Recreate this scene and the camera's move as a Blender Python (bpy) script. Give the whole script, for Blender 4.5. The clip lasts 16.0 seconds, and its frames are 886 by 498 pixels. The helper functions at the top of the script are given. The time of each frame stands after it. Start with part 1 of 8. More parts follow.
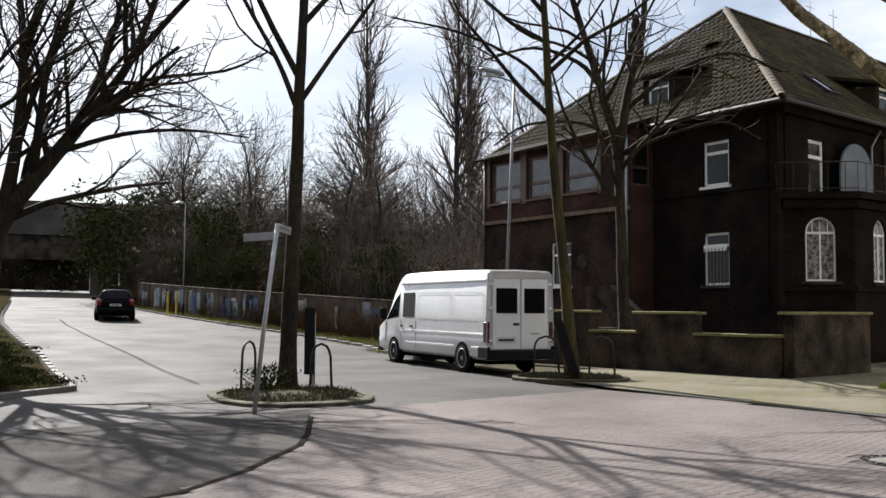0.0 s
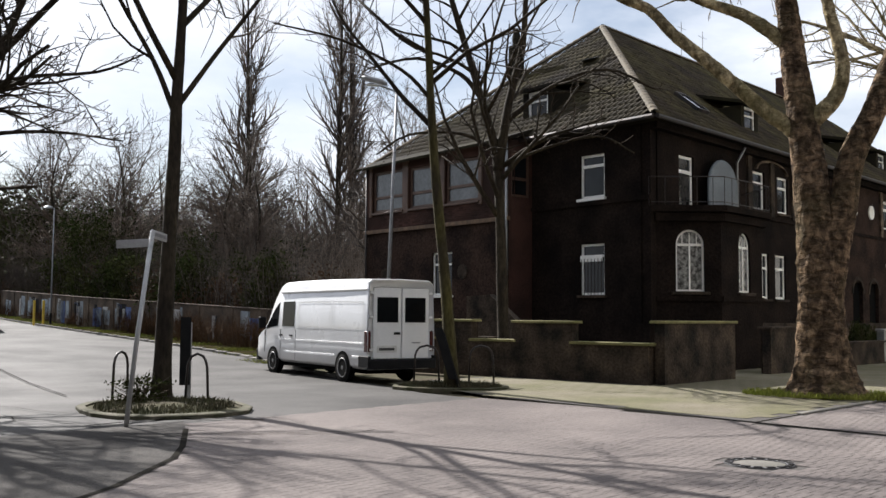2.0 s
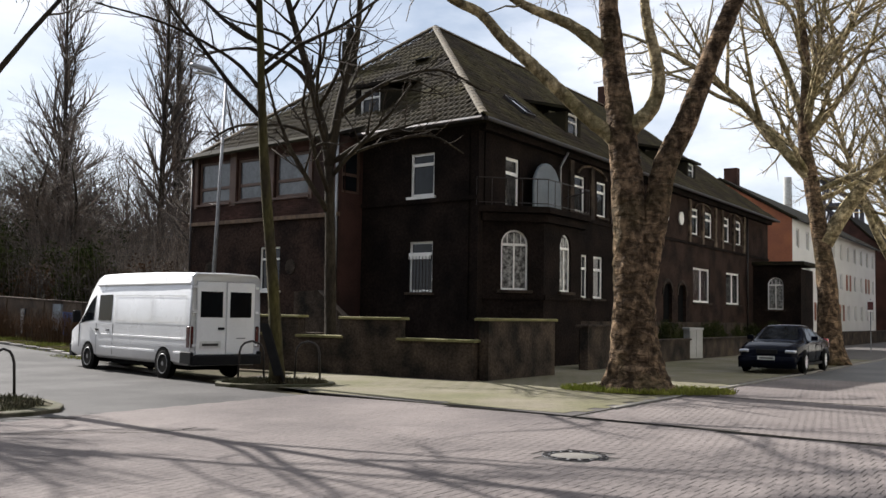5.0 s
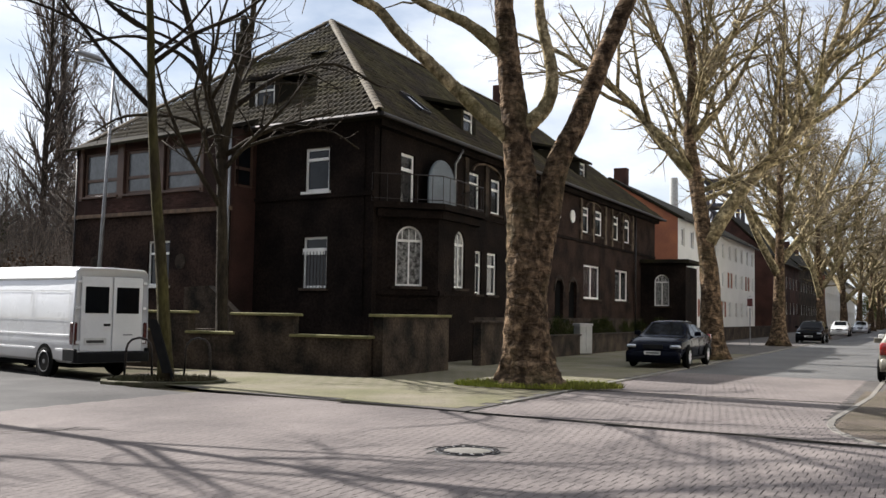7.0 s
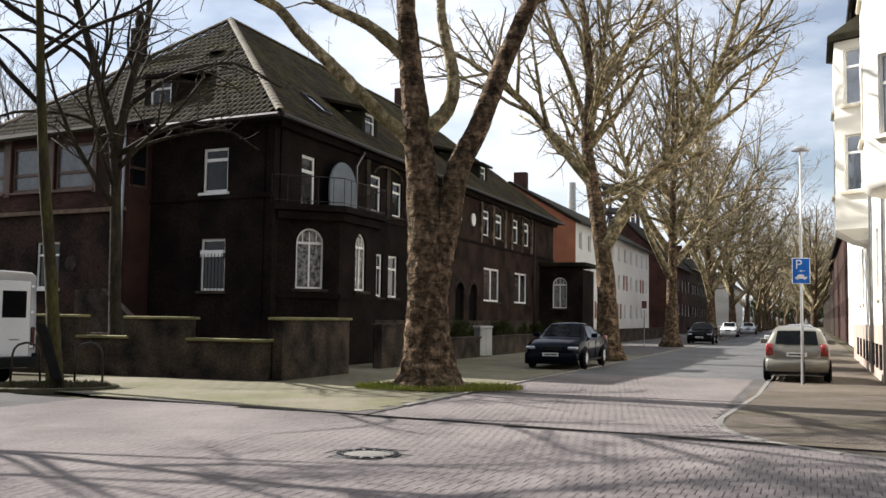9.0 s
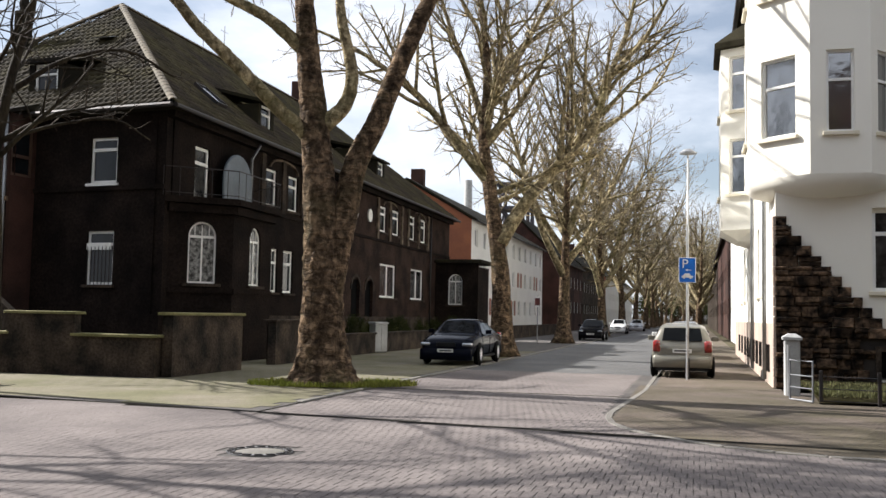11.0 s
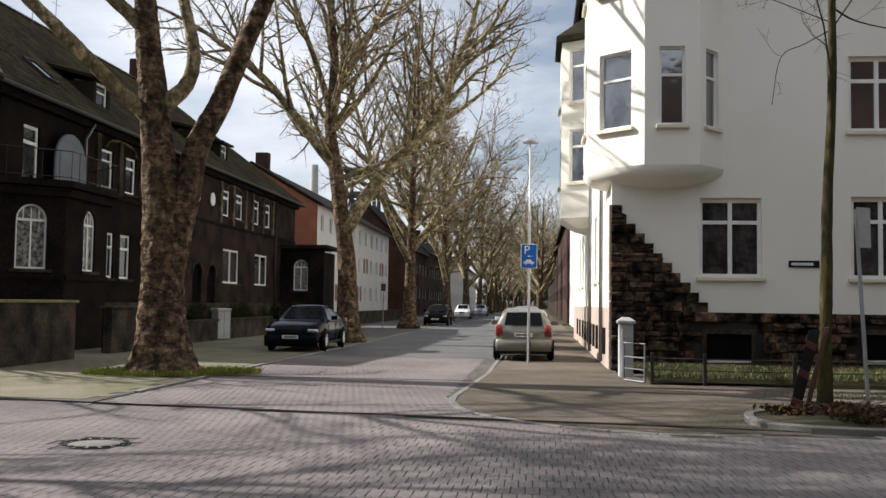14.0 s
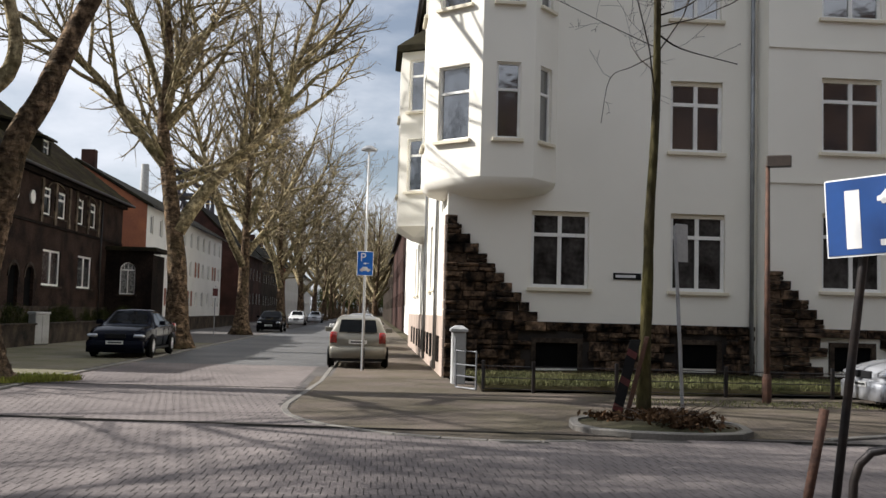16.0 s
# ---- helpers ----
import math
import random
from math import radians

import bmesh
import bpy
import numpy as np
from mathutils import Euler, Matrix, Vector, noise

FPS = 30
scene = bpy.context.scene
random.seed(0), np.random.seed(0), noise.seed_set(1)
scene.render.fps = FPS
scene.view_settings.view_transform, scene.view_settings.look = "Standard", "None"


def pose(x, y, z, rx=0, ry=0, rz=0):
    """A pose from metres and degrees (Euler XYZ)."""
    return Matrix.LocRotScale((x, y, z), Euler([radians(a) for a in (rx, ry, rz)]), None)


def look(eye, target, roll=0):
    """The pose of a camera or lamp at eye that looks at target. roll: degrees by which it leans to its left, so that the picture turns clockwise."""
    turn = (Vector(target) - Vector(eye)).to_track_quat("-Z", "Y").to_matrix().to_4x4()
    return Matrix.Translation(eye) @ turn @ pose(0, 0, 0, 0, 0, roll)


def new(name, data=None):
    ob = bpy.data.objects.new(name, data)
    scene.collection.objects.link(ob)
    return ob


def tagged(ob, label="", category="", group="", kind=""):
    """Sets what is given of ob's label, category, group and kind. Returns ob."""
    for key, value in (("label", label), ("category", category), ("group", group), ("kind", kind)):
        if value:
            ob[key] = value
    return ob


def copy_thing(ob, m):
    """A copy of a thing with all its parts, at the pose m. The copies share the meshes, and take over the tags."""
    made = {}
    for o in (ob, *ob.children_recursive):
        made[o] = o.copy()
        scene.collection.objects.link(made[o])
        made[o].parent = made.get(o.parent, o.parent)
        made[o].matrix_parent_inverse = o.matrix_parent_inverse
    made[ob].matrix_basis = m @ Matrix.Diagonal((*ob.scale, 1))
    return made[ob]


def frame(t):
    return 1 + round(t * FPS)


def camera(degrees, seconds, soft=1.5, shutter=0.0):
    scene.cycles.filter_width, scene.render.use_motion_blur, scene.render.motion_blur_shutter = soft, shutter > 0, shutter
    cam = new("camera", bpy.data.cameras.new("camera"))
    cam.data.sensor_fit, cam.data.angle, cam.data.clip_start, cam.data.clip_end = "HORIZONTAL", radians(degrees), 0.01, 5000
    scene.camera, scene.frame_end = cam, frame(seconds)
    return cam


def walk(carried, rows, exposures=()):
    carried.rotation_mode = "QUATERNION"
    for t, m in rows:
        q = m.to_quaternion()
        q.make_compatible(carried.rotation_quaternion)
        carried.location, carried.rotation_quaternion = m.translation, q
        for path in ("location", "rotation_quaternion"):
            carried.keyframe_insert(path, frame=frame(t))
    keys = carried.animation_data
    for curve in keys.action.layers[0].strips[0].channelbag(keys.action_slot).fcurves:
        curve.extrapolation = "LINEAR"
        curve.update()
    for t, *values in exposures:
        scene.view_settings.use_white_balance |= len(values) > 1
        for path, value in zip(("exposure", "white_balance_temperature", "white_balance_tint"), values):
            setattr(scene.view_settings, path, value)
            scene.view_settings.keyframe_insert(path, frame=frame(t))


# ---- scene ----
cam = camera(49.00, 16.0)
PATH = [
    (0.0, pose(0, 0, 1.65, 93.403, -0.399, 0.000)),
    (0.5, pose(0, 0, 1.65, 93.551, -0.385, -1.689)),
    (1.0, pose(0, 0, 1.65, 93.717, -0.380, -3.445)),
    (1.5, pose(0, 0, 1.65, 93.853, -0.386, -5.205)),
    (2.0, pose(0, 0, 1.65, 93.986, -0.399, -6.992)),
    (2.5, pose(0, 0, 1.65, 94.101, -0.392, -8.685)),
    (3.0, pose(0, 0, 1.65, 94.188, -0.482, -10.322)),
    (3.5, pose(0, 0, 1.65, 94.186, -0.591, -12.004)),
    (4.0, pose(0, 0, 1.65, 94.107, -0.699, -13.710)),
    (6.5, pose(0, 0, 1.65, 93.703, -1.087, -21.857)),
    (7.0, pose(0, 0, 1.65, 93.756, -0.988, -23.303)),
    (7.5, pose(0, 0, 1.65, 93.892, -0.892, -24.741)),
    (8.0, pose(0, 0, 1.65, 93.971, -0.803, -26.184)),
    (8.5, pose(0, 0, 1.65, 93.988, -0.805, -27.593)),
    (9.0, pose(0, 0, 1.65, 94.006, -0.795, -29.124)),
    (11.5, pose(0, 0, 1.65, 93.766, -0.999, -36.706)),
    (12.0, pose(0, 0, 1.65, 93.614, -0.828, -38.106)),
    (12.5, pose(0, 0, 1.65, 93.465, -0.724, -39.488)),
    (13.0, pose(0, 0, 1.65, 93.305, -0.626, -40.886)),
    (13.5, pose(0, 0, 1.65, 93.211, -0.644, -42.357)),
    (14.0, pose(0, 0, 1.65, 93.185, -0.816, -44.305)),
    (14.5, pose(0, 0, 1.65, 93.245, -0.943, -46.807)),
    (15.0, pose(0, 0, 1.65, 93.319, -1.129, -49.457)),
    (15.5, pose(0, 0, 1.65, 93.511, -1.321, -52.021)),
    (16.0, pose(0, 0, 1.65, 93.807, -1.525, -53.987)),
]
EXPOSURE = [(0.0, 1.03), (4.0, 1.03), (9.0, 1.17), (11.5, 1.17), (13.0, 0.96), (16.0, 0.78)]
walk(cam, PATH, EXPOSURE)

# The place's own axes: x along the avenue, y across it to the far side, z up; origin on the avenue's kerb.
TURN = 40.15
PLACE = pose(12.03, 19.23, 0, 0, 0, TURN)


def rise(y):
    """The side street climbs gently away from the crossing."""
    s = min(y, 95) - 17
    return 0.04 * s if s > 3 else (0.04 * (s + 3) ** 2 / 12 if s > -3 else 0.0)


def at(x, y, z=0.0, turn=0.0):
    return PLACE @ pose(x, y, z + rise(y), 0, 0, turn)


# ---- world and sun ----
SUN_AZ, SUN_EL = -31.5, 37.0
world = bpy.data.worlds.new("sky")
scene.world = world
world.use_nodes = True
nt = world.node_tree
for n in list(nt.nodes):
    nt.nodes.remove(n)
w_out = nt.nodes.new("ShaderNodeOutputWorld")
w_bg = nt.nodes.new("ShaderNodeBackground")
w_sky = nt.nodes.new("ShaderNodeTexSky")
w_sky.sky_type, w_sky.sun_disc = "NISHITA", False
w_sky.sun_elevation, w_sky.sun_rotation = radians(SUN_EL), radians(SUN_AZ)
w_sky.dust_density, w_sky.ozone_density = 1.0, 1.5
w_tc = nt.nodes.new("ShaderNodeTexCoord")
w_map = nt.nodes.new("ShaderNodeMapping")
w_map.inputs["Scale"].default_value = (1.0, 1.0, 2.6)
w_map.inputs["Location"].default_value = (0.35, 0.1, 0.0)
w_noise = nt.nodes.new("ShaderNodeTexNoise")
w_noise.inputs["Scale"].default_value, w_noise.inputs["Detail"].default_value = 2.3, 9.0
w_noise.inputs["Roughness"].default_value = 0.55
w_ramp = nt.nodes.new("ShaderNodeValToRGB")
w_ramp.color_ramp.elements[0].position, w_ramp.color_ramp.elements[1].position = 0.38, 0.58
w_ramp.color_ramp.elements[0].color = (0.2, 0.2, 0.2, 1)
w_mix = nt.nodes.new("ShaderNodeMix")
w_mix.data_type = "RGBA"
w_mix.inputs["B"].default_value = (10.3, 10.8, 11.9, 1)
nt.links.new(w_tc.outputs["Generated"], w_map.inputs["Vector"])
nt.links.new(w_map.outputs["Vector"], w_noise.inputs["Vector"])
nt.links.new(w_noise.outputs["Fac"], w_ramp.inputs["Fac"])
nt.links.new(w_ramp.outputs["Color"], w_mix.inputs["Factor"])
nt.links.new(w_sky.outputs["Color"], w_mix.inputs["A"])
nt.links.new(w_mix.outputs["Result"], w_bg.inputs["Color"])
w_bg.inputs["Strength"].default_value = 0.05
nt.links.new(w_bg.outputs["Background"], w_out.inputs["Surface"])
sun = new("sun", bpy.data.lights.new("sun", "SUN"))
sun.data.energy, sun.data.angle, sun.data.color = 5.0, radians(0.6), (1.0, 0.965, 0.935)
_az, _el = radians(SUN_AZ), radians(SUN_EL)
sun.matrix_world = look((0, 0, 60), (-math.sin(_az) * math.cos(_el) * 50, -math.cos(_az) * math.cos(_el) * 50, 60 - math.sin(_el) * 50))


# ---- materials ----
def mat(name, c1, c2=None, scale=1.5, rough=0.8, bump=0.25, fine=30.0, grain=0.2, metal=0.0, island=0.0, rnd=0.0, spec=0.5, stretch=(1, 1, 1), spot=0.5, coat=0.0):
    """Two colours in patches, fine grain and relief; island and rnd vary the brightness piece by piece."""
    m = bpy.data.materials.new(name)
    m.use_nodes = True
    t = m.node_tree
    b = t.nodes["Principled BSDF"]
    b.inputs["Metallic"].default_value = metal
    b.inputs["Specular IOR Level"].default_value = spec
    b.inputs["Coat Weight"].default_value = coat
    b.inputs["Coat Roughness"].default_value = 0.04
    tc = t.nodes.new("ShaderNodeTexCoord")
    mp = t.nodes.new("ShaderNodeMapping")
    mp.inputs["Scale"].default_value = stretch
    t.links.new(tc.outputs["Object"], mp.inputs["Vector"])
    big, small = t.nodes.new("ShaderNodeTexNoise"), t.nodes.new("ShaderNodeTexNoise")
    for n, s, d in ((big, scale, 6.0), (small, fine, 4.0)):
        n.inputs["Scale"].default_value, n.inputs["Detail"].default_value = s, d
        t.links.new(mp.outputs["Vector"], n.inputs["Vector"])
    ramp = t.nodes.new("ShaderNodeValToRGB")
    ramp.color_ramp.elements[0].position, ramp.color_ramp.elements[1].position = spot - 0.14, spot + 0.14
    ramp.color_ramp.elements[0].color = (*c1, 1)
    ramp.color_ramp.elements[1].color = (*(c2 or [v * 0.75 for v in c1]), 1)
    t.links.new(big.outputs["Fac"], ramp.inputs["Fac"])
    val = t.nodes.new("ShaderNodeMapRange")
    val.inputs["From Min"].default_value, val.inputs["From Max"].default_value = 0.25, 0.75
    val.inputs["To Min"].default_value, val.inputs["To Max"].default_value = 1 - grain, 1 + grain
    t.links.new(small.outputs["Fac"], val.inputs["Value"])
    last = val.outputs["Result"]
    for amount, node, socket in ((island, "ShaderNodeNewGeometry", "Random Per Island"), (rnd, "ShaderNodeObjectInfo", "Random")):
        if amount:
            g = t.nodes.new(node)
            r = t.nodes.new("ShaderNodeMapRange")
            r.inputs["To Min"].default_value, r.inputs["To Max"].default_value = 1 - amount, 1 + amount
            t.links.new(g.outputs[socket], r.inputs["Value"])
            mul = t.nodes.new("ShaderNodeMath")
            mul.operation = "MULTIPLY"
            t.links.new(last, mul.inputs[0])
            t.links.new(r.outputs["Result"], mul.inputs[1])
            last = mul.outputs[0]
    mx = t.nodes.new("ShaderNodeVectorMath")
    mx.operation = "SCALE"
    t.links.new(ramp.outputs["Color"], mx.inputs[0])
    t.links.new(last, mx.inputs["Scale"])
    t.links.new(mx.outputs["Vector"], b.inputs["Base Color"])
    rr = t.nodes.new("ShaderNodeMapRange")
    rr.inputs["To Min"].default_value, rr.inputs["To Max"].default_value = max(rough - 0.1, 0.02), min(rough + 0.1, 1)
    t.links.new(big.outputs["Fac"], rr.inputs["Value"])
    t.links.new(rr.outputs["Result"], b.inputs["Roughness"])
    if bump:
        bp = t.nodes.new("ShaderNodeBump")
        bp.inputs["Strength"].default_value, bp.inputs["Distance"].default_value = bump, 0.6 / fine
        t.links.new(small.outputs["Fac"], bp.inputs["Height"])
        t.links.new(bp.outputs["Normal"], b.inputs["Normal"])
    return m


def glass(name, tint, rough=0.03):
    """Window glass before a dark room: a smooth reflecting dark surface."""
    return mat(name, tint, [v * 0.6 for v in tint], 0.8, rough, 0.02, 3.0, 0.3, spec=0.22)


M_SOIL = mat("soil", (0.085, 0.07, 0.05), (0.06, 0.06, 0.034), 0.4, 0.95, 0.5, 8, spec=0.05)
M_ASPHALT = mat("asphalt", (0.08625, 0.084, 0.081), (0.06, 0.05925, 0.05775), 0.35, 0.72, 0.5, 60, 0.35)
M_ASPHALT_OLD = mat("worn_asphalt", (0.07776, 0.07272, 0.06912), (0.04752, 0.04464, 0.04248), 0.5, 0.76, 0.5, 55, 0.35, spec=0.15)
M_ASPHALT_PATCH = mat("patched_asphalt", (0.082, 0.0765, 0.0715), (0.044, 0.041, 0.039), 0.7, 0.85, 0.5, 45, 0.4, spec=0.04)
M_JOINT = mat("joint_sand", (0.078, 0.068, 0.061), (0.05, 0.044, 0.04), 1.2, 0.95, 0.4, 40)
M_PAVER = mat("concrete_paver", (0.192, 0.168, 0.157), (0.13, 0.114, 0.109), 0.33, 0.88, 0.3, 30, 0.2, island=0.04, rnd=0.04, spec=0.08)
M_SLAB = mat("pavement_slab", (0.165, 0.146, 0.108), (0.118, 0.112, 0.064), 0.5, 0.88, 0.4, 30, 0.25, island=0.06, rnd=0.06, spec=0.15)
M_CORNER = mat("worn_block_paving", (0.1148, 0.09219, 0.07482), (0.08256, 0.06966, 0.04644), 0.7, 0.88, 0.4, 40, 0.25, island=0.08, spec=0.2)
M_KERB = mat("kerb_stone", (0.18, 0.165, 0.1462), (0.12, 0.1125, 0.09375), 1.2, 0.85, 0.4, 40, 0.2, rnd=0.12)
M_MOSSKERB = mat("mossy_kerb_stone", (0.104, 0.092, 0.064), (0.048, 0.0496, 0.024), 3.0, 0.9, 0.5, 30, 0.3, rnd=0.15, spec=0.2)
M_GROOVE = mat("gutter_joint", (0.018, 0.017, 0.016), (0.032, 0.03, 0.026), 2, 0.95, 0.2, 40, spec=0.0)
# blade colour raised to carry the glow of backlit grass
M_GRASS = mat("grass_blade", (0.14, 0.17, 0.026), (0.21, 0.21, 0.045), 0.8, 0.85, 0.1, 20, 0.3, island=0.4, spec=0.1)
# grass tone lowered to hold the shade on the lawn
M_LAWN = mat("lawn_blade", (0.076, 0.084, 0.0224), (0.116, 0.1104, 0.0352), 0.8, 0.8, 0.1, 20, 0.3, island=0.4)
# turf darkened to carry the tree shade on the bank
M_TURF = mat("turf", (0.03, 0.03, 0.014), (0.042, 0.032, 0.019), 0.9, 0.97, 0.6, 25, 0.4, spec=0.0)
# browner grass, darkened as well for the bank's shade
M_BANKGRASS = mat("dull_shaded_grass", (0.044, 0.048, 0.016), (0.076, 0.0624, 0.0304), 0.8, 0.85, 0.1, 20, 0.3, island=0.45)
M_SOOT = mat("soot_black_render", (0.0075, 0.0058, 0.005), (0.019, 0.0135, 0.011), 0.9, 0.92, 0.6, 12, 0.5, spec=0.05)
M_SOOTBRICK = mat("dark_brick", (0.062, 0.031, 0.024), (0.03, 0.018, 0.015), 0.7, 0.9, 0.3, 30, 0.3, island=0.35, spec=0.15)
M_STONE = mat("weathered_wall", (0.068, 0.05, 0.036), (0.014, 0.012, 0.010), 1.3, 0.9, 0.6, 16, 0.5, spec=0.15)
M_COPING = mat("yellowish_coping", (0.2, 0.176, 0.072), (0.12, 0.112, 0.04), 1.5, 0.9, 0.5, 25, 0.3)
M_TILE = mat("roof_tile", (0.0288, 0.02232, 0.01584), (0.05616, 0.04752, 0.0216), 0.5, 0.9, 0.4, 25, 0.35, island=0.4, rnd=0.35, spec=0.15)
M_TILEDARK = mat("dark_roof_slab", (0.014, 0.012, 0.010), (0.026, 0.023, 0.013), 0.6, 0.9, 0.3, 20, 0.3, spec=0.06)
M_RIDGE = mat("hip_tile", (0.1224, 0.0936, 0.0612), (0.0864, 0.072, 0.0432), 1.0, 0.85, 0.4, 25, 0.3, rnd=0.2)
M_WHITEFRAME = mat("white_window_frame", (0.82, 0.81, 0.77), (0.74, 0.73, 0.69), 2, 0.5, 0.05, 20, 0.06)
M_BROWNFRAME = mat("brown_timber_frame", (0.10, 0.055, 0.035), (0.07, 0.04, 0.028), 2, 0.6, 0.2, 30, 0.2)
M_GLASS = glass("window_glass", (0.014, 0.016, 0.019))
M_GLAZING = glass("coated_double_glazing", (0.02, 0.024, 0.03))
M_GLAZING.node_tree.nodes["Principled BSDF"].inputs["IOR"].default_value = 2.4
M_GLAZING.node_tree.nodes["Principled BSDF"].inputs["Specular IOR Level"].default_value = 0.8
M_CURTAIN = mat("net_curtain_glass", (0.055, 0.053, 0.05), (0.012, 0.012, 0.012), 2.2, 0.06, 0.05, 9, 0.4, spec=0.4)
# reflected sky is put into the panes' grey-blue colour
M_VERANDA = mat("sky_lit_veranda_glass", (0.10, 0.105, 0.11), (0.05, 0.052, 0.055), 1.2, 0.08, 0.04, 9, 0.3, spec=0.5)
M_LEADED = mat("leaded_net_glass", (0.30, 0.30, 0.285), (0.045, 0.045, 0.042), 9.0, 0.12, 0.05, 30, 0.5, spec=0.4)
# near black that stands for shade in openings, doorways, gaps and wheel arches
M_SHADEBLACK = mat("shade_black", (0.005, 0.005, 0.005), None, 2, 0.95, 0.0, 10, spec=0.05)
M_IRON = mat("dark_iron", (0.03, 0.03, 0.032), (0.05, 0.04, 0.035), 3, 0.5, 0.1, 30, metal=0.6)
M_ZINC = mat("zinc_pipe", (0.32, 0.33, 0.34), (0.22, 0.22, 0.22), 2, 0.5, 0.1, 30, metal=0.7)
M_GALV = mat("galvanised_steel", (0.42, 0.43, 0.43), (0.32, 0.32, 0.32), 3, 0.5, 0.1, 40, 0.12, metal=0.5)
M_DISH = mat("grey_dish", (0.105, 0.13, 0.15), (0.08, 0.095, 0.11), 1.5, 0.5, 0.05, 20)
M_CREAM = mat("cream_render", (0.84, 0.81, 0.72), (0.79, 0.76, 0.67), 0.35, 0.9, 0.2, 60, 0.05)
M_CREAMTRIM = mat("cream_sill", (0.72, 0.66, 0.52), (0.66, 0.60, 0.47), 1, 0.85, 0.1, 40, 0.06)
M_BRUCH = mat("brown_quarry_stone", (0.135, 0.0882, 0.0558), (0.0126, 0.0099, 0.0081), 4.5, 0.92, 1.0, 13, 0.6, rnd=0.7, spec=0.08, spot=0.46)
M_MORTAR = mat("dark_mortar", (0.03, 0.024, 0.019), (0.016, 0.013, 0.011), 2, 0.95, 0.4, 30)
M_PLINTHP = mat("pinkish_plinth", (0.42, 0.33, 0.27), (0.34, 0.27, 0.22), 0.8, 0.9, 0.3, 40, 0.1)
M_ORANGE = mat("orange_brick", (0.324, 0.117, 0.054), (0.243, 0.09, 0.0495), 0.8, 0.85, 0.3, 25, 0.2, island=0.15)
M_WHITE = mat("white_render", (0.72, 0.702, 0.648), (0.666, 0.648, 0.594), 0.5, 0.9, 0.15, 50, 0.06)
M_BARK = mat("dark_bark", (0.022, 0.017, 0.013), (0.042, 0.034, 0.022), 2.5, 0.9, 0.9, 16, 0.5, stretch=(1, 1, 0.35), spec=0.15)
M_MOSSBARK = mat("mossy_bark", (0.075, 0.066, 0.022), (0.035, 0.028, 0.018), 2.0, 0.9, 0.9, 16, 0.5, stretch=(1, 1, 0.35), spec=0.15)


def flaky(name, plate, under, moss, ridge=0.6):
    """Flaking bark: sharp-edged blotches of two tones, ridges that run round the stem, a green cast in patches."""
    m = mat(name, plate, under, 7.0, 0.92, 0.0, 26, 0.35, stretch=(1, 1, 0.7), spec=0.1)
    t = m.node_tree
    b = t.nodes["Principled BSDF"]
    tc = t.nodes.new("ShaderNodeTexCoord")

    def layer(scale, size, detail, lo, hi, to0, to1):
        mp = t.nodes.new("ShaderNodeMapping")
        mp.inputs["Scale"].default_value = scale
        t.links.new(tc.outputs["Object"], mp.inputs["Vector"])
        n = t.nodes.new("ShaderNodeTexNoise")
        n.inputs["Scale"].default_value, n.inputs["Detail"].default_value = size, detail
        n.inputs["Distortion"].default_value = 0.6
        t.links.new(mp.outputs["Vector"], n.inputs["Vector"])
        r = t.nodes.new("ShaderNodeMapRange")
        for k, v in (("From Min", lo), ("From Max", hi), ("To Min", to0), ("To Max", to1)):
            r.inputs[k].default_value = v
        t.links.new(n.outputs["Fac"], r.inputs["Value"])
        return r.outputs["Result"]

    blotch = layer((1, 1, 0.6), 3.4, 5.0, 0.47, 0.53, 0.68, 1.2)
    ring = layer((1, 1, 2.0), 4.0, 8.0, 0.34, 0.6, 1 - ridge, 1.15)
    both = t.nodes.new("ShaderNodeMath")
    both.operation = "MULTIPLY"
    t.links.new(blotch, both.inputs[0])
    t.links.new(ring, both.inputs[1])
    sc = t.nodes.new("ShaderNodeVectorMath")
    sc.operation = "SCALE"
    t.links.new(b.inputs["Base Color"].links[0].from_socket, sc.inputs[0])
    t.links.new(both.outputs[0], sc.inputs["Scale"])
    mx = t.nodes.new("ShaderNodeMix")
    mx.data_type = "RGBA"
    mx.inputs["B"].default_value = (*moss, 1)
    t.links.new(layer((1, 1, 0.5), 1.1, 4.0, 0.5, 0.72, 0.0, 0.65), mx.inputs["Factor"])
    t.links.new(sc.outputs["Vector"], mx.inputs["A"])
    t.links.new(mx.outputs["Result"], b.inputs["Base Color"])
    bp = t.nodes.new("ShaderNodeBump")
    bp.inputs["Strength"].default_value, bp.inputs["Distance"].default_value = 1.0, 0.06
    t.links.new(both.outputs[0], bp.inputs["Height"])
    t.links.new(bp.outputs["Normal"], b.inputs["Normal"])
    return m


M_PLANEBARK = flaky("plane_bark", (0.205, 0.14, 0.086), (0.058, 0.039, 0.025), (0.068, 0.058, 0.026), 0.6)
M_PLANELIMB = flaky("pale_plane_limb", (0.42, 0.345, 0.205), (0.17, 0.132, 0.075), (0.13, 0.118, 0.042), 0.4)
M_TWIG = mat("twig", (0.05, 0.037, 0.026), (0.03, 0.023, 0.017), 2, 0.9, 0, 10, 0.3, island=0.3, spec=0.2)
M_TWIGPALE = mat("pale_twig", (0.2325, 0.1875, 0.1275), (0.105, 0.0825, 0.06), 2, 0.85, 0, 10, 0.3, island=0.35, spec=0.3)
M_TWIGWOOD = mat("wood_twig", (0.1054, 0.07616, 0.0544), (0.04216, 0.03196, 0.02448), 0.25, 0.8, 0, 10, 0.3, island=0.5)
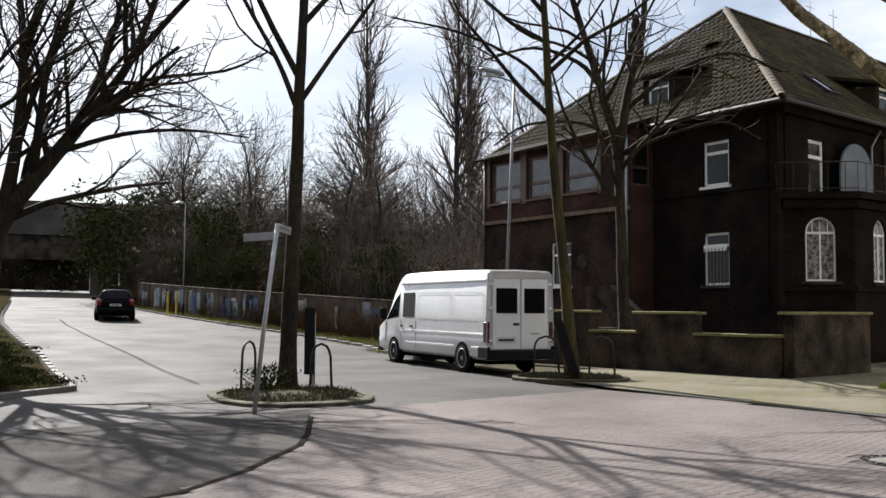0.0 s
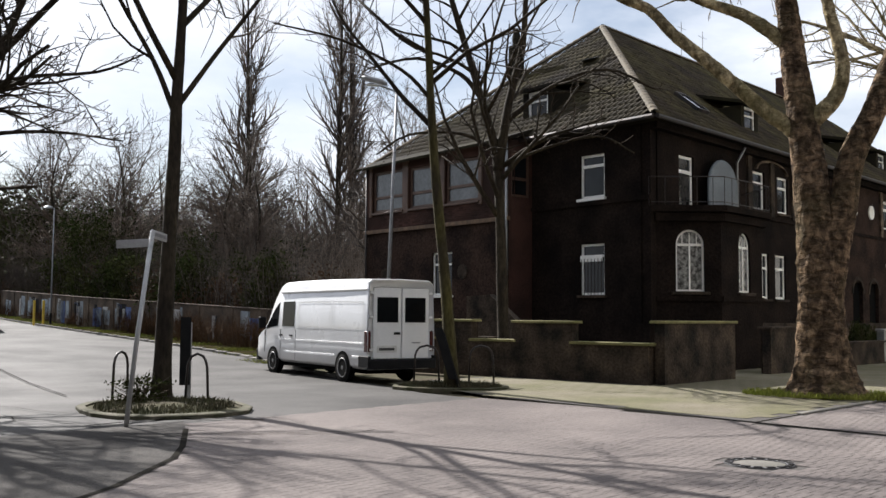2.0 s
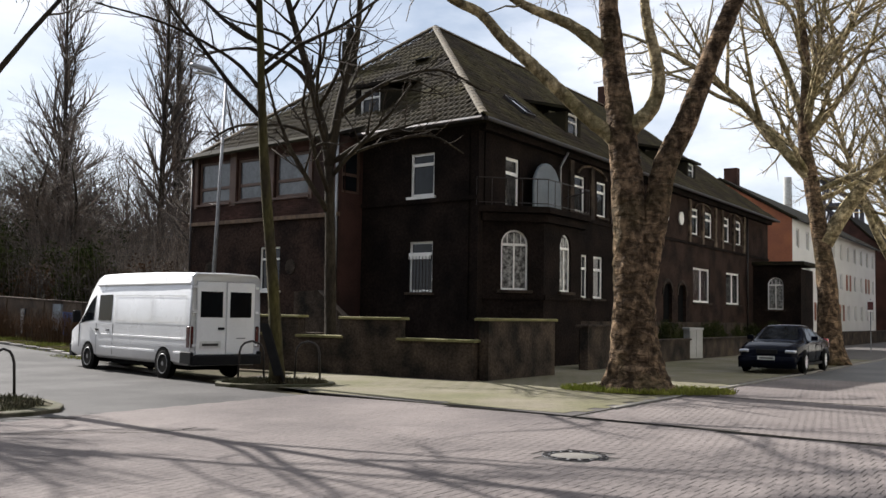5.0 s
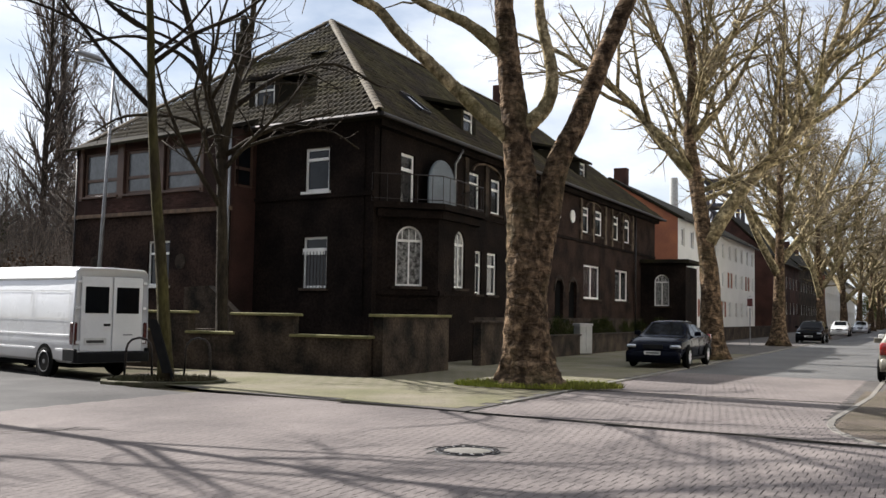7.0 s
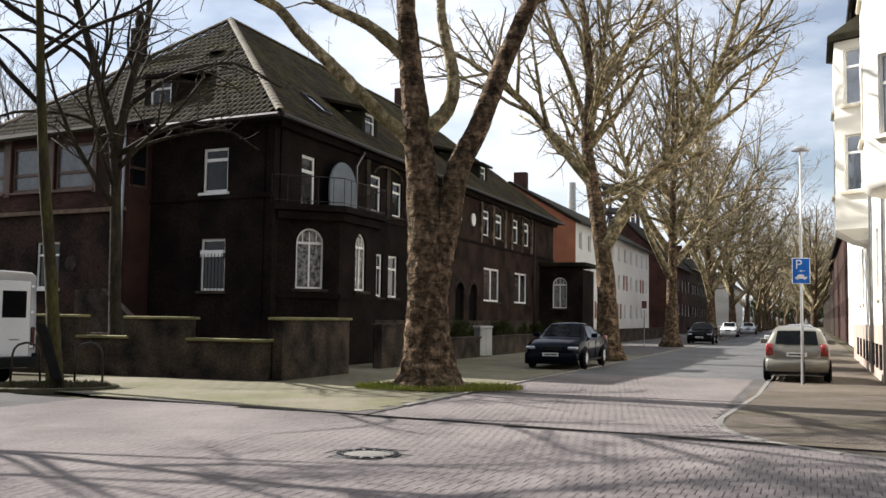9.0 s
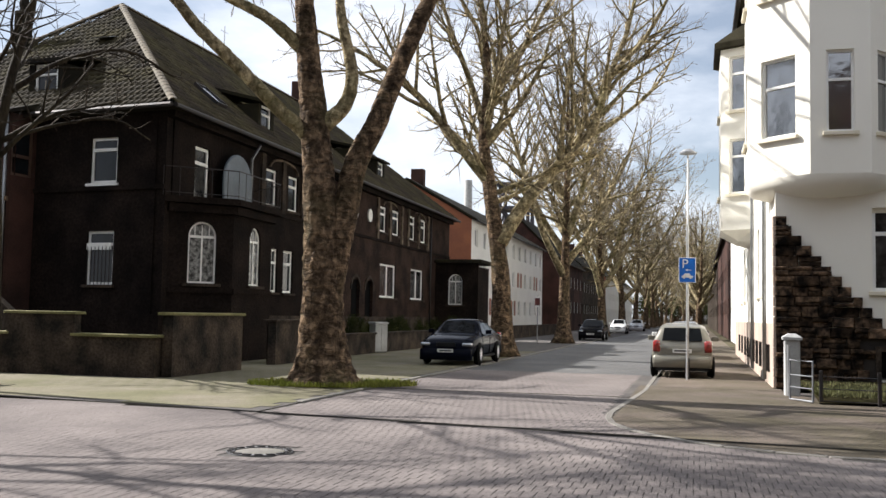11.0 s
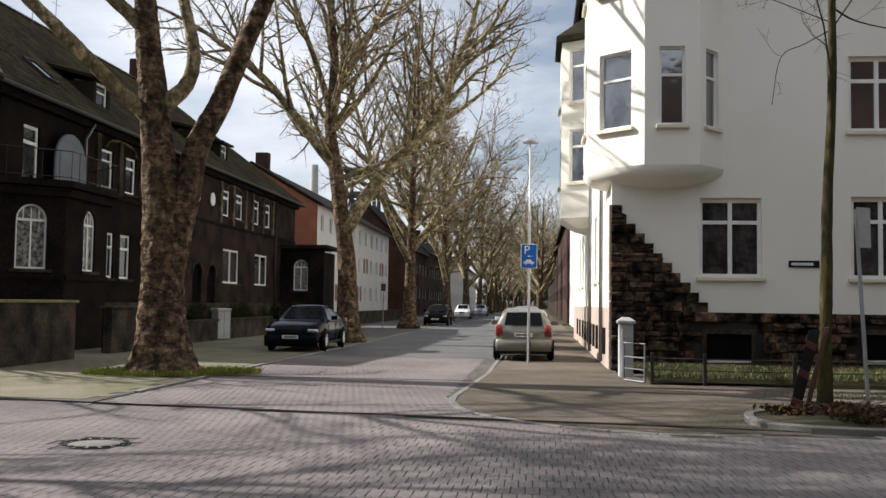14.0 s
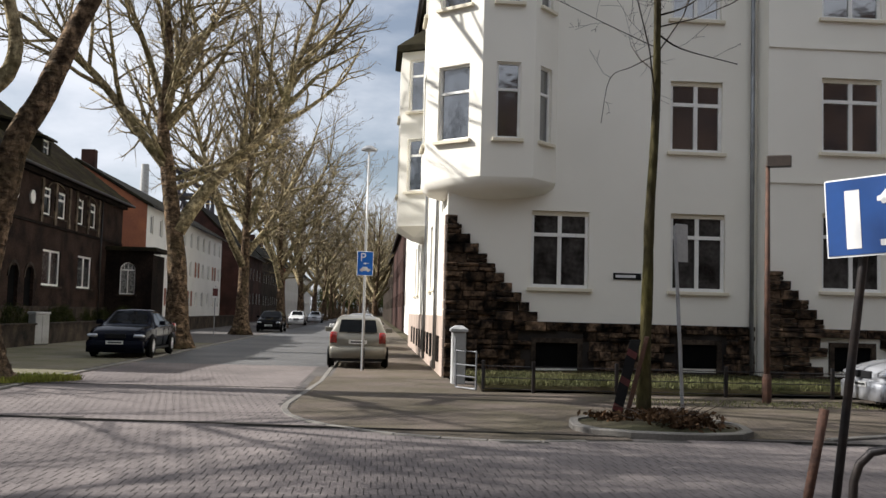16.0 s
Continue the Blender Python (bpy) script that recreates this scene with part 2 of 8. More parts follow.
M_LEAF = mat("evergreen_leaf", (0.028, 0.0384, 0.0128), (0.044, 0.0464, 0.0176), 0.7, 0.92, 0, 10, 0.3, island=0.5, spec=0.0)
M_DEADLEAF = mat("dead_leaf", (0.096, 0.056, 0.0304), (0.06, 0.036, 0.0208), 2, 0.85, 0, 10, 0.3, island=0.4, spec=0.05)
M_VAN = mat("white_van_paint", (0.74, 0.745, 0.75), (0.66, 0.665, 0.67), 0.8, 0.3, 0.02, 20, 0.03, coat=0.5)
M_BLACKPLASTIC = mat("black_plastic", (0.010, 0.010, 0.011), (0.016, 0.016, 0.016), 3, 0.7, 0.1, 40, spec=0.1)
M_CARGLASS = mat("car_glass", (0.005, 0.006, 0.007), None, 0.8, 0.05, 0.0, 3, 0.3, spec=0.09)
M_TYRE = mat("tyre_rubber", (0.008, 0.008, 0.008), (0.013, 0.013, 0.012), 3, 0.9, 0.2, 40, spec=0.05)
M_RIM = mat("alloy_rim", (0.78, 0.78, 0.79), (0.68, 0.68, 0.69), 3, 0.35, 0.05, 30, metal=0.1)
M_STEELRIM = mat("steel_rim", (0.12, 0.12, 0.125), (0.2, 0.2, 0.2), 4, 0.5, 0.1, 30, metal=0.5)
M_NAVY = mat("navy_car_paint", (0.004, 0.005, 0.010), (0.003, 0.004, 0.008), 1, 0.13, 0.0, 20, 0.05, coat=0.02, spec=0.03)
M_BLACKCAR = mat("black_car_paint", (0.005, 0.005, 0.006), None, 1, 0.14, 0.0, 20, 0.05, coat=0.02, spec=0.03)
M_BEIGE = mat("champagne_car_paint", (0.171, 0.162, 0.1305), (0.1485, 0.1422, 0.1152), 1, 0.35, 0.0, 20, 0.05, metal=0.2, coat=0.4)
M_SILVER = mat("silver_car_paint", (0.46, 0.47, 0.49), (0.42, 0.43, 0.45), 1, 0.3, 0.0, 20, 0.05, metal=0.4, coat=0.8)
M_WHITECAR = mat("white_car_paint", (0.68, 0.67, 0.64), (0.6, 0.6, 0.58), 1, 0.3, 0.0, 20, 0.05, coat=0.8)
M_TAILRED = mat("tail_light_red", (0.24, 0.012, 0.010), (0.17, 0.010, 0.008), 4, 0.2, 0.0, 20, coat=0.6)
M_TAILDARK = mat("dark_tail_light", (0.07, 0.008, 0.008), (0.03, 0.005, 0.005), 4, 0.2, 0.0, 20, coat=0.3)
M_TAILORANGE = mat("tail_light_orange", (0.5, 0.16, 0.03), None, 4, 0.2, 0.0, 20, coat=1.0)
M_HEADLIGHT = mat("headlight_lens", (0.45, 0.47, 0.5), (0.25, 0.26, 0.28), 9, 0.08, 0.0, 20, metal=0.5, coat=1.0)
M_PLATE = mat("number_plate_white", (0.7, 0.7, 0.68), None, 3, 0.5, 0.0, 20, 0.03)
M_PLATEBAR = mat("plate_dark_bar", (0.03, 0.03, 0.03), None, 3, 0.5, 0.0, 20, 0.03)
M_SIGNBLUE = mat("blue_sign_face", (0.012, 0.13, 0.50), (0.012, 0.11, 0.44), 2, 0.35, 0.0, 20, 0.04)
M_SIGNDARK = mat("dark_blue_sign_face", (0.008, 0.055, 0.21), (0.008, 0.047, 0.18), 2, 0.35, 0.0, 20, 0.04)
M_SIGNWHITE = mat("white_sign_face", (0.78, 0.78, 0.76), None, 2, 0.4, 0.0, 20, 0.03)
M_SIGNGREY = mat("grey_sign_back", (0.22, 0.23, 0.24), (0.17, 0.17, 0.18), 3, 0.5, 0.05, 30, metal=0.3)
M_RUST = mat("rusty_post", (0.10, 0.045, 0.025), (0.06, 0.03, 0.02), 6, 0.8, 0.4, 40, 0.3)
M_REDSTRIPE = mat("red_warning_stripe", (0.085, 0.014, 0.013), (0.06, 0.012, 0.011), 3, 0.5, 0.0, 20, 0.1)
M_WOODPOST = mat("weathered_post", (0.16, 0.10, 0.06), (0.09, 0.06, 0.04), 4, 0.85, 0.4, 30, 0.3, stretch=(1, 1, 0.2))
M_BRIDGE = mat("dark_bridge_concrete", (0.085, 0.075, 0.064), (0.045, 0.04, 0.035), 0.4, 0.9, 0.3, 10, 0.3)
M_TOWER = mat("steel_tower", (0.045, 0.05, 0.065), (0.05, 0.035, 0.04), 0.3, 0.7, 0.1, 10)
M_BROWNBRICK = mat("smoked_brown_brick", (0.046, 0.029, 0.022), (0.017, 0.012, 0.0105), 0.8, 0.92, 0.6, 11, 0.5, spec=0.06)
M_SANDSTONE = mat("weathered_sandstone", (0.17, 0.13, 0.095), (0.028, 0.022, 0.018), 2.2, 0.9, 0.5, 14, 0.4, spec=0.1)
M_FENCE = mat("old_fence_concrete", (0.12, 0.092, 0.068), (0.056, 0.044, 0.036), 1.3, 0.9, 0.5, 18, 0.4, spec=0.2)
M_GRAFFITI = mat("pale_blue_graffiti_paint", (0.27, 0.324, 0.36), (0.18, 0.198, 0.216), 2, 0.8, 0.1, 20)
M_YELLOW = mat("yellow_post_paint", (0.55, 0.38, 0.04), None, 3, 0.6, 0.1, 20)
M_LAMPBOX = mat("lamp_housing", (0.30, 0.31, 0.32), (0.24, 0.24, 0.25), 3, 0.5, 0.05, 30, metal=0.4)
M_BROWNLAMP = mat("brown_lamp_housing", (0.06, 0.045, 0.035), None, 3, 0.5, 0.05, 30)
M_BOXGREY = mat("grey_service_box", (0.42, 0.42, 0.41), (0.33, 0.33, 0.31), 2, 0.7, 0.15, 30, 0.12)


# ---- building helpers ----
def mesh(name, verts, faces, material, smooth=False):
    me = bpy.data.meshes.new(name)
    me.from_pydata([tuple(v) for v in verts], [], faces)
    me.materials.append(material)
    if smooth:
        me.polygons.foreach_set("use_smooth", [True] * len(me.polygons))
    me.update()
    return me


class Form:
    """Collects faces of one mesh."""

    def __init__(self, warp=None):
        self.v, self.f, self.warp = [], [], warp

    def add(self, pts, faces):
        n = len(self.v)
        at_ = [self.warp(*p) if self.warp else tuple(p) for p in pts]
        if len(faces) > 3:
            # faces look outwards
            cx, cy, cz = (sum(p[k] for p in at_) / len(at_) for k in range(3))
            vol = 0.0
            for f in faces:
                ax, ay, az = at_[f[0]][0] - cx, at_[f[0]][1] - cy, at_[f[0]][2] - cz
                for i, j in zip(f[1:], f[2:]):
                    bx, by, bz = at_[i][0] - cx, at_[i][1] - cy, at_[i][2] - cz
                    ex, ey, ez = at_[j][0] - cx, at_[j][1] - cy, at_[j][2] - cz
                    vol += ax * (by * ez - bz * ey) + ay * (bz * ex - bx * ez) + az * (bx * ey - by * ex)
            if vol < -1e-9:
                faces = [tuple(f)[::-1] for f in faces]
        self.v += at_
        self.f += [tuple(n + i for i in f) for f in faces]
        return self

    def box(self, x0, x1, y0, y1, z0, z1, c=0.0):
        """A box, its upright and upper edges cut back by c."""
        if not c:
            p = [(x, y, z) for z in (z0, z1) for x, y in ((x0, y0), (x1, y0), (x1, y1), (x0, y1))]
            return self.add(p, [(3, 2, 1, 0), (4, 5, 6, 7), (0, 1, 5, 4), (1, 2, 6, 5), (2, 3, 7, 6), (3, 0, 4, 7)])
        ring = [(x0 + c, y0), (x1 - c, y0), (x1, y0 + c), (x1, y1 - c), (x1 - c, y1), (x0 + c, y1), (x0, y1 - c), (x0, y0 + c)]
        top = [(x0 + 2 * c, y0 + c), (x1 - 2 * c, y0 + c), (x1 - c, y0 + 2 * c), (x1 - c, y1 - 2 * c), (x1 - 2 * c, y1 - c), (x0 + 2 * c, y1 - c), (x0 + c, y1 - 2 * c), (x0 + c, y0 + 2 * c)]
        return self.rings([[(x, y, z0) for x, y in ring], [(x, y, z1 - c) for x, y in ring], [(x, y, z1) for x, y in top]])

    def rings(self, rs, caps=True, closed=True):
        n, base = len(rs[0]), len(self.v)
        faces = []
        for k in range(len(rs) - 1):
            for i in range(n if closed else n - 1):
                j = (i + 1) % n
                faces.append((k * n + i, k * n + j, (k + 1) * n + j, (k + 1) * n + i))
        if caps:
            faces += [tuple(range(n - 1, -1, -1)), tuple((len(rs) - 1) * n + i for i in range(n))]
        return self.add([p for r in rs for p in r], faces)

    def prism(self, outline, z0, z1):
        return self.rings([[(x, y, z0) for x, y in outline], [(x, y, z1) for x, y in outline]])

    def tube(self, pts, radii, n=8, squash=1.0):
        pts = [Vector(p) for p in pts]
        radii = radii if isinstance(radii, (list, tuple)) else [radii] * len(pts)
        rs, side = [], None
        for i, p in enumerate(pts):
            d = (pts[min(i + 1, len(pts) - 1)] - pts[max(i - 1, 0)]).normalized()
            if side is None:
                side = d.cross(Vector((0, 1, 0) if abs(d.y) < 0.9 else (1, 0, 0))).normalized()
            side = (side - d * side.dot(d)).normalized()
            up = d.cross(side)
            rs.append([p + (side * math.cos(2 * math.pi * k / n) + up * math.sin(2 * math.pi * k / n) * squash) * radii[i] for k in range(n)])
        return self.rings(rs)

    def lathe(self, profile, n=20, axis="z", c=(0, 0, 0)):
        rs = []
        for r, h in profile:
            ring = []
            for k in range(n):
                a = 2 * math.pi * k / n
                p = (r * math.cos(a), r * math.sin(a), h) if axis == "z" else ((r * math.cos(a), h, -r * math.sin(a)) if axis == "y" else (h, r * math.cos(a), r * math.sin(a)))
                ring.append((p[0] + c[0], p[1] + c[1], p[2] + c[2]))
            rs.append(ring)
        return self.rings(rs)

    def quad(self, a, b, c, d):
        return self.add([a, b, c, d], [(0, 1, 2, 3)])


def part(name, form, material, parent, label="", smooth=False, m=None):
    ob = new(name, mesh(name, form.v, form.f, material, smooth))
    ob.parent = parent
    if m is not None:
        ob.matrix_basis = m
    return tagged(ob, label)


def share(name, me, parent, m):
    """A further piece on an already built mesh."""
    ob = new(name, me)
    ob.parent = parent
    ob.matrix_basis = m
    return ob


def thing(name, m, label, category, group="", kind=""):
    ob = new(name)
    ob.empty_display_size = 0.2
    ob.matrix_world = m
    return tagged(ob, label, category, group, kind)


def plain(name, form, material, m, label, category, group="", kind="", smooth=False):
    ob = new(name, mesh(name, form.v, form.f, material, smooth))
    ob.matrix_world = m
    return tagged(ob, label, category, group, kind)


def sticks(segs, n=3):
    """Many thin tapered rods at once: rows of x0 y0 z0 x1 y1 z1 r0 r1."""
    s = np.asarray(segs, float)
    p, q, r0, r1 = s[:, 0:3], s[:, 3:6], s[:, 6], s[:, 7]
    d = q - p
    d /= np.linalg.norm(d, axis=1)[:, None] + 1e-9
    ref = np.where(np.abs(d[:, 2:3]) < 0.8, np.array([[0, 0, 1.0]]), np.array([[1.0, 0, 0]]))
    a = np.cross(d, ref)
    a /= np.linalg.norm(a, axis=1)[:, None] + 1e-9
    b = np.cross(d, a)
    vs = []
    for end, r in ((p, r0), (q, r1)):
        for k in range(n):
            t = 2 * math.pi * k / n
            vs.append(end + (a * math.cos(t) + b * math.sin(t)) * r[:, None])
    v = np.stack(vs, 1).reshape(-1, 3)
    base = np.arange(len(s))[:, None] * 2 * n
    quads = [np.stack([base[:, 0] + k, base[:, 0] + (k + 1) % n, base[:, 0] + n + (k + 1) % n, base[:, 0] + n + k], 1) for k in range(n)]
    return v, np.concatenate(quads, 0)


def bulk(name, v, f, material, flat=False):
    """A mesh from arrays of corners and quads."""
    me = bpy.data.meshes.new(name)
    me.vertices.add(len(v))
    me.vertices.foreach_set("co", np.asarray(v, np.float32).ravel())
    me.loops.add(f.size)
    me.loops.foreach_set("vertex_index", np.asarray(f, np.int32).ravel())
    me.polygons.add(len(f))
    me.polygons.foreach_set("loop_start", np.arange(0, f.size, f.shape[1], dtype=np.int32))
    me.materials.append(material)
    me.update(calc_edges=True)
    if flat:
        me.shade_flat()
    return me


# ---- ground ----
def spread(lo, hi, near, far):
    """Steps that are fine near the crossing and coarse far away."""
    out = [lo + near * i for i in range(int((hi - lo) / near) + 1)]
    for k in range(9):
        s = near * 2.0 ** k * 3
        out = [out[0] - s] + out + [out[-1] + s]
    return [v for v in out if abs(v) < far]


gx, gy = spread(-30, 90, 6, 2500), spread(-30, 110, 2, 2500)
ground_form = Form()
ground_form.add([(x, y, rise(y) - 0.06) for y in gy for x in gx], [(j * len(gx) + i, j * len(gx) + i + 1, (j + 1) * len(gx) + i + 1, (j + 1) * len(gx) + i) for j in range(len(gy) - 1) for i in range(len(gx) - 1)])
plain("ground", ground_form, M_SOIL, PLACE, "bare brown soil under the streets and woods", "ground", kind="structure")

ROAD_EDGES = [(-70, -26, -8.5), (-20, -26, -8.0), (2, -26, -7.0), (8, -24, -6.2), (12, -14.9, -4.5), (21, -12.6, -1.1), (28, -11.2, -0.1), (36, -9.4, 0.6), (44, -7.2, 1.5), (51, -5, 2.5), (60, -2.2, 5.0), (70, 0.8, 8.0), (84, 5, 13), (110, 12, 20), (160, 25, 33)]


def edge(y, k):
    """The side street's left (1) or right (2) edge at y."""
    for a, b in zip(ROAD_EDGES, ROAD_EDGES[1:]):
        if a[0] <= y <= b[0]:
            return a[k] + (b[k] - a[k]) * (y - a[0]) / (b[0] - a[0])
    return ROAD_EDGES[0][k] if y < ROAD_EDGES[0][0] else ROAD_EDGES[-1][k]


def sheet(name, rows, z, material, label, category="road"):
    """A strip of surface: rows of (y, x0, x1) across it, following the ground."""
    f = Form()
    n = 8
    f.add([(x0 + (x1 - x0) * i / n, y, rise(y) + z) for y, x0, x1 in rows for i in range(n + 1)], [(j * (n + 1) + i, j * (n + 1) + i + 1, (j + 1) * (n + 1) + i + 1, (j + 1) * (n + 1) + i) for j in range(len(rows) - 1) for i in range(n)])
    return plain(name, f, material, PLACE, label, category, kind="structure")


ys = [-70 + 2 * i for i in range(116)]
sheet("road", [(y, edge(y, 1), edge(y, 2)) for y in ys], -0.012, M_ASPHALT_OLD, "worn grey asphalt side street shining in the sun")
sheet("road", [(-5.85, 7.4, 420), (-3, 7.4, 420), (0, 7.4, 420)], -0.004, M_ASPHALT, "dark grey asphalt avenue between the kerbs")
sheet("pavement", [(0.06, -6.8, 420), (5.6, -6.1, 420), (10.5, -4.6, 420)], 0.013, M_JOINT, "sandy bed of the slab pavement", "pavement")
sheet("pavement", [(-8.9, 2.6, 420), (-5.97, 2.6, 420)], 0.02, M_CORNER, "beige slab pavement along the cream house", "pavement")
sheet("pavement", [(-40, -7.4, 1.2), (-14, -7.9, 1.2), (-6.96, -8.6, 3.0)], 0.0055, M_JOINT, "sandy bed of the corner pavement", "pavement")
sheet("road", [(-24, -24, -7.2), (6, -24, -6.6)], 0.003, M_JOINT, "sand bed under the paver crossing")
sheet("road", [(-6.95, -7.7, 7.4), (0.02, -7.0, 7.4)], 0.0045, M_JOINT, "sand bed under the avenue mouth")
# verge and bank
sheet("grass_verge", [(y, edge(y, 2) + 0.15, edge(y, 2) + 2.0 + 0.02 * y) for y in range(17, 96, 2)], 0.05, M_TURF, "narrow mossy grass verge beside the side street", "verge")
sheet("grass_bank", [(y, edge(y, 1) - 30, edge(y, 1) - 0.15) for y in range(12, 96, 2)], 0.06, M_TURF, "rough grass bank beside the side street", "verge")


def paver_mesh(lx, ly, c=0.001, h=0.03):
    x, y = lx / 2, ly / 2
    f = Form()
    f.rings([[(-x, -y, -h), (x, -y, -h), (x, y, -h), (-x, y, -h)], [(-x, -y, -c), (x, -y, -c), (x, y, -c), (-x, y, -c)], [(-x + c, -y + c, 0), (x - c, -y + c, 0), (x - c, y - c, 0), (-x + c, y - c, 0)]])
    return f


def pave(x0, x1, y0, y1, lx, ly, z, name, material, label, singles=None, keep=None, parent_kind="pavement", joint=0.006):
    """Pavers in running bond: those in the stretch singles are pieces of their own, the rest is one mesh."""
    rng = np.random.default_rng(int(abs(x0 * 13 + y0 * 7)))
    base = paver_mesh(lx - 0.0006, ly - joint)
    bv, bf = np.array(base.v), np.array(base.f[4:8] + [base.f[-1]])
    places = []
    for i in range(int((x1 - x0) / lx)):
        for j in range(int((y1 - y0) / ly)):
            x, y = x0 + lx * (i + 0.5), y0 + ly * (j + 0.5 + 0.5 * (i % 2))
            if keep is None or keep(x, y):
                places.append((x, y))
    places = np.array(places)
    dz = rng.normal(0, 0.00025, len(places)) + 0.003 * np.sin(places[:, 0] * 0.9) * np.sin(places[:, 1] * 0.7)
    ang = rng.normal(0, 0.006, len(places))
    own = np.zeros(len(places), bool)
    holder = thing(name, PLACE, label, parent_kind, kind="structure")
    if singles:
        a0, a1, b0, b1 = singles
        own = (places[:, 0] > a0) & (places[:, 0] < a1) & (places[:, 1] > b0) & (places[:, 1] < b1)
        own &= np.cumsum(own) <= 300
        me = mesh("paver", base.v, base.f, material)
        for k in np.nonzero(own)[0]:
            share("paver", me, holder, pose(places[k, 0], places[k, 1], z + dz[k], 0, 0, math.degrees(ang[k])))
    rest = ~own
    p, d, a = places[rest], dz[rest], ang[rest]
    ca, sa = np.cos(a)[:, None], np.sin(a)[:, None]
    vx = bv[None, :, 0] * ca - bv[None, :, 1] * sa + p[:, 0:1]
    vy = bv[None, :, 0] * sa + bv[None, :, 1] * ca + p[:, 1:2]
    vz = bv[None, :, 2] + z + d[:, None] + 0 * vx
    v = np.stack([vx, vy, vz], 2).reshape(-1, 3)
    f = (bf[None] + (np.arange(len(p)) * len(bv))[:, None, None]).reshape(-1, 4)
    ob = new("pavers", bulk("pavers", v, f, material, True))
    ob.parent = holder
    tagged(ob, "", "", "", "stuff")


def seam(y):
    return -6.85 + 0.13 * y


def tarred(x, y):
    """Beyond the curved seam round the first island the crossing is plain asphalt."""
    return y > float(np.interp(x, SEAM_X, SEAM_Y)) and x < -13.2


SEAM_X, SEAM_Y = (-24, -21, -17.85, -16.86, -15.42, -14.8, -13.74, -13.2), (0.2, 0.5, 1.08, 1.71, 2.98, 3.78, 5.38, 6.3)
sheet("road", [(y, -24, float(np.interp(y, SEAM_Y, SEAM_X))) for y in (0.5, 1.08, 1.4, 1.71, 2.3, 2.98, 3.78, 4.6, 5.38, 6.3)], 0.012, M_ASPHALT_PATCH, "cracked grey asphalt inside the curved tar seam")
MANHOLE = (-10.95, -1.98)
ISLE = (-7.23, -11.24)
# the kerb line round the street corner
CORNER_LINE = [(-4.4, -5.5), (-5.3, -5.54), (-6.1, -5.68), (-6.75, -5.93), (-7.4, -6.34), (-7.9, -6.8), (-8.3, -7.3), (-8.62, -7.9), (-8.82, -8.5), (-8.85, -9.2), (-8.7, -9.83)]


def kerb_x(y):
    line = CORNER_LINE + [(-8.2, -13.4), (-6.5, -17), (-6.5, -40)]
    return float(np.interp(-y, [-q[1] for q in line], [q[0] for q in line]))


pave(-21, -6.2, -24, 6, 0.33, 0.128, 0.012, "road_pavers", M_PAVER, "grey-brown concrete block paving on the crossing", (-14.9, -13.3, -6.2, -1.8), lambda x, y: x < seam(y) - 0.12 and (y > -5.42 or x < kerb_x(y) - 0.13) and (x - MANHOLE[0]) ** 2 + (y - MANHOLE[1]) ** 2 > 0.23 and not tarred(x, y), "road", 0.0095)
pave(-7.9, 7.3, -6.9, 0.0, 0.33, 0.128, 0.012, "avenue_pavers", M_PAVER, "concrete block paving in the avenue mouth", None, lambda x, y: x > seam(y) + 0.14 and (y > -5.42 or x < kerb_x(y) - 0.13), "road", 0.0095)
pave(-6.8, 24, 0.14, 10.4, 0.42, 0.42, 0.02, "pavement_slabs", M_SLAB, "mossy beige pavement slabs before the dark house", (-3.4, 3.2, 0.1, 7.0), lambda x, y: (y < 5.4 + max(0, x - 3.2) * 9 or x < -0.8) and x > seam(y) + 0.28)
pave(-9.2, 3.0, -22, -5.6, 0.21, 0.105, 0.012, "corner_pavers", M_CORNER, "worn beige block paving on the street corner", None, lambda x, y: x > kerb_x(y) + 0.14 and x < 0.2 + max(0, y + 9.5) * 4 and (x - ISLE[0]) ** 2 + (y - ISLE[1]) ** 2 > 1.5, "pavement", 0.01)
# joints that cross the street, drawn in by the block rows
for pts, wdt in ([(seam(y), y) for y in (-24, -12, -6.6, -3.6, 0, 3.4, 6)], 0.07), ([(-1.0 - 0.02 * y, y) for y in (-5.6, -3, 0)], 0.05):
    f = Form()
    for (xa, ya), (xb, yb) in zip(pts, pts[1:]):
        f.quad((xa - wdt, ya, 0.019), (xa + wdt, ya, 0.019), (xb + wdt, yb, 0.019), (xb - wdt, yb, 0.019))
    plain("gutter_joint", f, M_GROOVE, PLACE, "dark sunken joint across the block paving", "road joint", kind="structure")


def kerb_run(pts, w, z0, z1, name, label, step=1.0):
    """Kerb stones one after another along a line, each a piece of its own."""
    holder = thing(name, PLACE, label, "kerb", kind="structure")
    for (xa, ya), (xb, yb) in zip(pts, pts[1:]):
        ln = math.hypot(xb - xa, yb - ya)
        n = max(1, round(ln / step))
        me = None
        for k in range(n):
            t = (k + 0.5) / n
            x, y = xa + (xb - xa) * t, ya + (yb - ya) * t
            if me is None:
                me = mesh("kerb_stone", *(lambda q: (q.v, q.f))(Form().box(-ln / n / 2 + 0.006, ln / n / 2 - 0.006, -w / 2, w / 2, z0, z1, 0.012)), M_KERB)
            share("kerb_stone", me, holder, pose(x, y, rise(y), 0, 0, math.degrees(math.atan2(yb - ya, xb - xa))))


def arc(cx, cy, r, a0, a1, n=8):
    return [(cx + r * math.cos(radians(a0 + (a1 - a0) * i / n)), cy + r * math.sin(radians(a0 + (a1 - a0) * i / n))) for i in range(n + 1)]


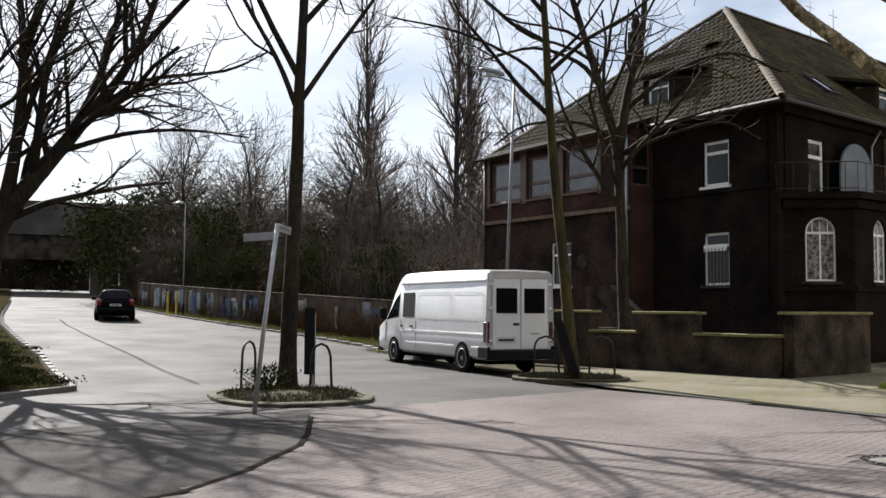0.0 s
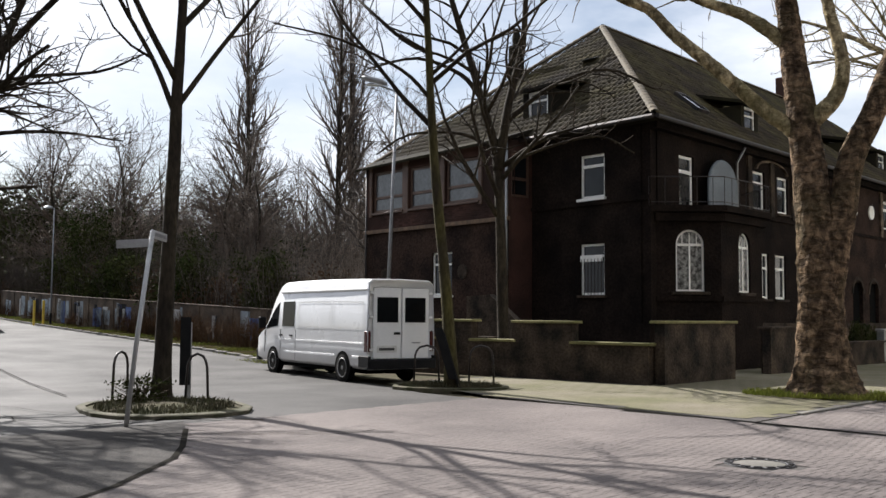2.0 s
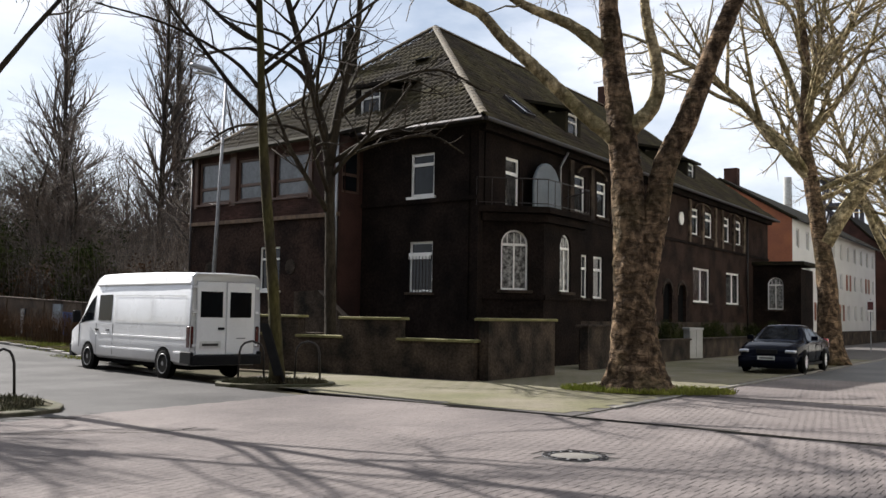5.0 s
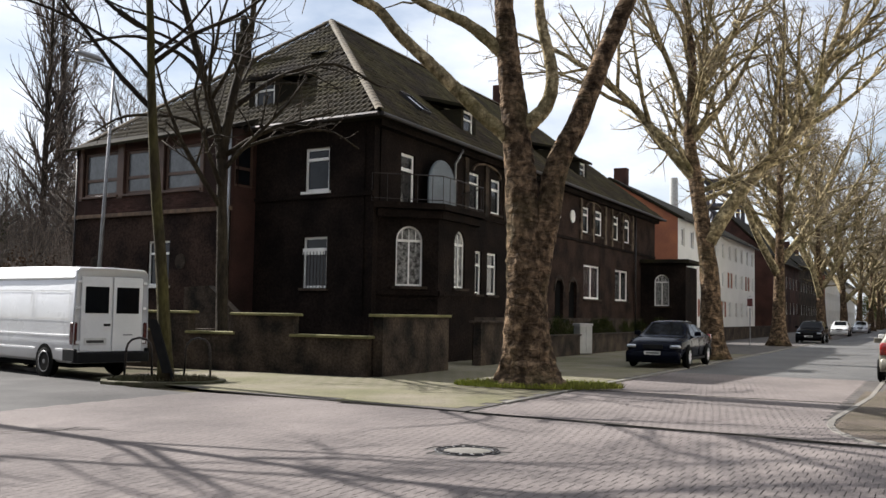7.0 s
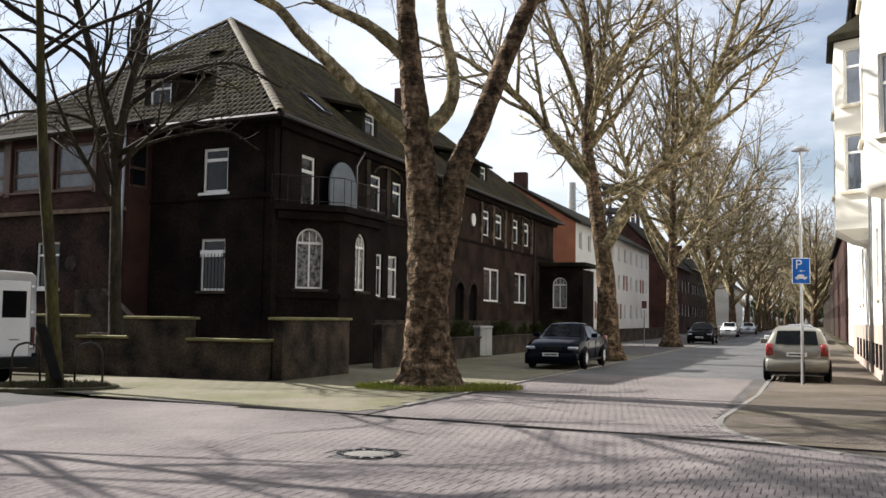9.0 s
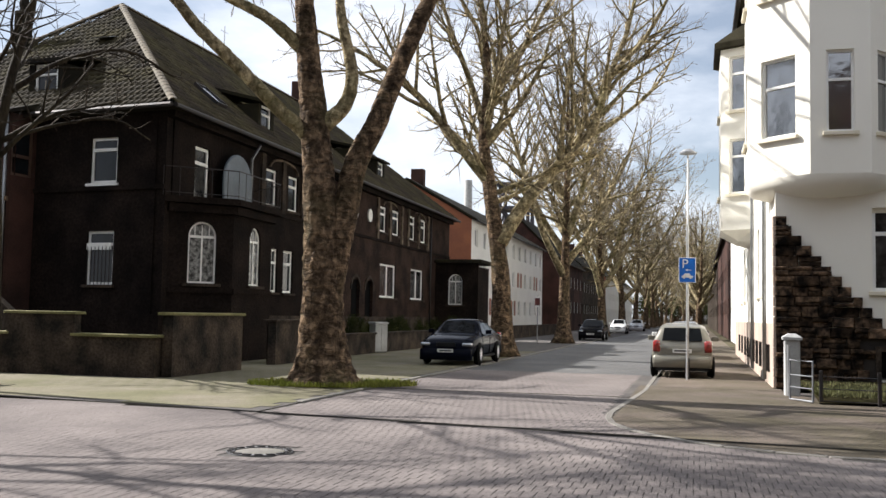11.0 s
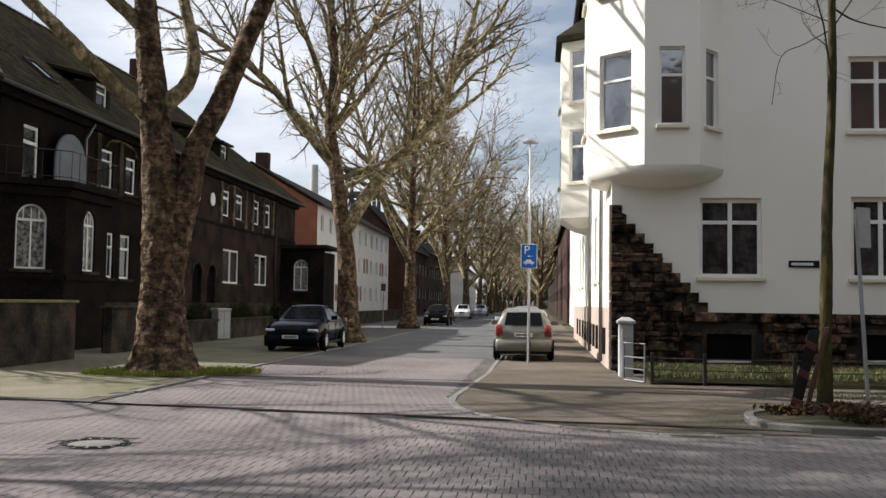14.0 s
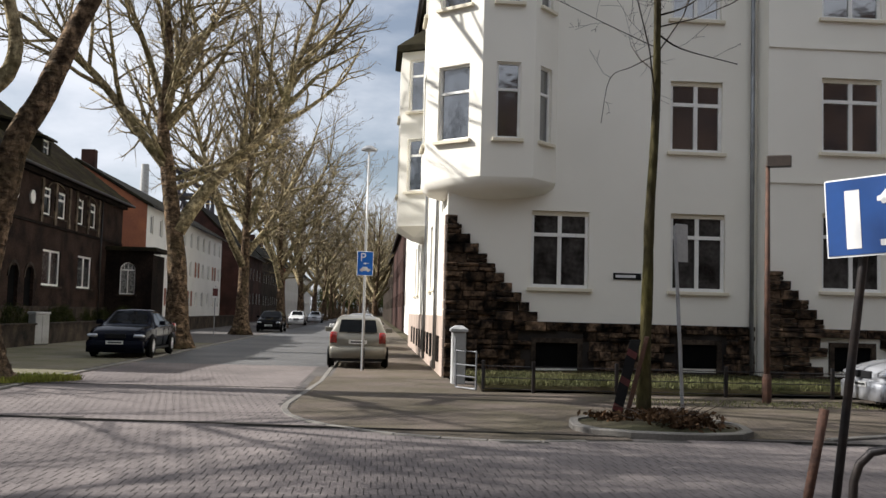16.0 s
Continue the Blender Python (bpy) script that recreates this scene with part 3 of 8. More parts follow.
kerb_run([(-5.0, 0.05), (60, 0.05)], 0.14, -0.1, 0.04, "kerb", "low grey kerb on the shady side of the avenue")
kerb_run([(60, -5.9), (1.3, -5.8), (-3.4, -5.55)], 0.12, -0.1, 0.02, "kerb", "low pale kerb along the sunny pavement")
kerb_run([(-3.4, -5.55)] + CORNER_LINE, 0.12, -0.1, 0.024, "kerb", "low pale kerb curving round the corner pavement", 0.5)
kerb_run([(edge(y, 2), y) for y in range(13, 62, 3)], 0.15, -0.1, 0.08, "kerb", "low kerb before the grass verge")
kerb_run([(edge(y, 1), y) for y in range(12, 64, 3)], 0.15, -0.1, 0.09, "kerb", "low kerb before the grass bank")
kerb_run([(-14.9, 12.0), (-22, 8.2)], 0.15, -0.1, 0.09, "kerb", "low kerb before the grass bank")
kerb_run([(-8.2, -13.4), (-6.5, -17), (-6.5, -40)], 0.15, -0.1, 0.04, "kerb", "low kerb beside the corner pavement")
def crack(x, y, a, n, rng):
    out = [(x, y)]
    for _ in range(n):
        a += rng.uniform(-0.55, 0.55)
        out.append((out[-1][0] + 0.4 * math.cos(a), out[-1][1] + 0.4 * math.sin(a)))
    return out


crack_rng = random.Random(12)
CRACKS = [crack(crack_rng.uniform(-20, -13.5), crack_rng.uniform(3.5, 9.5), crack_rng.uniform(0, 6.28), crack_rng.randint(4, 9), crack_rng) for _ in range(9)]
# shallow tar seams that sweep round the island with the tree
for pts in (list(zip(SEAM_X[1:-1], SEAM_Y[1:-1])), *CRACKS, [(-14.6, 6.7), (-13.0, 6.9), (-12.2, 5.6)], [(edge(y, 1) + 2.6, y) for y in (12, 16, 20, 24, 28, 32, 36, 40)]):
    f = Form()
    for (xa, ya), (xb, yb) in zip(pts, pts[1:]):
        d = Vector((yb - ya, xa - xb)).normalized() * (0.016 if yb > 13 else (0.012 if pts in CRACKS else 0.04))
        f.quad((xa - d.x, ya - d.y, rise(ya) + 0.018), (xa + d.x, ya + d.y, rise(ya) + 0.018), (xb + d.x, yb + d.y, rise(yb) + 0.018), (xb - d.x, yb - d.y, rise(yb) + 0.018))
    plain("tar_seam", f, M_GROOVE, PLACE, "dark tar seam in the road surface", "road joint", kind="structure")


def manhole(x, y):
    t = thing("manhole_cover", at(x, y, 0.012), "round concrete manhole cover in a cast iron ring", "manhole cover")
    part("rim", Form().lathe([(0.30, -0.03), (0.30, 0.008), (0.39, 0.008), (0.39, -0.03)], 32), M_STEELRIM, t, "dark cast iron ring")
    part("lid", Form().lathe([(0.0, 0.0), (0.20, 0.002), (0.285, 0.0), (0.29, -0.03)], 32), M_KERB, t, "worn concrete lid")
    for k in range(16):
        a = math.pi * 2 * k / 16
        part("lug", Form().box(-0.03, 0.03, -0.045, 0.045, 0.0, 0.012), M_IRON, t, m=pose(0.345 * math.cos(a), 0.345 * math.sin(a), 0.006, 0, 0, math.degrees(a)))
    return t


manhole(*MANHOLE)


# ---- walls and windows ----
def pierced(f, s0, s1, z0, z1, holes, deep):
    """A wall face with openings and their reveals; holes are (s0, s1, z0, z1)."""
    ss = sorted({s0, s1, *[h[0] for h in holes], *[h[1] for h in holes]})
    zs = sorted({z0, z1, *[h[2] for h in holes], *[h[3] for h in holes]})
    for a, b in zip(ss, ss[1:]):
        for c, d in zip(zs, zs[1:]):
            ms, mz = (a + b) / 2, (c + d) / 2
            if not any(h[0] < ms < h[1] and h[2] < mz < h[3] for h in holes):
                f.quad((a, 0, c), (b, 0, c), (b, 0, d), (a, 0, d))
    for a, b, c, d in holes:
        for p, q in (((a, c), (b, c)), ((b, c), (b, d)), ((b, d), (a, d)), ((a, d), (a, c))):
            f.quad((p[0], 0, p[1]), (q[0], 0, q[1]), (q[0], deep, q[1]), (p[0], deep, p[1]))
    f.quad((s0, deep + 0.15, z0), (s1, deep + 0.15, z0), (s1, deep + 0.15, z1), (s0, deep + 0.15, z1))
    return f


def window(parent, warp, hole, frame_mat=None, pane_mat=None, bars_s=(), bars_z=(), sill=None, deep=0.12, w=0.07, name="window", label=""):
    """A casement in an opening: frame, one pane for each field, and a sill."""
    a, b, c, d = hole
    fm, pm = frame_mat or M_WHITEFRAME, pane_mat or M_GLASS
    fr = Form(warp)
    y0, y1 = deep - 0.04, deep + 0.04
    fr.rings([[(s, y0, z), (s + u * w, y0, z + v * w), (s + u * w, y1, z + v * w), (s, y1, z)] for s, z, u, v in ((a, c, 1, 1), (b, c, -1, 1), (b, d, -1, -1), (a, d, 1, -1), (a, c, 1, 1))], caps=False)
    ss, zs = [a + w, *bars_s, b - w], [c + w, *bars_z, d - w]
    win = part(name, fr, fm, parent, label)
    for s in bars_s:
        part("mullion", Form(warp).box(s - w * 0.6, s + w * 0.6, deep - 0.045, deep + 0.045, c + w, d - w), fm, win)
    for z in bars_z:
        part("transom", Form(warp).box(a + w, b - w, deep - 0.05, deep + 0.05, z - w * 0.55, z + w * 0.55), fm, win)
    for s0, s1 in zip(ss, ss[1:]):
        for z0, z1 in zip(zs, zs[1:]):
            part("pane", Form(warp).box(s0, s1, deep, deep + 0.012, z0, z1), pm, win)
    if sill:
        part("sill", Form(warp).box(a - 0.09, b + 0.09, -0.1, deep - 0.04, c - 0.09, c - 0.005, 0.01), sill, win)
    return win


def arch_ring(f, a, b, spring, top, y0, y1, grow=0.0, n=12, outer=None):
    """A band along the curve of an arch."""
    cs, r, h = (a + b) / 2, (b - a) / 2, top - spring
    pts = [(cs - math.cos(math.pi * i / n) * r, spring + math.sin(math.pi * i / n) * h) for i in range(n + 1)]
    far = [(cs - math.cos(math.pi * i / n) * (r + grow), spring + math.sin(math.pi * i / n) * (h + grow)) for i in range(n + 1)]
    return f.rings([[(p[0], y0, p[1]), (q[0], y0, q[1]), (q[0], y1, q[1]), (p[0], y1, p[1])] for p, q in zip(pts, far)])


def arch_window(parent, warp, a, b, c, spring, top, wall, label, pane_mat):
    """A round-headed window: wall spandrels that close the square hole, frame, panes and leaded bars."""
    cs, r, h = (a + b) / 2, (b - a) / 2, top - spring
    sp, n = Form(warp), 12
    for i in range(n):
        p, q = [(cs - math.cos(math.pi * k / n) * r, spring + math.sin(math.pi * k / n) * h) for k in (i, i + 1)]
        sp.quad((p[0], 0.0, p[1]), (q[0], 0.0, q[1]), (q[0], 0.0, top), (p[0], 0.0, top))
        sp.quad((p[0], 0.0, p[1]), (q[0], 0.0, q[1]), (q[0], 0.16, q[1]), (p[0], 0.16, p[1]))
    part("arch", sp, wall, parent)
    fr = Form(warp)
    w = 0.06
    for s0, s1, z0, z1 in ((a, a + w, c, spring), (b - w, b, c, spring), (a + w, b - w, c, c + w), (a + w, b - w, spring - 0.05, spring + 0.03), (cs - 0.025, cs + 0.025, c + w, spring - 0.05)):
        fr.box(s0, s1, 0.08, 0.14, z0, z1)
    arch_ring(fr, a + w, b - w, spring, top - w, 0.08, 0.14, w)
    for k in range(1, 4):
        fr.box(cs - r + k * r / 2 - 0.012, cs - r + k * r / 2 + 0.012, 0.09, 0.13, spring, spring + 0.75 * h)
    win = part("window", fr, M_WHITEFRAME, parent, label)
    part("pane", Form(warp).box(a + w, b - w, 0.11, 0.118, c + w, spring), pane_mat, win)
    g = Form(warp)
    pts = [(cs - math.cos(math.pi * i / n) * (r - w), 0.11, spring + math.sin(math.pi * i / n) * (h - w)) for i in range(n + 1)]
    g.add(pts, [tuple(range(n + 1))])
    part("pane", g, pane_mat, win)
    part("sill", Form(warp).box(a - 0.15, b + 0.15, -0.12, 0.08, c - 0.1, c - 0.01, 0.01), M_STONE, win)
    return win


def slope_tiles(parent, corners, tw, th, singles=0, material=None):
    """Pantiles in courses on a roof face with corners eave-left, eave-right, ridge-right, ridge-left (may meet)."""
    material = material or M_TILE
    e0, e1, r1, r0 = [Vector(c) for c in corners]
    eave = e1 - e0
    ax = eave.normalized()
    nrm = ax.cross(((r0 + r1) / 2 - (e0 + e1) / 2)).normalized()
    if nrm.z < 0:
        nrm = -nrm
    upv = nrm.cross(ax).normalized()
    if upv.z < 0:
        upv = -upv
    height = (r0 - e0).dot(upv)
    l0, l1 = (r0 - e0).dot(ax), (r1 - e0).dot(ax)
    total = eave.length
    prof = [(-0.5, 0.012), (-0.28, 0.004), (0.0, 0.012), (0.25, 0.045), (0.5, 0.02)]
    piece = [(tw * px_, 0.0, pz) for px_, pz in prof] + [(tw * px_, th * 1.12, pz - 0.022) for px_, pz in prof] + [(tw * px_, 0.0, pz - 0.03) for px_, pz in prof]
    faces = [(i, i + 1, i + 6, i + 5) for i in range(4)] + [(i, i + 10, i + 11, i + 1) for i in range(4)]
    rows = int(height / th)
    spots = []
    for j in range(rows):
        t = (j + 0.5) * th / height
        a, b = l0 * t, total + (l1 - total) * t
        for i in range(int((b - a) / tw)):
            spots.append((a + (i + 0.5) * tw, j * th))
    bv, bf = np.array(piece), np.array(faces)
    pts = np.array(spots)
    rng = np.random.default_rng(5)
    base = np.array(e0)
    axa, upa, na = np.array(ax), np.array(upv), np.array(nrm)
    own = min(singles, len(pts))
    if own:
        me = mesh("roof_tile", piece, faces, material, True)
        rot = Matrix((ax, upv, nrm)).transposed().to_4x4()
        for s, h in spots[:own]:
            share("roof_tile", me, parent, Matrix.Translation(e0 + ax * s + upv * h + nrm * 0.02) @ rot)
    p = pts[own:]
    lift = rng.normal(0.02, 0.006, len(p))
    v = base + (bv[None, :, 0:1] + p[:, None, 0:1]) * axa + (bv[None, :, 1:2] + p[:, None, 1:2]) * upa + (bv[None, :, 2:3] + lift[:, None, None]) * na
    f = (bf[None] + (np.arange(len(p)) * len(bv))[:, None, None]).reshape(-1, 4)
    ob = new("roof_tiles", bulk("roof_tiles", v.reshape(-1, 3), f, material))
    ob.parent = parent
    tagged(ob, "", "", "", "stuff")


def cap_row(parent, a, b, r=0.13, step=0.34):
    """Ridge or hip caps, one piece each."""
    a, b = Vector(a), Vector(b)
    d = (b - a).normalized()
    side = d.cross(Vector((0, 0, 1))).normalized()
    up = side.cross(d)
    f = Form()
    f.rings([[(x, r * 1.1 * math.cos(t), r * 0.8 * math.sin(t)) for t in (0, 0.6, 1.2, 1.9, 2.5, 3.14)] for x in (-step * 0.55, step * 0.55)], caps=False, closed=False)
    me = mesh("hip_cap", f.v, f.f, M_RIDGE, True)
    rot = Matrix((d, side, up)).transposed().to_4x4()
    n = int((b - a).length / step)
    for i in range(n):
        share("hip_cap", me, parent, Matrix.Translation(a + d * step * (i + 0.5) + up * 0.03) @ rot @ pose(0, 0, 0, 0, 3, 0))


def downpipe(parent, pts, r=0.05, material=None):
    part("downpipe", Form().tube(pts, r, 8), material or M_ZINC, parent, "zinc downpipe", True)


# ---- the soot-black corner house ----
VX, VY = 0.1206, 0.9927  # the side wall is turned off the right angle to fit the camera's view


def wall_u(s, d, z):
    return (s, d, z)


def wall_v(s, d, z):
    return (VX * s + VY * d, VY * s - VX * d, z)


def along(p, q):
    """A wall plane from p to q, depth going in on its left."""
    d = Vector((q[0] - p[0], q[1] - p[1])).normalized()
    return lambda s, e, z: (p[0] + d.x * s - d.y * e, p[1] + d.y * s + d.x * e, z)


def dark_house():
    h = thing("dark_house", PLACE @ pose(5.04, 8.92, 0), "soot-black two-storey corner house with a mossy hipped tile roof", "house")
    EAVE, LU, LV = 8.0, 35.6, 13.85
    # avenue front
    up_w = [(7.2, 8.2, 5.7, 7.13), (9.3, 10.28, 5.7, 7.13)]
    low_w = [(7.55, 8.46, 2.4, 4.09), (9.0, 9.97, 2.4, 4.09)]
    far_up = [(20.9, 22.07, 5.9, 7.25), (23.1, 24.35, 5.9, 7.25), (26.37, 27.5, 5.9, 7.3), (28.68, 29.8, 5.9, 7.3)]
    far_low = [(21.17, 23.9, 2.5, 4.26), (26.77, 29.37, 2.5, 4.26)]
    door = (1.78, 2.78, 5.25, 7.04)
    doors = [(16.9, 18.1, 0.9, 3.3), (18.9, 20.1, 0.9, 3.3)]
    base_w = [(7.7, 8.6, 0.5, 1.1)]
    f = Form(wall_u)
    pierced(f, 0, 11.2, 0, EAVE, up_w + low_w + [door] + base_w, 0.2)
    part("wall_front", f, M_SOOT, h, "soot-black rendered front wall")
    f = Form(wall_u)
    pierced(f, 11.2, LU, 0, EAVE, far_up + far_low + doors, 0.2)
    part("wall_front", f, M_BROWNBRICK, h, "smoke-darkened brown front wall")
    for q in up_w:
        window(h, wall_u, q, bars_z=(q[2] + 1.0,), sill=M_STONE, w=0.09, label="white upper casement")
    for q in low_w:
        window(h, wall_u, q, bars_z=(q[2] + 1.15,), sill=M_STONE, w=0.09, label="white tall casement")
    for q in far_up:
        window(h, wall_u, q, bars_z=(q[2] + 0.95,), sill=M_STONE, w=0.11)
    for q in far_low:
        window(h, wall_u, q, bars_s=((q[0] + q[1]) / 2,), sill=M_STONE, w=0.1, pane_mat=M_CURTAIN)
    window(h, wall_u, door, bars_z=(6.5,), w=0.1, pane_mat=M_CURTAIN, name="balcony_door", label="white glazed balcony door")
    for q in doors:
        part("door", Form(wall_u).box(q[0], q[1], 0.15, 0.2, q[2], q[3]), M_SHADEBLACK, h, "dark recessed entrance door")
        arch_ring(fr := Form(wall_u), q[0], q[1], q[3] - 0.5, q[3] + 0.1, -0.04, 0.02, 0.14)
        part("door_arch", fr, M_STONE, h)
    window(h, wall_u, base_w[0], frame_mat=M_IRON, bars_s=(8.0, 8.3), w=0.04)
    for s in (17.24, 19.32):
        o = part("oval_window", Form().lathe([(0.24, -0.06), (0.32, -0.06), (0.32, 0.02), (0.24, 0.02)], 20, "y", (s, 0, 6.55)), M_WHITEFRAME, h, "small round white window")
        part("pane", Form().lathe([(0.0, -0.02), (0.25, -0.02)], 20, "y", (s, 0, 6.55)), M_GLASS, o)
    # bands, pilasters and blind panels
    part("cornice", Form(wall_u).box(-0.05, LU, -0.28, -0.002, 7.62, 7.98, 0.02), M_SOOT, h)
    part("string_course", Form(wall_u).box(6.2, LU, -0.06, -0.002, 5.36, 5.5), M_SOOT, h)
    part("plinth", Form(wall_u).box(6.2, LU, -0.07, -0.002, 0, 1.5), M_STONE, h, "weathered stone plinth")
    for s in (6.85, 8.75, 10.7, 20.6, 22.6, 24.8, 26.0, 28.1, 30.2):
        part("pilaster", Form(wall_u).box(s - 0.16, s + 0.16, -0.08, -0.002, 5.5, 7.62), M_SANDSTONE if s > 12 else M_STONE, h)
    for s in (8.75, 22.6, 28.1):
        arch_ring(pf := Form(wall_u), s - 1.3, s + 1.3, 7.2, 7.55, -0.1, -0.002, 0.08)
        part("window_head", pf, M_SANDSTONE, h)
    # side wall
    w1, w2 = (1.87, 2.94, 5.62, 7.09), (1.89, 2.94, 2.4, 4.1)
    f = Form(wall_v)
    pierced(f, 0, LV, 0, EAVE, [w1, w2], 0.2)
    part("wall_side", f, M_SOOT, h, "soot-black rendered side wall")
    window(h, wall_v, w1, bars_z=(6.7,), sill=M_WHITEFRAME, w=0.09, label="white casement with a transom")
    bar = window(h, wall_v, w2, bars_z=(3.68,), w=0.08, sill=M_STONE, label="white casement behind iron bars")
    for k in range(7):
        part("bar", Form(wall_v).tube([(1.98 + k * 0.145, -0.05, 2.35), (1.98 + k * 0.145, -0.05, 3.6)], 0.012, 5), M_IRON, bar)
    part("grille_band", Form(wall_v).box(1.95, 2.9, -0.04, -0.02, 3.5, 3.72), M_WHITEFRAME, bar)
    part("string_course", Form(wall_v).box(0, LV, -0.07, -0.002, 5.38, 5.52), M_SOOT, h)
    part("plinth", Form(wall_v).box(0, 6.2, -0.08, -0.002, 0, 1.5), M_SOOT, h)
    part("wall_back", Form().add([wall_v(LV, 0, 0), (LU, LV * VY, 0), (LU, LV * VY, EAVE), wall_v(LV, 0, EAVE)], [(0, 1, 2, 3)]).add([(LU, 0, 0), (LU, LV * VY, 0), (LU, LV * VY, EAVE), (LU, 0, EAVE)], [(0, 1, 2, 3)]), M_SOOT, h)
    # glazed veranda that stands forward of the side wall
    P = -1.15
    v0, v1 = 5.2, 13.6
    vw = [(11.2, 13.2, 5.85, 7.5), (9.0, 10.8, 5.85, 7.45), (6.75, 8.6, 5.85, 7.45)]
    vl = (8.2, 9.35, 2.45, 4.05)
    wv = lambda s, d, z: wall_v(s, d + P, z)
    f = Form(wv)
    pierced(f, v0, v1, 0, 5.15, [vl], 0.2)
    part("veranda_base", f, M_BROWNBRICK, h, "smoke-darkened lower wall of the veranda")
    f = Form(wv)
    pierced(f, v0, v1, 5.15, 7.85, vw, 0.15)
    part("veranda_wall", f, M_SOOTBRICK, h, "dark red-brown brick upper wall of the veranda")
    for q in vw:
        window(h, wv, q, frame_mat=M_BROWNFRAME, bars_z=(q[2] + 0.6,), w=0.1, pane_mat=M_VERANDA, sill=M_BROWNFRAME, label="brown timber veranda window")
        part("timber_post", Form(wv).box(q[0] - 0.2, q[0] - 0.02, -0.05, -0.002, 5.7, 7.8), M_BROWNFRAME, h)
        part("timber_post", Form(wv).box(q[1] + 0.02, q[1] + 0.2, -0.05, -0.002, 5.7, 7.8), M_BROWNFRAME, h)
    window(h, wv, vl, bars_s=(8.65,), bars_z=(3.6,), sill=M_WHITEFRAME, w=0.07, label="white lower casement")
    tagged(part("brickwork", (lambda g: [g.box(v0 + 0.25 * i + 0.125 * (j % 2), v0 + 0.25 * i + 0.24 + 0.125 * (j % 2), -0.012, 0.0, 5.2 + 0.078 * j, 5.2 + 0.078 * j + 0.068) for j in range(7) for i in range(29)] and g)(Form(wv)), M_SOOTBRICK, h), kind="stuff")
    part("string_course", Form(wv).box(v0 - 0.1, v1 + 0.1, -0.12, -0.002, 5.0, 5.14, 0.02), M_WOODPOST, h, "weathered timber band")
    ws = along(wv(v0, 0, 0)[:2], wall_v(v0, 0, 0)[:2])
    wm = lambda s, d, z: ws(s, d, z)
    f = Form(wm)
    side_w = (0.12, 1.02, 5.85, 7.4)
    pierced(f, 0, 1.15, 0, 7.85, [side_w], 0.1)
    part("veranda_side", f, M_SOOTBRICK, h)
    window(h, wm, side_w, frame_mat=M_BROWNFRAME, bars_z=(6.5,), w=0.09, deep=0.08)
    for s in (7.6, 12.3):
        part("oval_window", Form(wv).lathe([(0.2, -0.03), (0.27, -0.03), (0.27, 0.01), (0.2, 0.01)], 18, "y", (s, 0, 3.3)), M_STONE, h, "small blind oval")
    downpipe(h, [wv(v0 + 0.02, -0.1, 7.8), wv(v0 + 0.02, -0.1, 4.5), wv(v0 + 0.02, -0.1, 0.2)])
    downpipe(h, [wv(v1 - 0.1, -0.1, 7.8), wv(v1 - 0.1, -0.1, 0.4)], 0.04, M_IRON)
    # entrance stair in the corner by the veranda
    st = Form()
    for k in range(6):
        st.box(-2.7 + 0.0, -1.0, 2.9 + 0.3 * k, 5.0, 0.17 * k, 0.17 * (k + 1) + 0.0)
    part("stair", st, M_STONE, h, "worn stone entrance steps")
    part("stair_cheek", Form().add([(-1.6, 2.6, 0), (-1.6, 6.0, 0), (-1.6, 6.0, 2.35), (-1.6, 5.0, 2.4), (-1.6, 3.0, 0.9), (-1.9, 2.6, 0), (-1.9, 6.0, 0), (-1.9, 6.0, 2.35), (-1.9, 5.0, 2.4), (-1.9, 3.0, 0.9)], [(0, 1, 2, 3, 4), (9, 8, 7, 6, 5), (3, 2, 7, 8), (4, 3, 8, 9), (0, 4, 9, 5)]), M_STONE, h, "sloping stone cheek wall of the stair")
    # corner bay with the balcony
    corner = [(0.3, 0.0), (1.7, -1.5), (4.6, -1.5), (6.0, 0.0)]
    arches = {0: (0.62, 1.52, 2.5, 3.98, 4.45), 1: (1.2, 2.05, 2.5, 3.98, 4.45)}
    for k in range(3):
        wp = along(corner[k], corner[k + 1])
        ln = math.dist(corner[k], corner[k + 1])
        f = Form(wp)
        holes = [(arches[k][0], arches[k][1], arches[k][2], arches[k][4])] if k in arches else []
        pierced(f, 0, ln, 0, 5.0, holes, 0.16)
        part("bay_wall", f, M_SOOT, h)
        if k in arches:
            arch_window(h, wp, *arches[k], M_SOOT, "white round-headed leaded window", M_LEADED)
        part("bay_sill_band", Form(wp).box(0, ln, -0.07, -0.002, 2.2, 2.36), M_SOOT, h)
        part("bay_cornice", Form(wp).box(-0.05, ln + 0.05, -0.16, -0.002, 4.72, 4.98, 0.02), M_SOOT, h)
    rim = [(0.0, -0.02), (1.55, -1.8), (4.75, -1.8), (6.4, -0.02)]
    part("balcony_slab", Form().prism(rim, 5.0, 5.2), M_SOOT, h, "dark balcony slab over the bay")
    rail = part("balcony_railing", Form().tube([(a[0], a[1] + 0.08, 6.1) for a in rim], 0.018, 6), M_IRON, h, "thin dark iron balcony railing")
    part("lower_rail", Form().tube([(a[0], a[1] + 0.08, 5.3) for a in rim], 0.014, 6), M_IRON, rail)
    for a, b in zip(rim, rim[1:]):
        ln = math.dist(a, b)
        for i in range(int(ln / 0.5) + 1):
            t = min(1, i * 0.5 / ln)
            x, y = a[0] + (b[0] - a[0]) * t, a[1] + (b[1] - a[1]) * t + 0.08
            part("baluster", Form().tube([(x, y, 5.2), (x, y, 6.1)], 0.011, 5), M_IRON, rail)
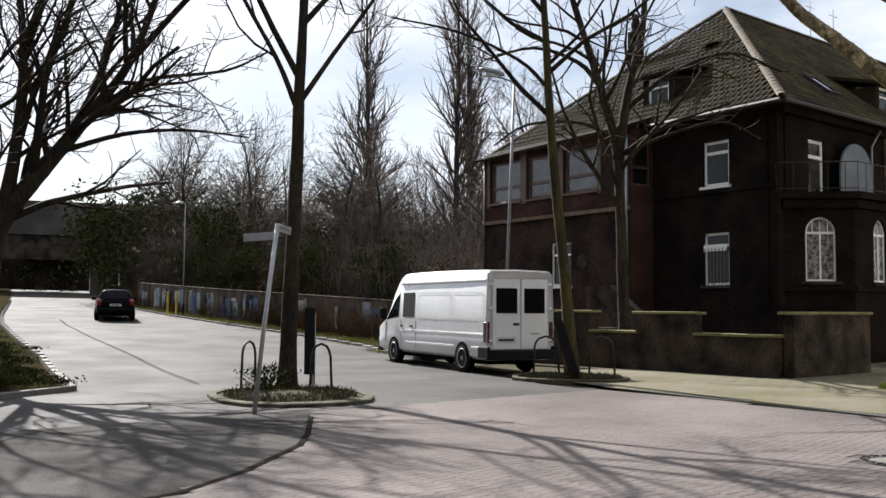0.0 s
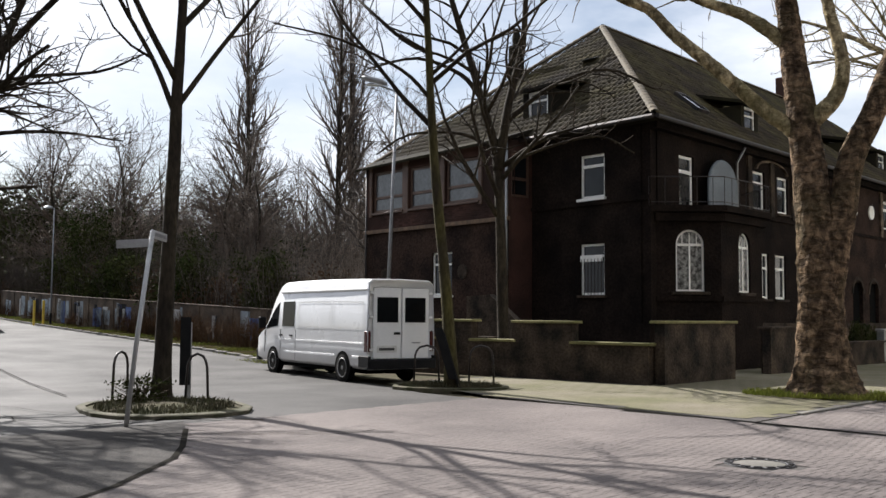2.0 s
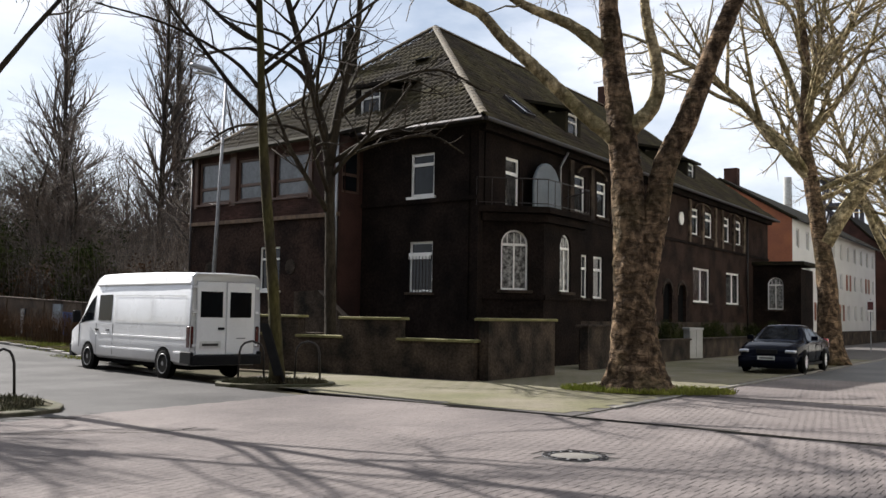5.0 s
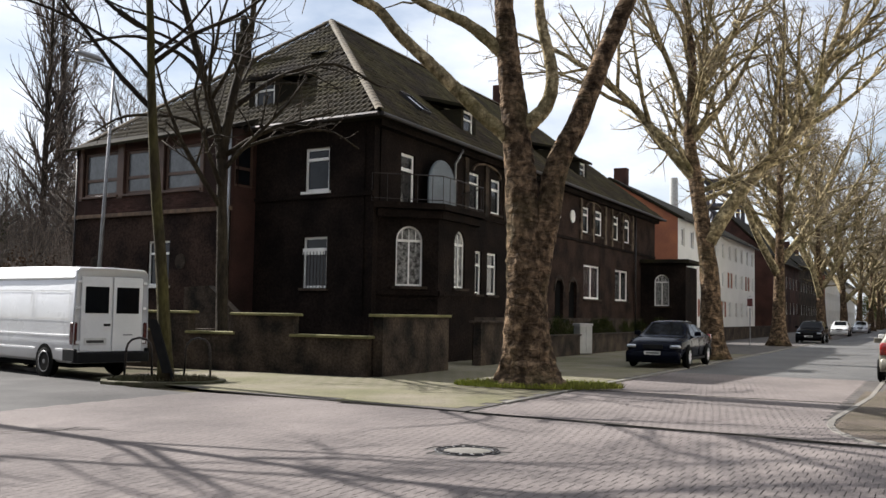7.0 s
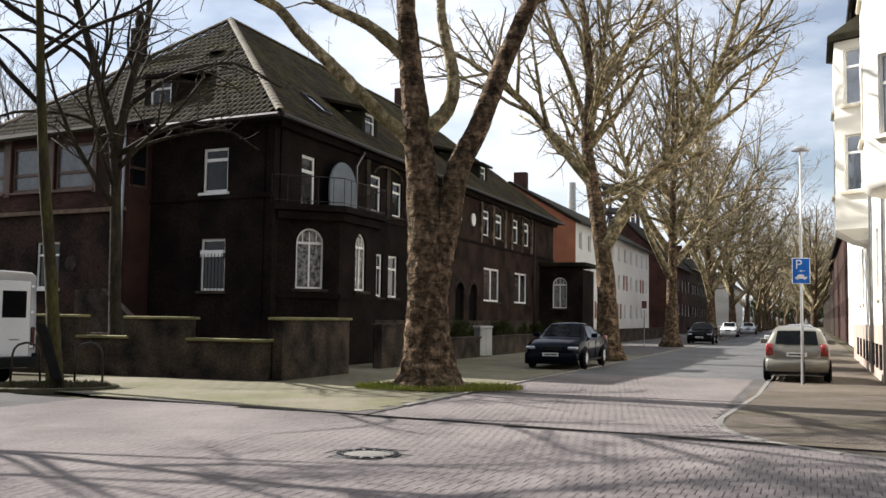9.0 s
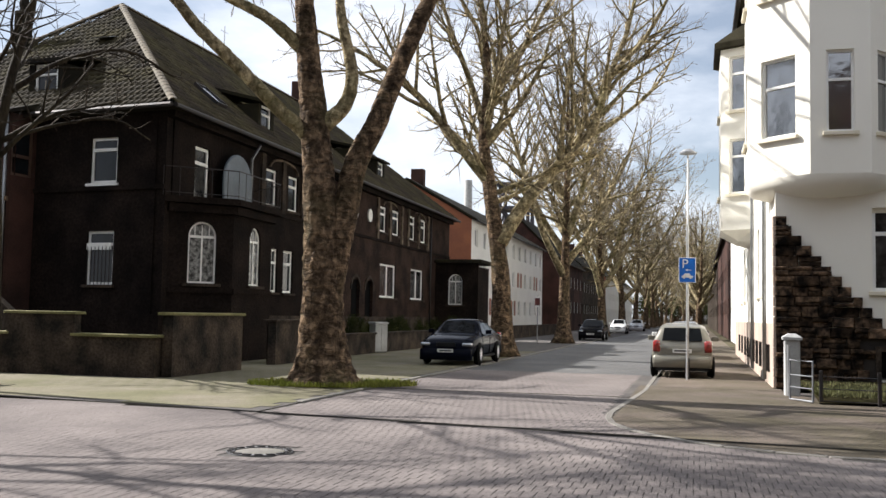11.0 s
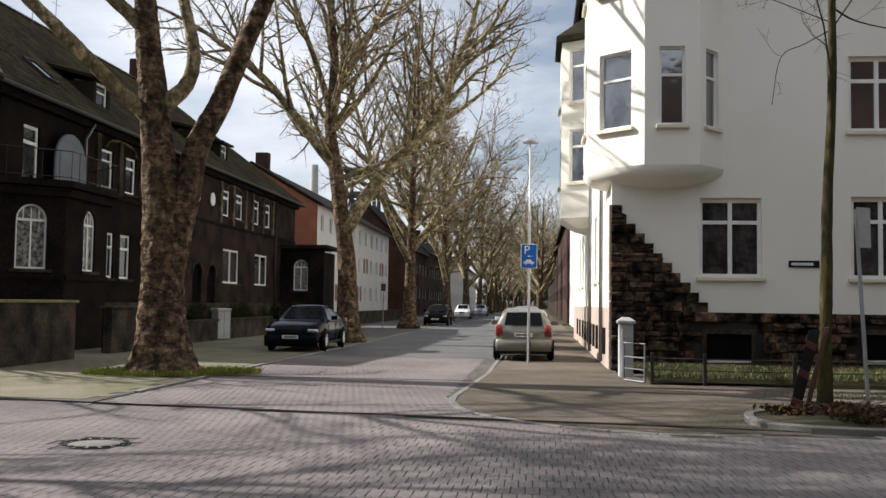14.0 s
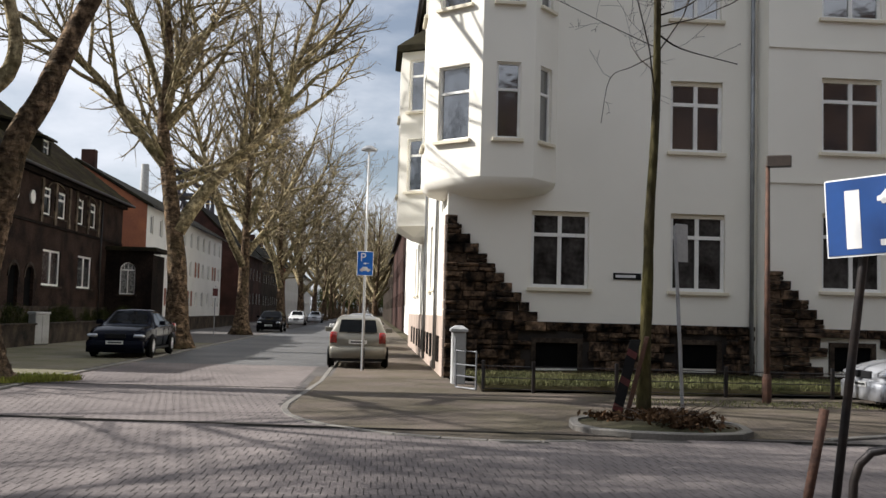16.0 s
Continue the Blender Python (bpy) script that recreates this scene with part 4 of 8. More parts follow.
    downpipe(h, [(5.9, -0.35, 7.75), (5.75, -0.1, 7.2), (5.75, -0.1, 5.2)], 0.045)
    downpipe(h, [(30.6, -0.12, 7.7), (30.6, -0.12, 0.1)], 0.05, M_IRON)
    # roof: hipped towards the side street, overhanging eaves
    o = 0.5
    c0, c1 = wall_v(-o, -o, EAVE - 0.05), wall_v(LV + o, -o, EAVE - 0.05)
    c0 = (c0[0], -o, c0[2])
    apex, far = (7.75, 6.9, 14.0), (29.5, 6.9, 14.0)
    e1, b1 = (LU + o, -o, EAVE - 0.05), (LU + o, LV * VY + o, EAVE - 0.05)
    under = Form()
    lo = lambda p, d=0.1: (p[0], p[1], p[2] - d)
    under.add([lo(c0), lo(e1), lo(far), lo(apex)], [(0, 1, 2, 3)]).add([lo(c1), lo(c0), lo(apex)], [(0, 1, 2)]).add([lo(e1), lo(b1), lo(far)], [(0, 1, 2)]).add([lo(b1), lo(c1), lo(apex), lo(far)], [(0, 1, 2, 3)]).add([lo(c0, 0.12), lo(e1, 0.12), lo(b1, 0.12), lo(c1, 0.12)], [(0, 1, 2, 3)])
    roof = part("roof", under, M_TILEDARK, h, "mossy dark clay tile roof")
    slope_tiles(roof, (c1, c0, apex, apex), 0.24, 0.36, 290)
    slope_tiles(roof, (c0, e1, far, apex), 0.24, 0.36)
    cap_row(roof, c0, apex)
    cap_row(roof, c1, apex)
    cap_row(roof, apex, far)
    for a, b in ((c0, e1), (c1, c0)):
        d = (Vector(b) - Vector(a)).normalized()
        n = Vector((d.y, -d.x, 0)) * 0.08
        part("gutter", Form().tube([Vector(a) + n + Vector((0, 0, -0.08)), Vector(b) + n + Vector((0, 0, -0.08))], 0.08, 8), M_IRON, h, "dark half-round gutter")
    # veranda lean-to roof
    q0, q1 = wv(v0 - 0.2, -0.35, 7.85), wv(v1 + 0.35, -0.35, 7.7)
    part("veranda_roof", Form().add([q0, q1, wall_v(v1 + 0.35, 0.4, 8.5), wall_v(v0 - 0.2, 0.4, 8.5), lo(q0), lo(q1), lo(wall_v(v1 + 0.35, 0.4, 8.4)), lo(wall_v(v0 - 0.2, 0.4, 8.4))], [(0, 1, 2, 3), (4, 5, 1, 0), (7, 6, 5, 4), (1, 5, 6, 2), (0, 3, 7, 4)]), M_TILEDARK, h)
    # dormers and roof lights
    def dormer(warp, s, depth, z, w=1.0, ht=1.05, back=2.0):
        d = Form(warp)
        d.box(s - w / 2 - 0.25, s - w / 2, depth, depth + back, z - 0.4, z + ht)
        d.box(s + w / 2, s + w / 2 + 0.25, depth, depth + back, z - 0.4, z + ht)
        d.box(s - w / 2, s + w / 2, depth + 0.2, depth + 0.3, z - 0.4, z + ht)
        dm = part("dormer", d, M_TILEDARK, h, "dark slate-clad dormer")
        r = Form(warp)
        r.add([(s - w / 2 - 0.45, depth - 0.25, z + ht), (s + w / 2 + 0.45, depth - 0.25, z + ht), (s + w / 2 + 0.45, depth + back + 0.6, z + ht + 0.55), (s - w / 2 - 0.45, depth + back + 0.6, z + ht + 0.55), (s - w / 2 - 0.45, depth - 0.25, z + ht + 0.12), (s + w / 2 + 0.45, depth - 0.25, z + ht + 0.12), (s + w / 2 + 0.45, depth + back + 0.6, z + ht + 0.67), (s - w / 2 - 0.45, depth + back + 0.6, z + ht + 0.67)], [(0, 1, 2, 3), (4, 5, 6, 7), (0, 1, 5, 4), (1, 2, 6, 5), (0, 3, 7, 4)])
        part("dormer_roof", r, M_TILEDARK, dm)
        fr = Form(warp)
        for x0, x1, z0, z1 in ((s - w / 2, s - w / 2 + 0.09, z - 0.1, z + ht), (s + w / 2 - 0.09, s + w / 2, z - 0.1, z + ht), (s - w / 2 + 0.09, s + w / 2 - 0.09, z - 0.1, z + 0.0), (s - w / 2 + 0.09, s + w / 2 - 0.09, z + ht - 0.09, z + ht), (s - w / 2 + 0.09, s + w / 2 - 0.09, z + ht * 0.6, z + ht * 0.6 + 0.07)):
            fr.box(x0, x1, depth + 0.05, depth + 0.15, z0, z1)
        part("window_frame", fr, M_WHITEFRAME, dm, "white dormer window frame")
        part("pane", Form(warp).box(s - w / 2 + 0.09, s + w / 2 - 0.09, depth + 0.1, depth + 0.11, z, z + ht - 0.09), M_GLASS, dm)

    dormer(wall_v, 5.6, 0.7, 8.9, 1.0, 1.0, 1.6)
    dormer(wall_u, 8.2, 0.55, 8.75, 0.9, 0.95, 1.3)
    dormer(wall_u, 19.5, 0.9, 8.9, 0.9, 1.0, 1.6)
    dormer(wall_u, 23.6, 0.9, 8.9, 0.9, 1.0, 1.6)

    def skylight(p, ax, upv, w, l, opened):
        p, ax, upv = Vector(p), Vector(ax).normalized(), Vector(upv).normalized()
        n = ax.cross(upv).normalized()
        n = n if n.z > 0 else -n
        g = Form(lambda a, b, c: tuple(p + ax * a + upv * b + n * c))
        g.box(0, w, -0.06, 0, 0, 0.12).box(0, w, l, l + 0.06, 0, 0.12).box(-0.06, 0, 0, l, 0, 0.12).box(w, w + 0.06, 0, l, 0, 0.12)
        sk = part("roof_light", g, M_IRON, roof, "roof light")
        part("pane", Form(lambda a, b, c: tuple(p + ax * a + upv * b + n * (c + (l - b) * opened))).box(0, w, 0, l, 0.06, 0.08), M_GALV if opened else M_GLASS, sk)

    sl_v, sl_u = (apex[0] - c0[0], 0, 6.05), (0, 7.4, 6.05)
    skylight((4.6, 5.9, 11.35), (-VX, -VY, 0), sl_v, 0.8, 0.9, 0.35)
    for s in (4.4, 13.2, 15.0):
        skylight((s, 0.75, 9.02), (1, 0, 0), sl_u, 0.75, 1.1, 0.0)
    ch = part("chimney", Form().box(5.1, 5.6, 9.4, 9.9, 10.5, 13.2, 0.03).lathe([(0.16, 13.2), (0.2, 13.5), (0.12, 13.9), (0.0, 14.0)], 10, c=(5.35, 9.65, 0)), M_TILEDARK, h, "dark chimney with a cowl")
    part("chimney", Form().box(25.6, 26.3, 6.5, 7.2, 13.2, 15.2, 0.03), M_SOOTBRICK, h, "brick chimney stack")
    for x in (14.5, 16.6):
        part("aerial", Form().tube([(x, 6.9, 13.9), (x, 6.9, 15.8)], 0.02, 5).tube([(x - 0.4, 6.9, 15.5), (x + 0.4, 6.9, 15.5)], 0.012, 4), M_ZINC, h, "thin metal aerial")
    # projecting porch at the far end
    pf = Form(along((32.2, 0.0), (32.2, -2.7)))
    pierced(pf, 0, 2.7, 0, 4.9, [(0.85, 1.75, 2.3, 4.2)], 0.16)
    pf.warp = None
    pf.box(32.4, 35.6, -2.7, 0, 0, 4.7)
    part("porch", pf, M_SOOT, h, "black rendered porch with an arched window")
    arch_window(h, along((32.2, 0.0), (32.2, -2.7)), 0.85, 1.75, 2.3, 3.75, 4.2, M_SOOT, "white round-headed porch window", M_LEADED)
    part("porch_roof", Form().box(31.9, 35.9, -3.0, 0, 4.9, 5.12, 0.03), M_TILEDARK, h)
    return h


dark_house()
# round blue-grey panel on the balcony
disc = thing("round_panel", PLACE @ pose(5.04 + 4.1, 8.92 - 0.4, 6.12, 0, 0, 0), "large round blue-grey panel leaning on the balcony wall", "panel")
arch = [(-1.0, -0.9), (1.0, -0.9), (1.06, -0.5), (1.06, 0.0)] + [(1.06 * math.cos(radians(a)), 0.95 * math.sin(radians(a))) for a in range(12, 180, 12)] + [(-1.06, 0.0), (-1.06, -0.5)]
part("sheet", Form().rings([[(x * k, y, z * k) for x, z in arch] for k, y in ((1.0, 0.05), (1.0, 0.0), (0.95, -0.03))]), M_DISH, disc)
part("foot", Form().box(-0.3, 0.3, -0.05, 0.05, -0.93, -0.9).box(-0.05, 0.05, 0.05, 0.3, -0.9, -0.5), M_IRON, disc)


# ---- enclosure wall of the corner garden ----
def garden_wall(pts, tops, name="garden_wall", cap=None):
    w = thing(name, PLACE, "weathered low garden wall with coping slabs", "wall", kind="structure")
    for (a, b), top in zip(zip(pts, pts[1:]), tops):
        wp = along(a, b)
        ln = math.dist(a, b)
        f = Form(wp)
        n = max(2, int(ln / 0.5))
        rows = [[(ln * i / n, -0.012 * math.sin(i * 2.1 + k), top * k / 4) for i in range(n + 1)] for k in range(5)]
        f.add([p for r in rows for p in r], [(k * (n + 1) + i, k * (n + 1) + i + 1, (k + 1) * (n + 1) + i + 1, (k + 1) * (n + 1) + i) for k in range(4) for i in range(n)])
        f.box(0, ln, 0.03, 0.3, 0, top - 0.002)
        part("wall_bay", f, M_STONE, w)
        part("coping", Form(wp).box(-0.07, ln + 0.07, -0.09, 0.36, top, top + 0.07, 0.015), cap or M_COPING, w, "worn coping slab")
    return w


KC = (-0.35, 5.65)
wa = Vector((-0.03, 1.0)).normalized()
seg = [0.0, 2.2, 4.1, 5.6, 7.0, 12.0]
wl = [(KC[0] + wa.x * s, KC[1] + wa.y * s) for s in seg]
garden_wall([(3.4, 5.65), KC], [1.52])
garden_wall(wl, [0.97, 1.5, 0.98, 1.52, 1.0])
garden_wall([(8.0, 5.9), (6.2, 5.9)], [1.35], cap=M_STONE)
garden_wall([(30, 6.3), (13.2, 6.3)], [0.8], cap=M_STONE)
# pale bin by the gate
b = thing("service_box", PLACE @ pose(17.4, 6.0, 0.02, 0, 0, -40), "pale grey service box beside the garden gate", "service box")
part("body", Form().box(-0.3, 0.3, -0.25, 0.25, 0.06, 1.2, 0.02), M_BOXGREY, b)
part("foot", Form().box(-0.27, 0.27, -0.22, 0.22, -0.03, 0.058), M_KERB, b, "concrete foot")
part("lid", Form().box(-0.34, 0.34, -0.29, 0.29, 1.203, 1.29, 0.03), M_BOXGREY, b)
part("door_seam", Form().box(-0.004, 0.004, -0.254, -0.25, 0.12, 1.14), M_SHADEBLACK, b)


# ---- the cream corner house ----
def cream_house():
    h = thing("cream_house", PLACE @ pose(3.34, -8.8, 0), "cream rendered corner house with a quarry-stone plinth and oriel", "house")
    front = lambda s, d, z: (d, -s, z)
    # second front is scaled about the camera spot to fit the view
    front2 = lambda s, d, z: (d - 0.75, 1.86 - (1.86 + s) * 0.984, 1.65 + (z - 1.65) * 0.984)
    aven = lambda s, d, z: (s, -d, z)
    TOP = 12.4
    wins = [(2.19, 3.71, 2.4, 4.4), (5.88, 7.34, 2.4, 4.44), (5.84, 7.25, 6.08, 7.98), (5.84, 7.2, 9.65, 11.5)]
    cellar = [(2.35, 3.45, 0.34, 0.98), (6.2, 7.12, 0.4, 1.02)]
    f = Form(front)
    pierced(f, 0, 8.35, 0, TOP, wins + cellar, 0.22)
    part("wall_front", f, M_CREAM, h, "cream rendered front wall")
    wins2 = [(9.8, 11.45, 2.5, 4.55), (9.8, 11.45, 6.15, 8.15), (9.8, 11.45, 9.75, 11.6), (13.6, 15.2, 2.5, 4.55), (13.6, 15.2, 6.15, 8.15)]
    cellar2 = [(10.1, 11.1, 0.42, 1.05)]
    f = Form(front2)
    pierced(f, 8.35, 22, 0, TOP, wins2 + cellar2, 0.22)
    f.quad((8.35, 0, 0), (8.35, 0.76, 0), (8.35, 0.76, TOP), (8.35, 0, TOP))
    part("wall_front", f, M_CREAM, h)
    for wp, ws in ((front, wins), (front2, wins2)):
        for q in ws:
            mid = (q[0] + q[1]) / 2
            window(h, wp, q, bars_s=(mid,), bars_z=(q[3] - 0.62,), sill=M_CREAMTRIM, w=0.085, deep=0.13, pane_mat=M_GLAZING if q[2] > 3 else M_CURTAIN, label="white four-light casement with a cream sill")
            part("roller_blind_box", Form(wp).box(q[0], q[1], 0.08, 0.2, q[3] - 0.12, q[3] - 0.004), M_CREAMTRIM, h)
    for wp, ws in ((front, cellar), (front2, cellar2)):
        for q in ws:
            # flush black panel: the opening's shade is put into the colour
            part("cellar_shade_panel", Form(wp).box(q[0], q[1], -0.012, 0.03, q[2], q[3]), M_SHADEBLACK, h, "black panel standing for the shade in the cellar opening")
            fr = Form(wp)
            fr.box(q[0] - 0.12, q[0], -0.09, 0.02, q[2] - 0.1, q[3] + 0.12).box(q[1], q[1] + 0.12, -0.09, 0.02, q[2] - 0.1, q[3] + 0.12).box(q[0], q[1], -0.09, 0.02, q[3], q[3] + 0.12)
            part("cellar_surround", fr, M_STONE, h)
    for z in (5.3, 8.9):
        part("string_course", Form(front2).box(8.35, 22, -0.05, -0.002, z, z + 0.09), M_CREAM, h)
    # avenue side
    aw = [(4.0, 5.2, 2.4, 4.5), (6.2, 7.4, 2.4, 4.5), (15, 16.2, 2.4, 4.5), (17.5, 18.7, 2.4, 4.5), (4.6, 5.8, 6.1, 8.0), (16, 17.2, 6.1, 8.0), (4.6, 5.8, 9.6, 11.4)]
    f = Form(aven)
    pierced(f, 0, 24, 0, TOP, aw, 0.2)
    part("wall_avenue", f, M_CREAM, h, "sunlit cream wall towards the avenue")
    for q in aw:
        window(h, aven, q, bars_z=(q[3] - 0.6,), sill=M_CREAMTRIM, w=0.08)
    part("plinth", Form(aven).box(0.25, 24, -0.05, -0.002, 0, 1.6), M_PLINTHP, h, "pinkish stone plinth along the avenue")
    for s in (1.6, 3.2, 4.8, 6.5, 8.2, 10.0, 12, 14, 16.5, 19):
        # black plate on the plinth stands for the shade behind the bars
        g = part("cellar_grille", Form(aven).box(s - 0.3, s + 0.3, -0.06, -0.053, 0.35, 1.05), M_SHADEBLACK, h, "barred cellar grille on a black plate standing for shade")
        for k in range(5):
            part("bar", Form(aven).box(s - 0.26 + k * 0.13, s - 0.24 + k * 0.13, -0.1, -0.08, 0.35, 1.05), M_IRON, g)
    downpipe(h, [(2.6, 0.1, 12.2), (2.6, 0.1, 0.1)], 0.055)
    downpipe(h, [(8.4, 0.1, 12.2), (8.4, 0.1, 0.1)], 0.055)
    downpipe(h, [(-0.12, -8.02, 12.4), (-0.12, -8.02, 6.0), (-0.12, -8.02, 0.2)], 0.06)
    # corner oriel
    ring = [(0.0, -2.8), (-0.9, -2.06), (-0.9, -0.72), (0.32, 0.62), (1.7, 0.62), (2.2, 0.0)]
    for k in range(5):
        wp = along(ring[k + 1], ring[k])
        wp = (lambda p, q: (lambda s, d, z: along(q, p)(math.dist(p, q) - s, d, z)))(ring[k], ring[k + 1])
        ln = math.dist(ring[k], ring[k + 1])
        m, half = ln / 2, {0: 0.3, 1: 0.31, 2: 0.5, 3: 0.45, 4: 0.0}[k]
        holes = [(m - half, m + half, z, z + 1.95) for z in (6.1, 9.6)] if half else []
        f = Form(wp)
        pierced(f, 0, ln, 5.12, 13.5, holes, 0.18)
        part("oriel_wall", f, M_CREAM, h)
        for q in holes:
            window(h, wp, q, bars_z=(q[3] - 0.7,), sill=M_CREAMTRIM, w=0.06, deep=0.12, pane_mat=M_GLAZING, label="tall narrow white oriel window")
    soff = []
    cx, cy = 0.55, -0.85
    for t, z in ((0.0, 5.12), (0.02, 4.98), (0.12, 4.82), (0.35, 4.70), (0.7, 4.62), (1.0, 4.6)):
        soff.append([(x + (cx - x) * t, y + (cy - y) * t, z) for x, y in ring])
    part("oriel_foot", Form().rings(soff, caps=False), M_CREAM, h, "rounded cream foot of the oriel", True)
    # second bay farther along the avenue
    r2 = [(9.4, 0.0), (10.0, 1.05), (12.6, 1.05), (13.4, 0.0)]
    for k in range(3):
        wp = (lambda p, q: (lambda s, d, z: along(q, p)(math.dist(p, q) - s, d, z)))(r2[k], r2[k + 1])
        ln = math.dist(r2[k], r2[k + 1])
        hs = 0.3 if k != 1 else 0.6
        holes = [(ln / 2 - hs, ln / 2 + hs, z, z + 1.9) for z in (6.0, 8.9)]
        f = Form(wp)
        pierced(f, 0, ln, 4.75, 11.1, holes, 0.15)
        part("oriel_wall", f, M_CREAM, h)
        for q in holes:
            window(h, wp, q, bars_z=(q[3] - 0.6,), sill=M_CREAMTRIM, w=0.07, pane_mat=M_GLAZING)
    part("oriel_foot", Form().rings([[(x, y, 4.75) for x, y in r2], [(11.4 + (x - 11.4) * 0.8, y * 0.45, 4.4) for x, y in r2], [(11.4 + (x - 11.4) * 0.6, y * 0.02, 4.3) for x, y in r2]]), M_CREAM, h)
    part("oriel_roof", Form().rings([[(x + (x - 11.4) * 0.12, y * 1.2, 11.1) for x, y in r2], [(x + (x - 11.4) * 0.12, y * 1.2, 11.3) for x, y in r2], [(11.4 + (x - 11.4) * 0.5, y * 0.1, 12.3) for x, y in r2]]), M_TILEDARK, h, "dark bay roof")
    # eaves and roof
    part("eave_board", Form().box(2.2, 24.4, -20, 0.45, TOP, TOP + 0.22).box(-0.45, 2.2, -22, -2.9, TOP, TOP + 0.22), M_TILEDARK, h, "dark boxed eaves")
    part("roof", Form().add([(-0.5, 0.5, TOP + 0.24), (24.4, 0.5, TOP + 0.24), (24.4, -22, TOP + 0.24), (-0.5, -22, TOP + 0.24), (5, -6, 17.5), (20, -6, 17.5), (5, -16, 17.5)], [(0, 1, 5, 4), (1, 2, 6, 5), (0, 4, 6, 3), (4, 5, 6), (2, 3, 6)]), M_TILEDARK, h, "dark roof")
    part("gutter", Form().tube([(2.0, 0.5, TOP + 0.05), (24.4, 0.5, TOP + 0.05)], 0.09, 8), M_IRON, h)
    part("oriel_cap", Form().rings([[(x * 1.1, y * 1.05, 13.5) for x, y in ring], [(x * 1.1, y * 1.05, 13.7) for x, y in ring]]), M_TILEDARK, h)
    part("wall_back", Form().box(0.5, 24, -22, -21.9, 0, TOP).box(23.8, 24, -22, -0.1, 0, TOP), M_CREAM, h)
    # name plate: unreadable lettering as a bar
    np_ = part("street_name_plate", Form(front).box(4.36, 5.1, -0.03, -0.004, 2.66, 2.83), M_BLACKPLASTIC, h, "dark street name plate")
    part("lettering_bar", Form(front).box(4.42, 4.95, -0.035, -0.031, 2.71, 2.78), M_SIGNWHITE, np_)
    # quarry-stone blocks: stepped corner, plinth, second stepped patch
    rng = random.Random(4)
    for a, b, c, d in ((0.0, 2.25, 0, 1.5), (3.55, 6.1, 0, 1.5), (7.22, 8.12, 0, 1.5), (2.25, 3.55, 1.08, 1.5), (6.1, 7.22, 1.1, 1.5), (2.25, 3.55, 0, 0.24), (6.1, 7.22, 0, 0.3), (0, 0.3, 1.5, 4.0), (0.3, 1.2, 1.5, 2.9)):
        part("stone_bed", Form(front).box(a, b, -0.03, -0.002, c, d), M_MORTAR, h)
    step = 0.245

    def block(s0, s1, z0, z1, wp):
        if z1 - z0 > 0.2 and rng.random() < 0.4:
            zm = z0 + (z1 - z0) * rng.uniform(0.4, 0.6)
            block(s0, s1, z0, zm, wp)
            block(s0, s1, zm, z1, wp)
            return
        d = rng.uniform(0.05, 0.18)
        c = 0.018
        g = Form(wp)
        j = lambda: rng.uniform(-0.026, 0.026)
        a, b, p, q = s0 + 0.008, s1 - 0.008, z0 + 0.007, z1 - 0.007
        front_ring = [(a + c + j(), -d + j() * 0.5, p + c + j()), (b - c + j(), -d + j() * 0.5, p + c + j()), (b - c + j(), -d + j() * 0.5, q - c + j()), (a + c + j(), -d + j() * 0.5, q - c + j())]
        g.rings([[(a, 0.0, p), (b, 0.0, p), (b, 0.0, q), (a, 0.0, q)], [(a, -d + 0.03, p), (b, -d + 0.03, p), (b, -d + 0.03, q), (a, -d + 0.03, q)], front_ring])
        part("stone_block", g, M_BRUCH, h)

    def course(wp, a, b, z0, z1, holes):
        s = a
        while s < b - 0.02:
            ln = min(rng.choice((0.3, 0.38, 0.46, 0.55)), b - s)
            if b - s - ln < 0.14:
                ln = b - s
            if not any(q[0] - 0.13 < s + ln and s < q[1] + 0.13 and q[2] - 0.11 < z1 and z0 < q[3] + 0.13 for q in holes):
                block(s, s + ln, z0, z1, wp)
            s += ln

    for k in range(17):
        z0 = 0.05 + step * k
        end = 8.12 if z0 + step < 1.62 else max(0.26, 2.55 - (z0 + step - 1.6) * 0.92)
        course(front, -0.02, end, z0, z0 + step, cellar)
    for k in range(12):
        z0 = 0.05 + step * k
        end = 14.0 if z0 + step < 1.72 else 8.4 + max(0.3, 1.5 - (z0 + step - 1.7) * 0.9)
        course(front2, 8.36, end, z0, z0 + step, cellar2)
    for k in range(17):
        z0 = 0.05 + step * k
        g = Form().box(-0.09, 0.22 + 0.08 * (k % 2), -0.005, 0.07, z0 + 0.006, z0 + step - 0.006, 0.012)
        part("stone_block", g, M_PLINTHP, h)
    return h


cream_house()


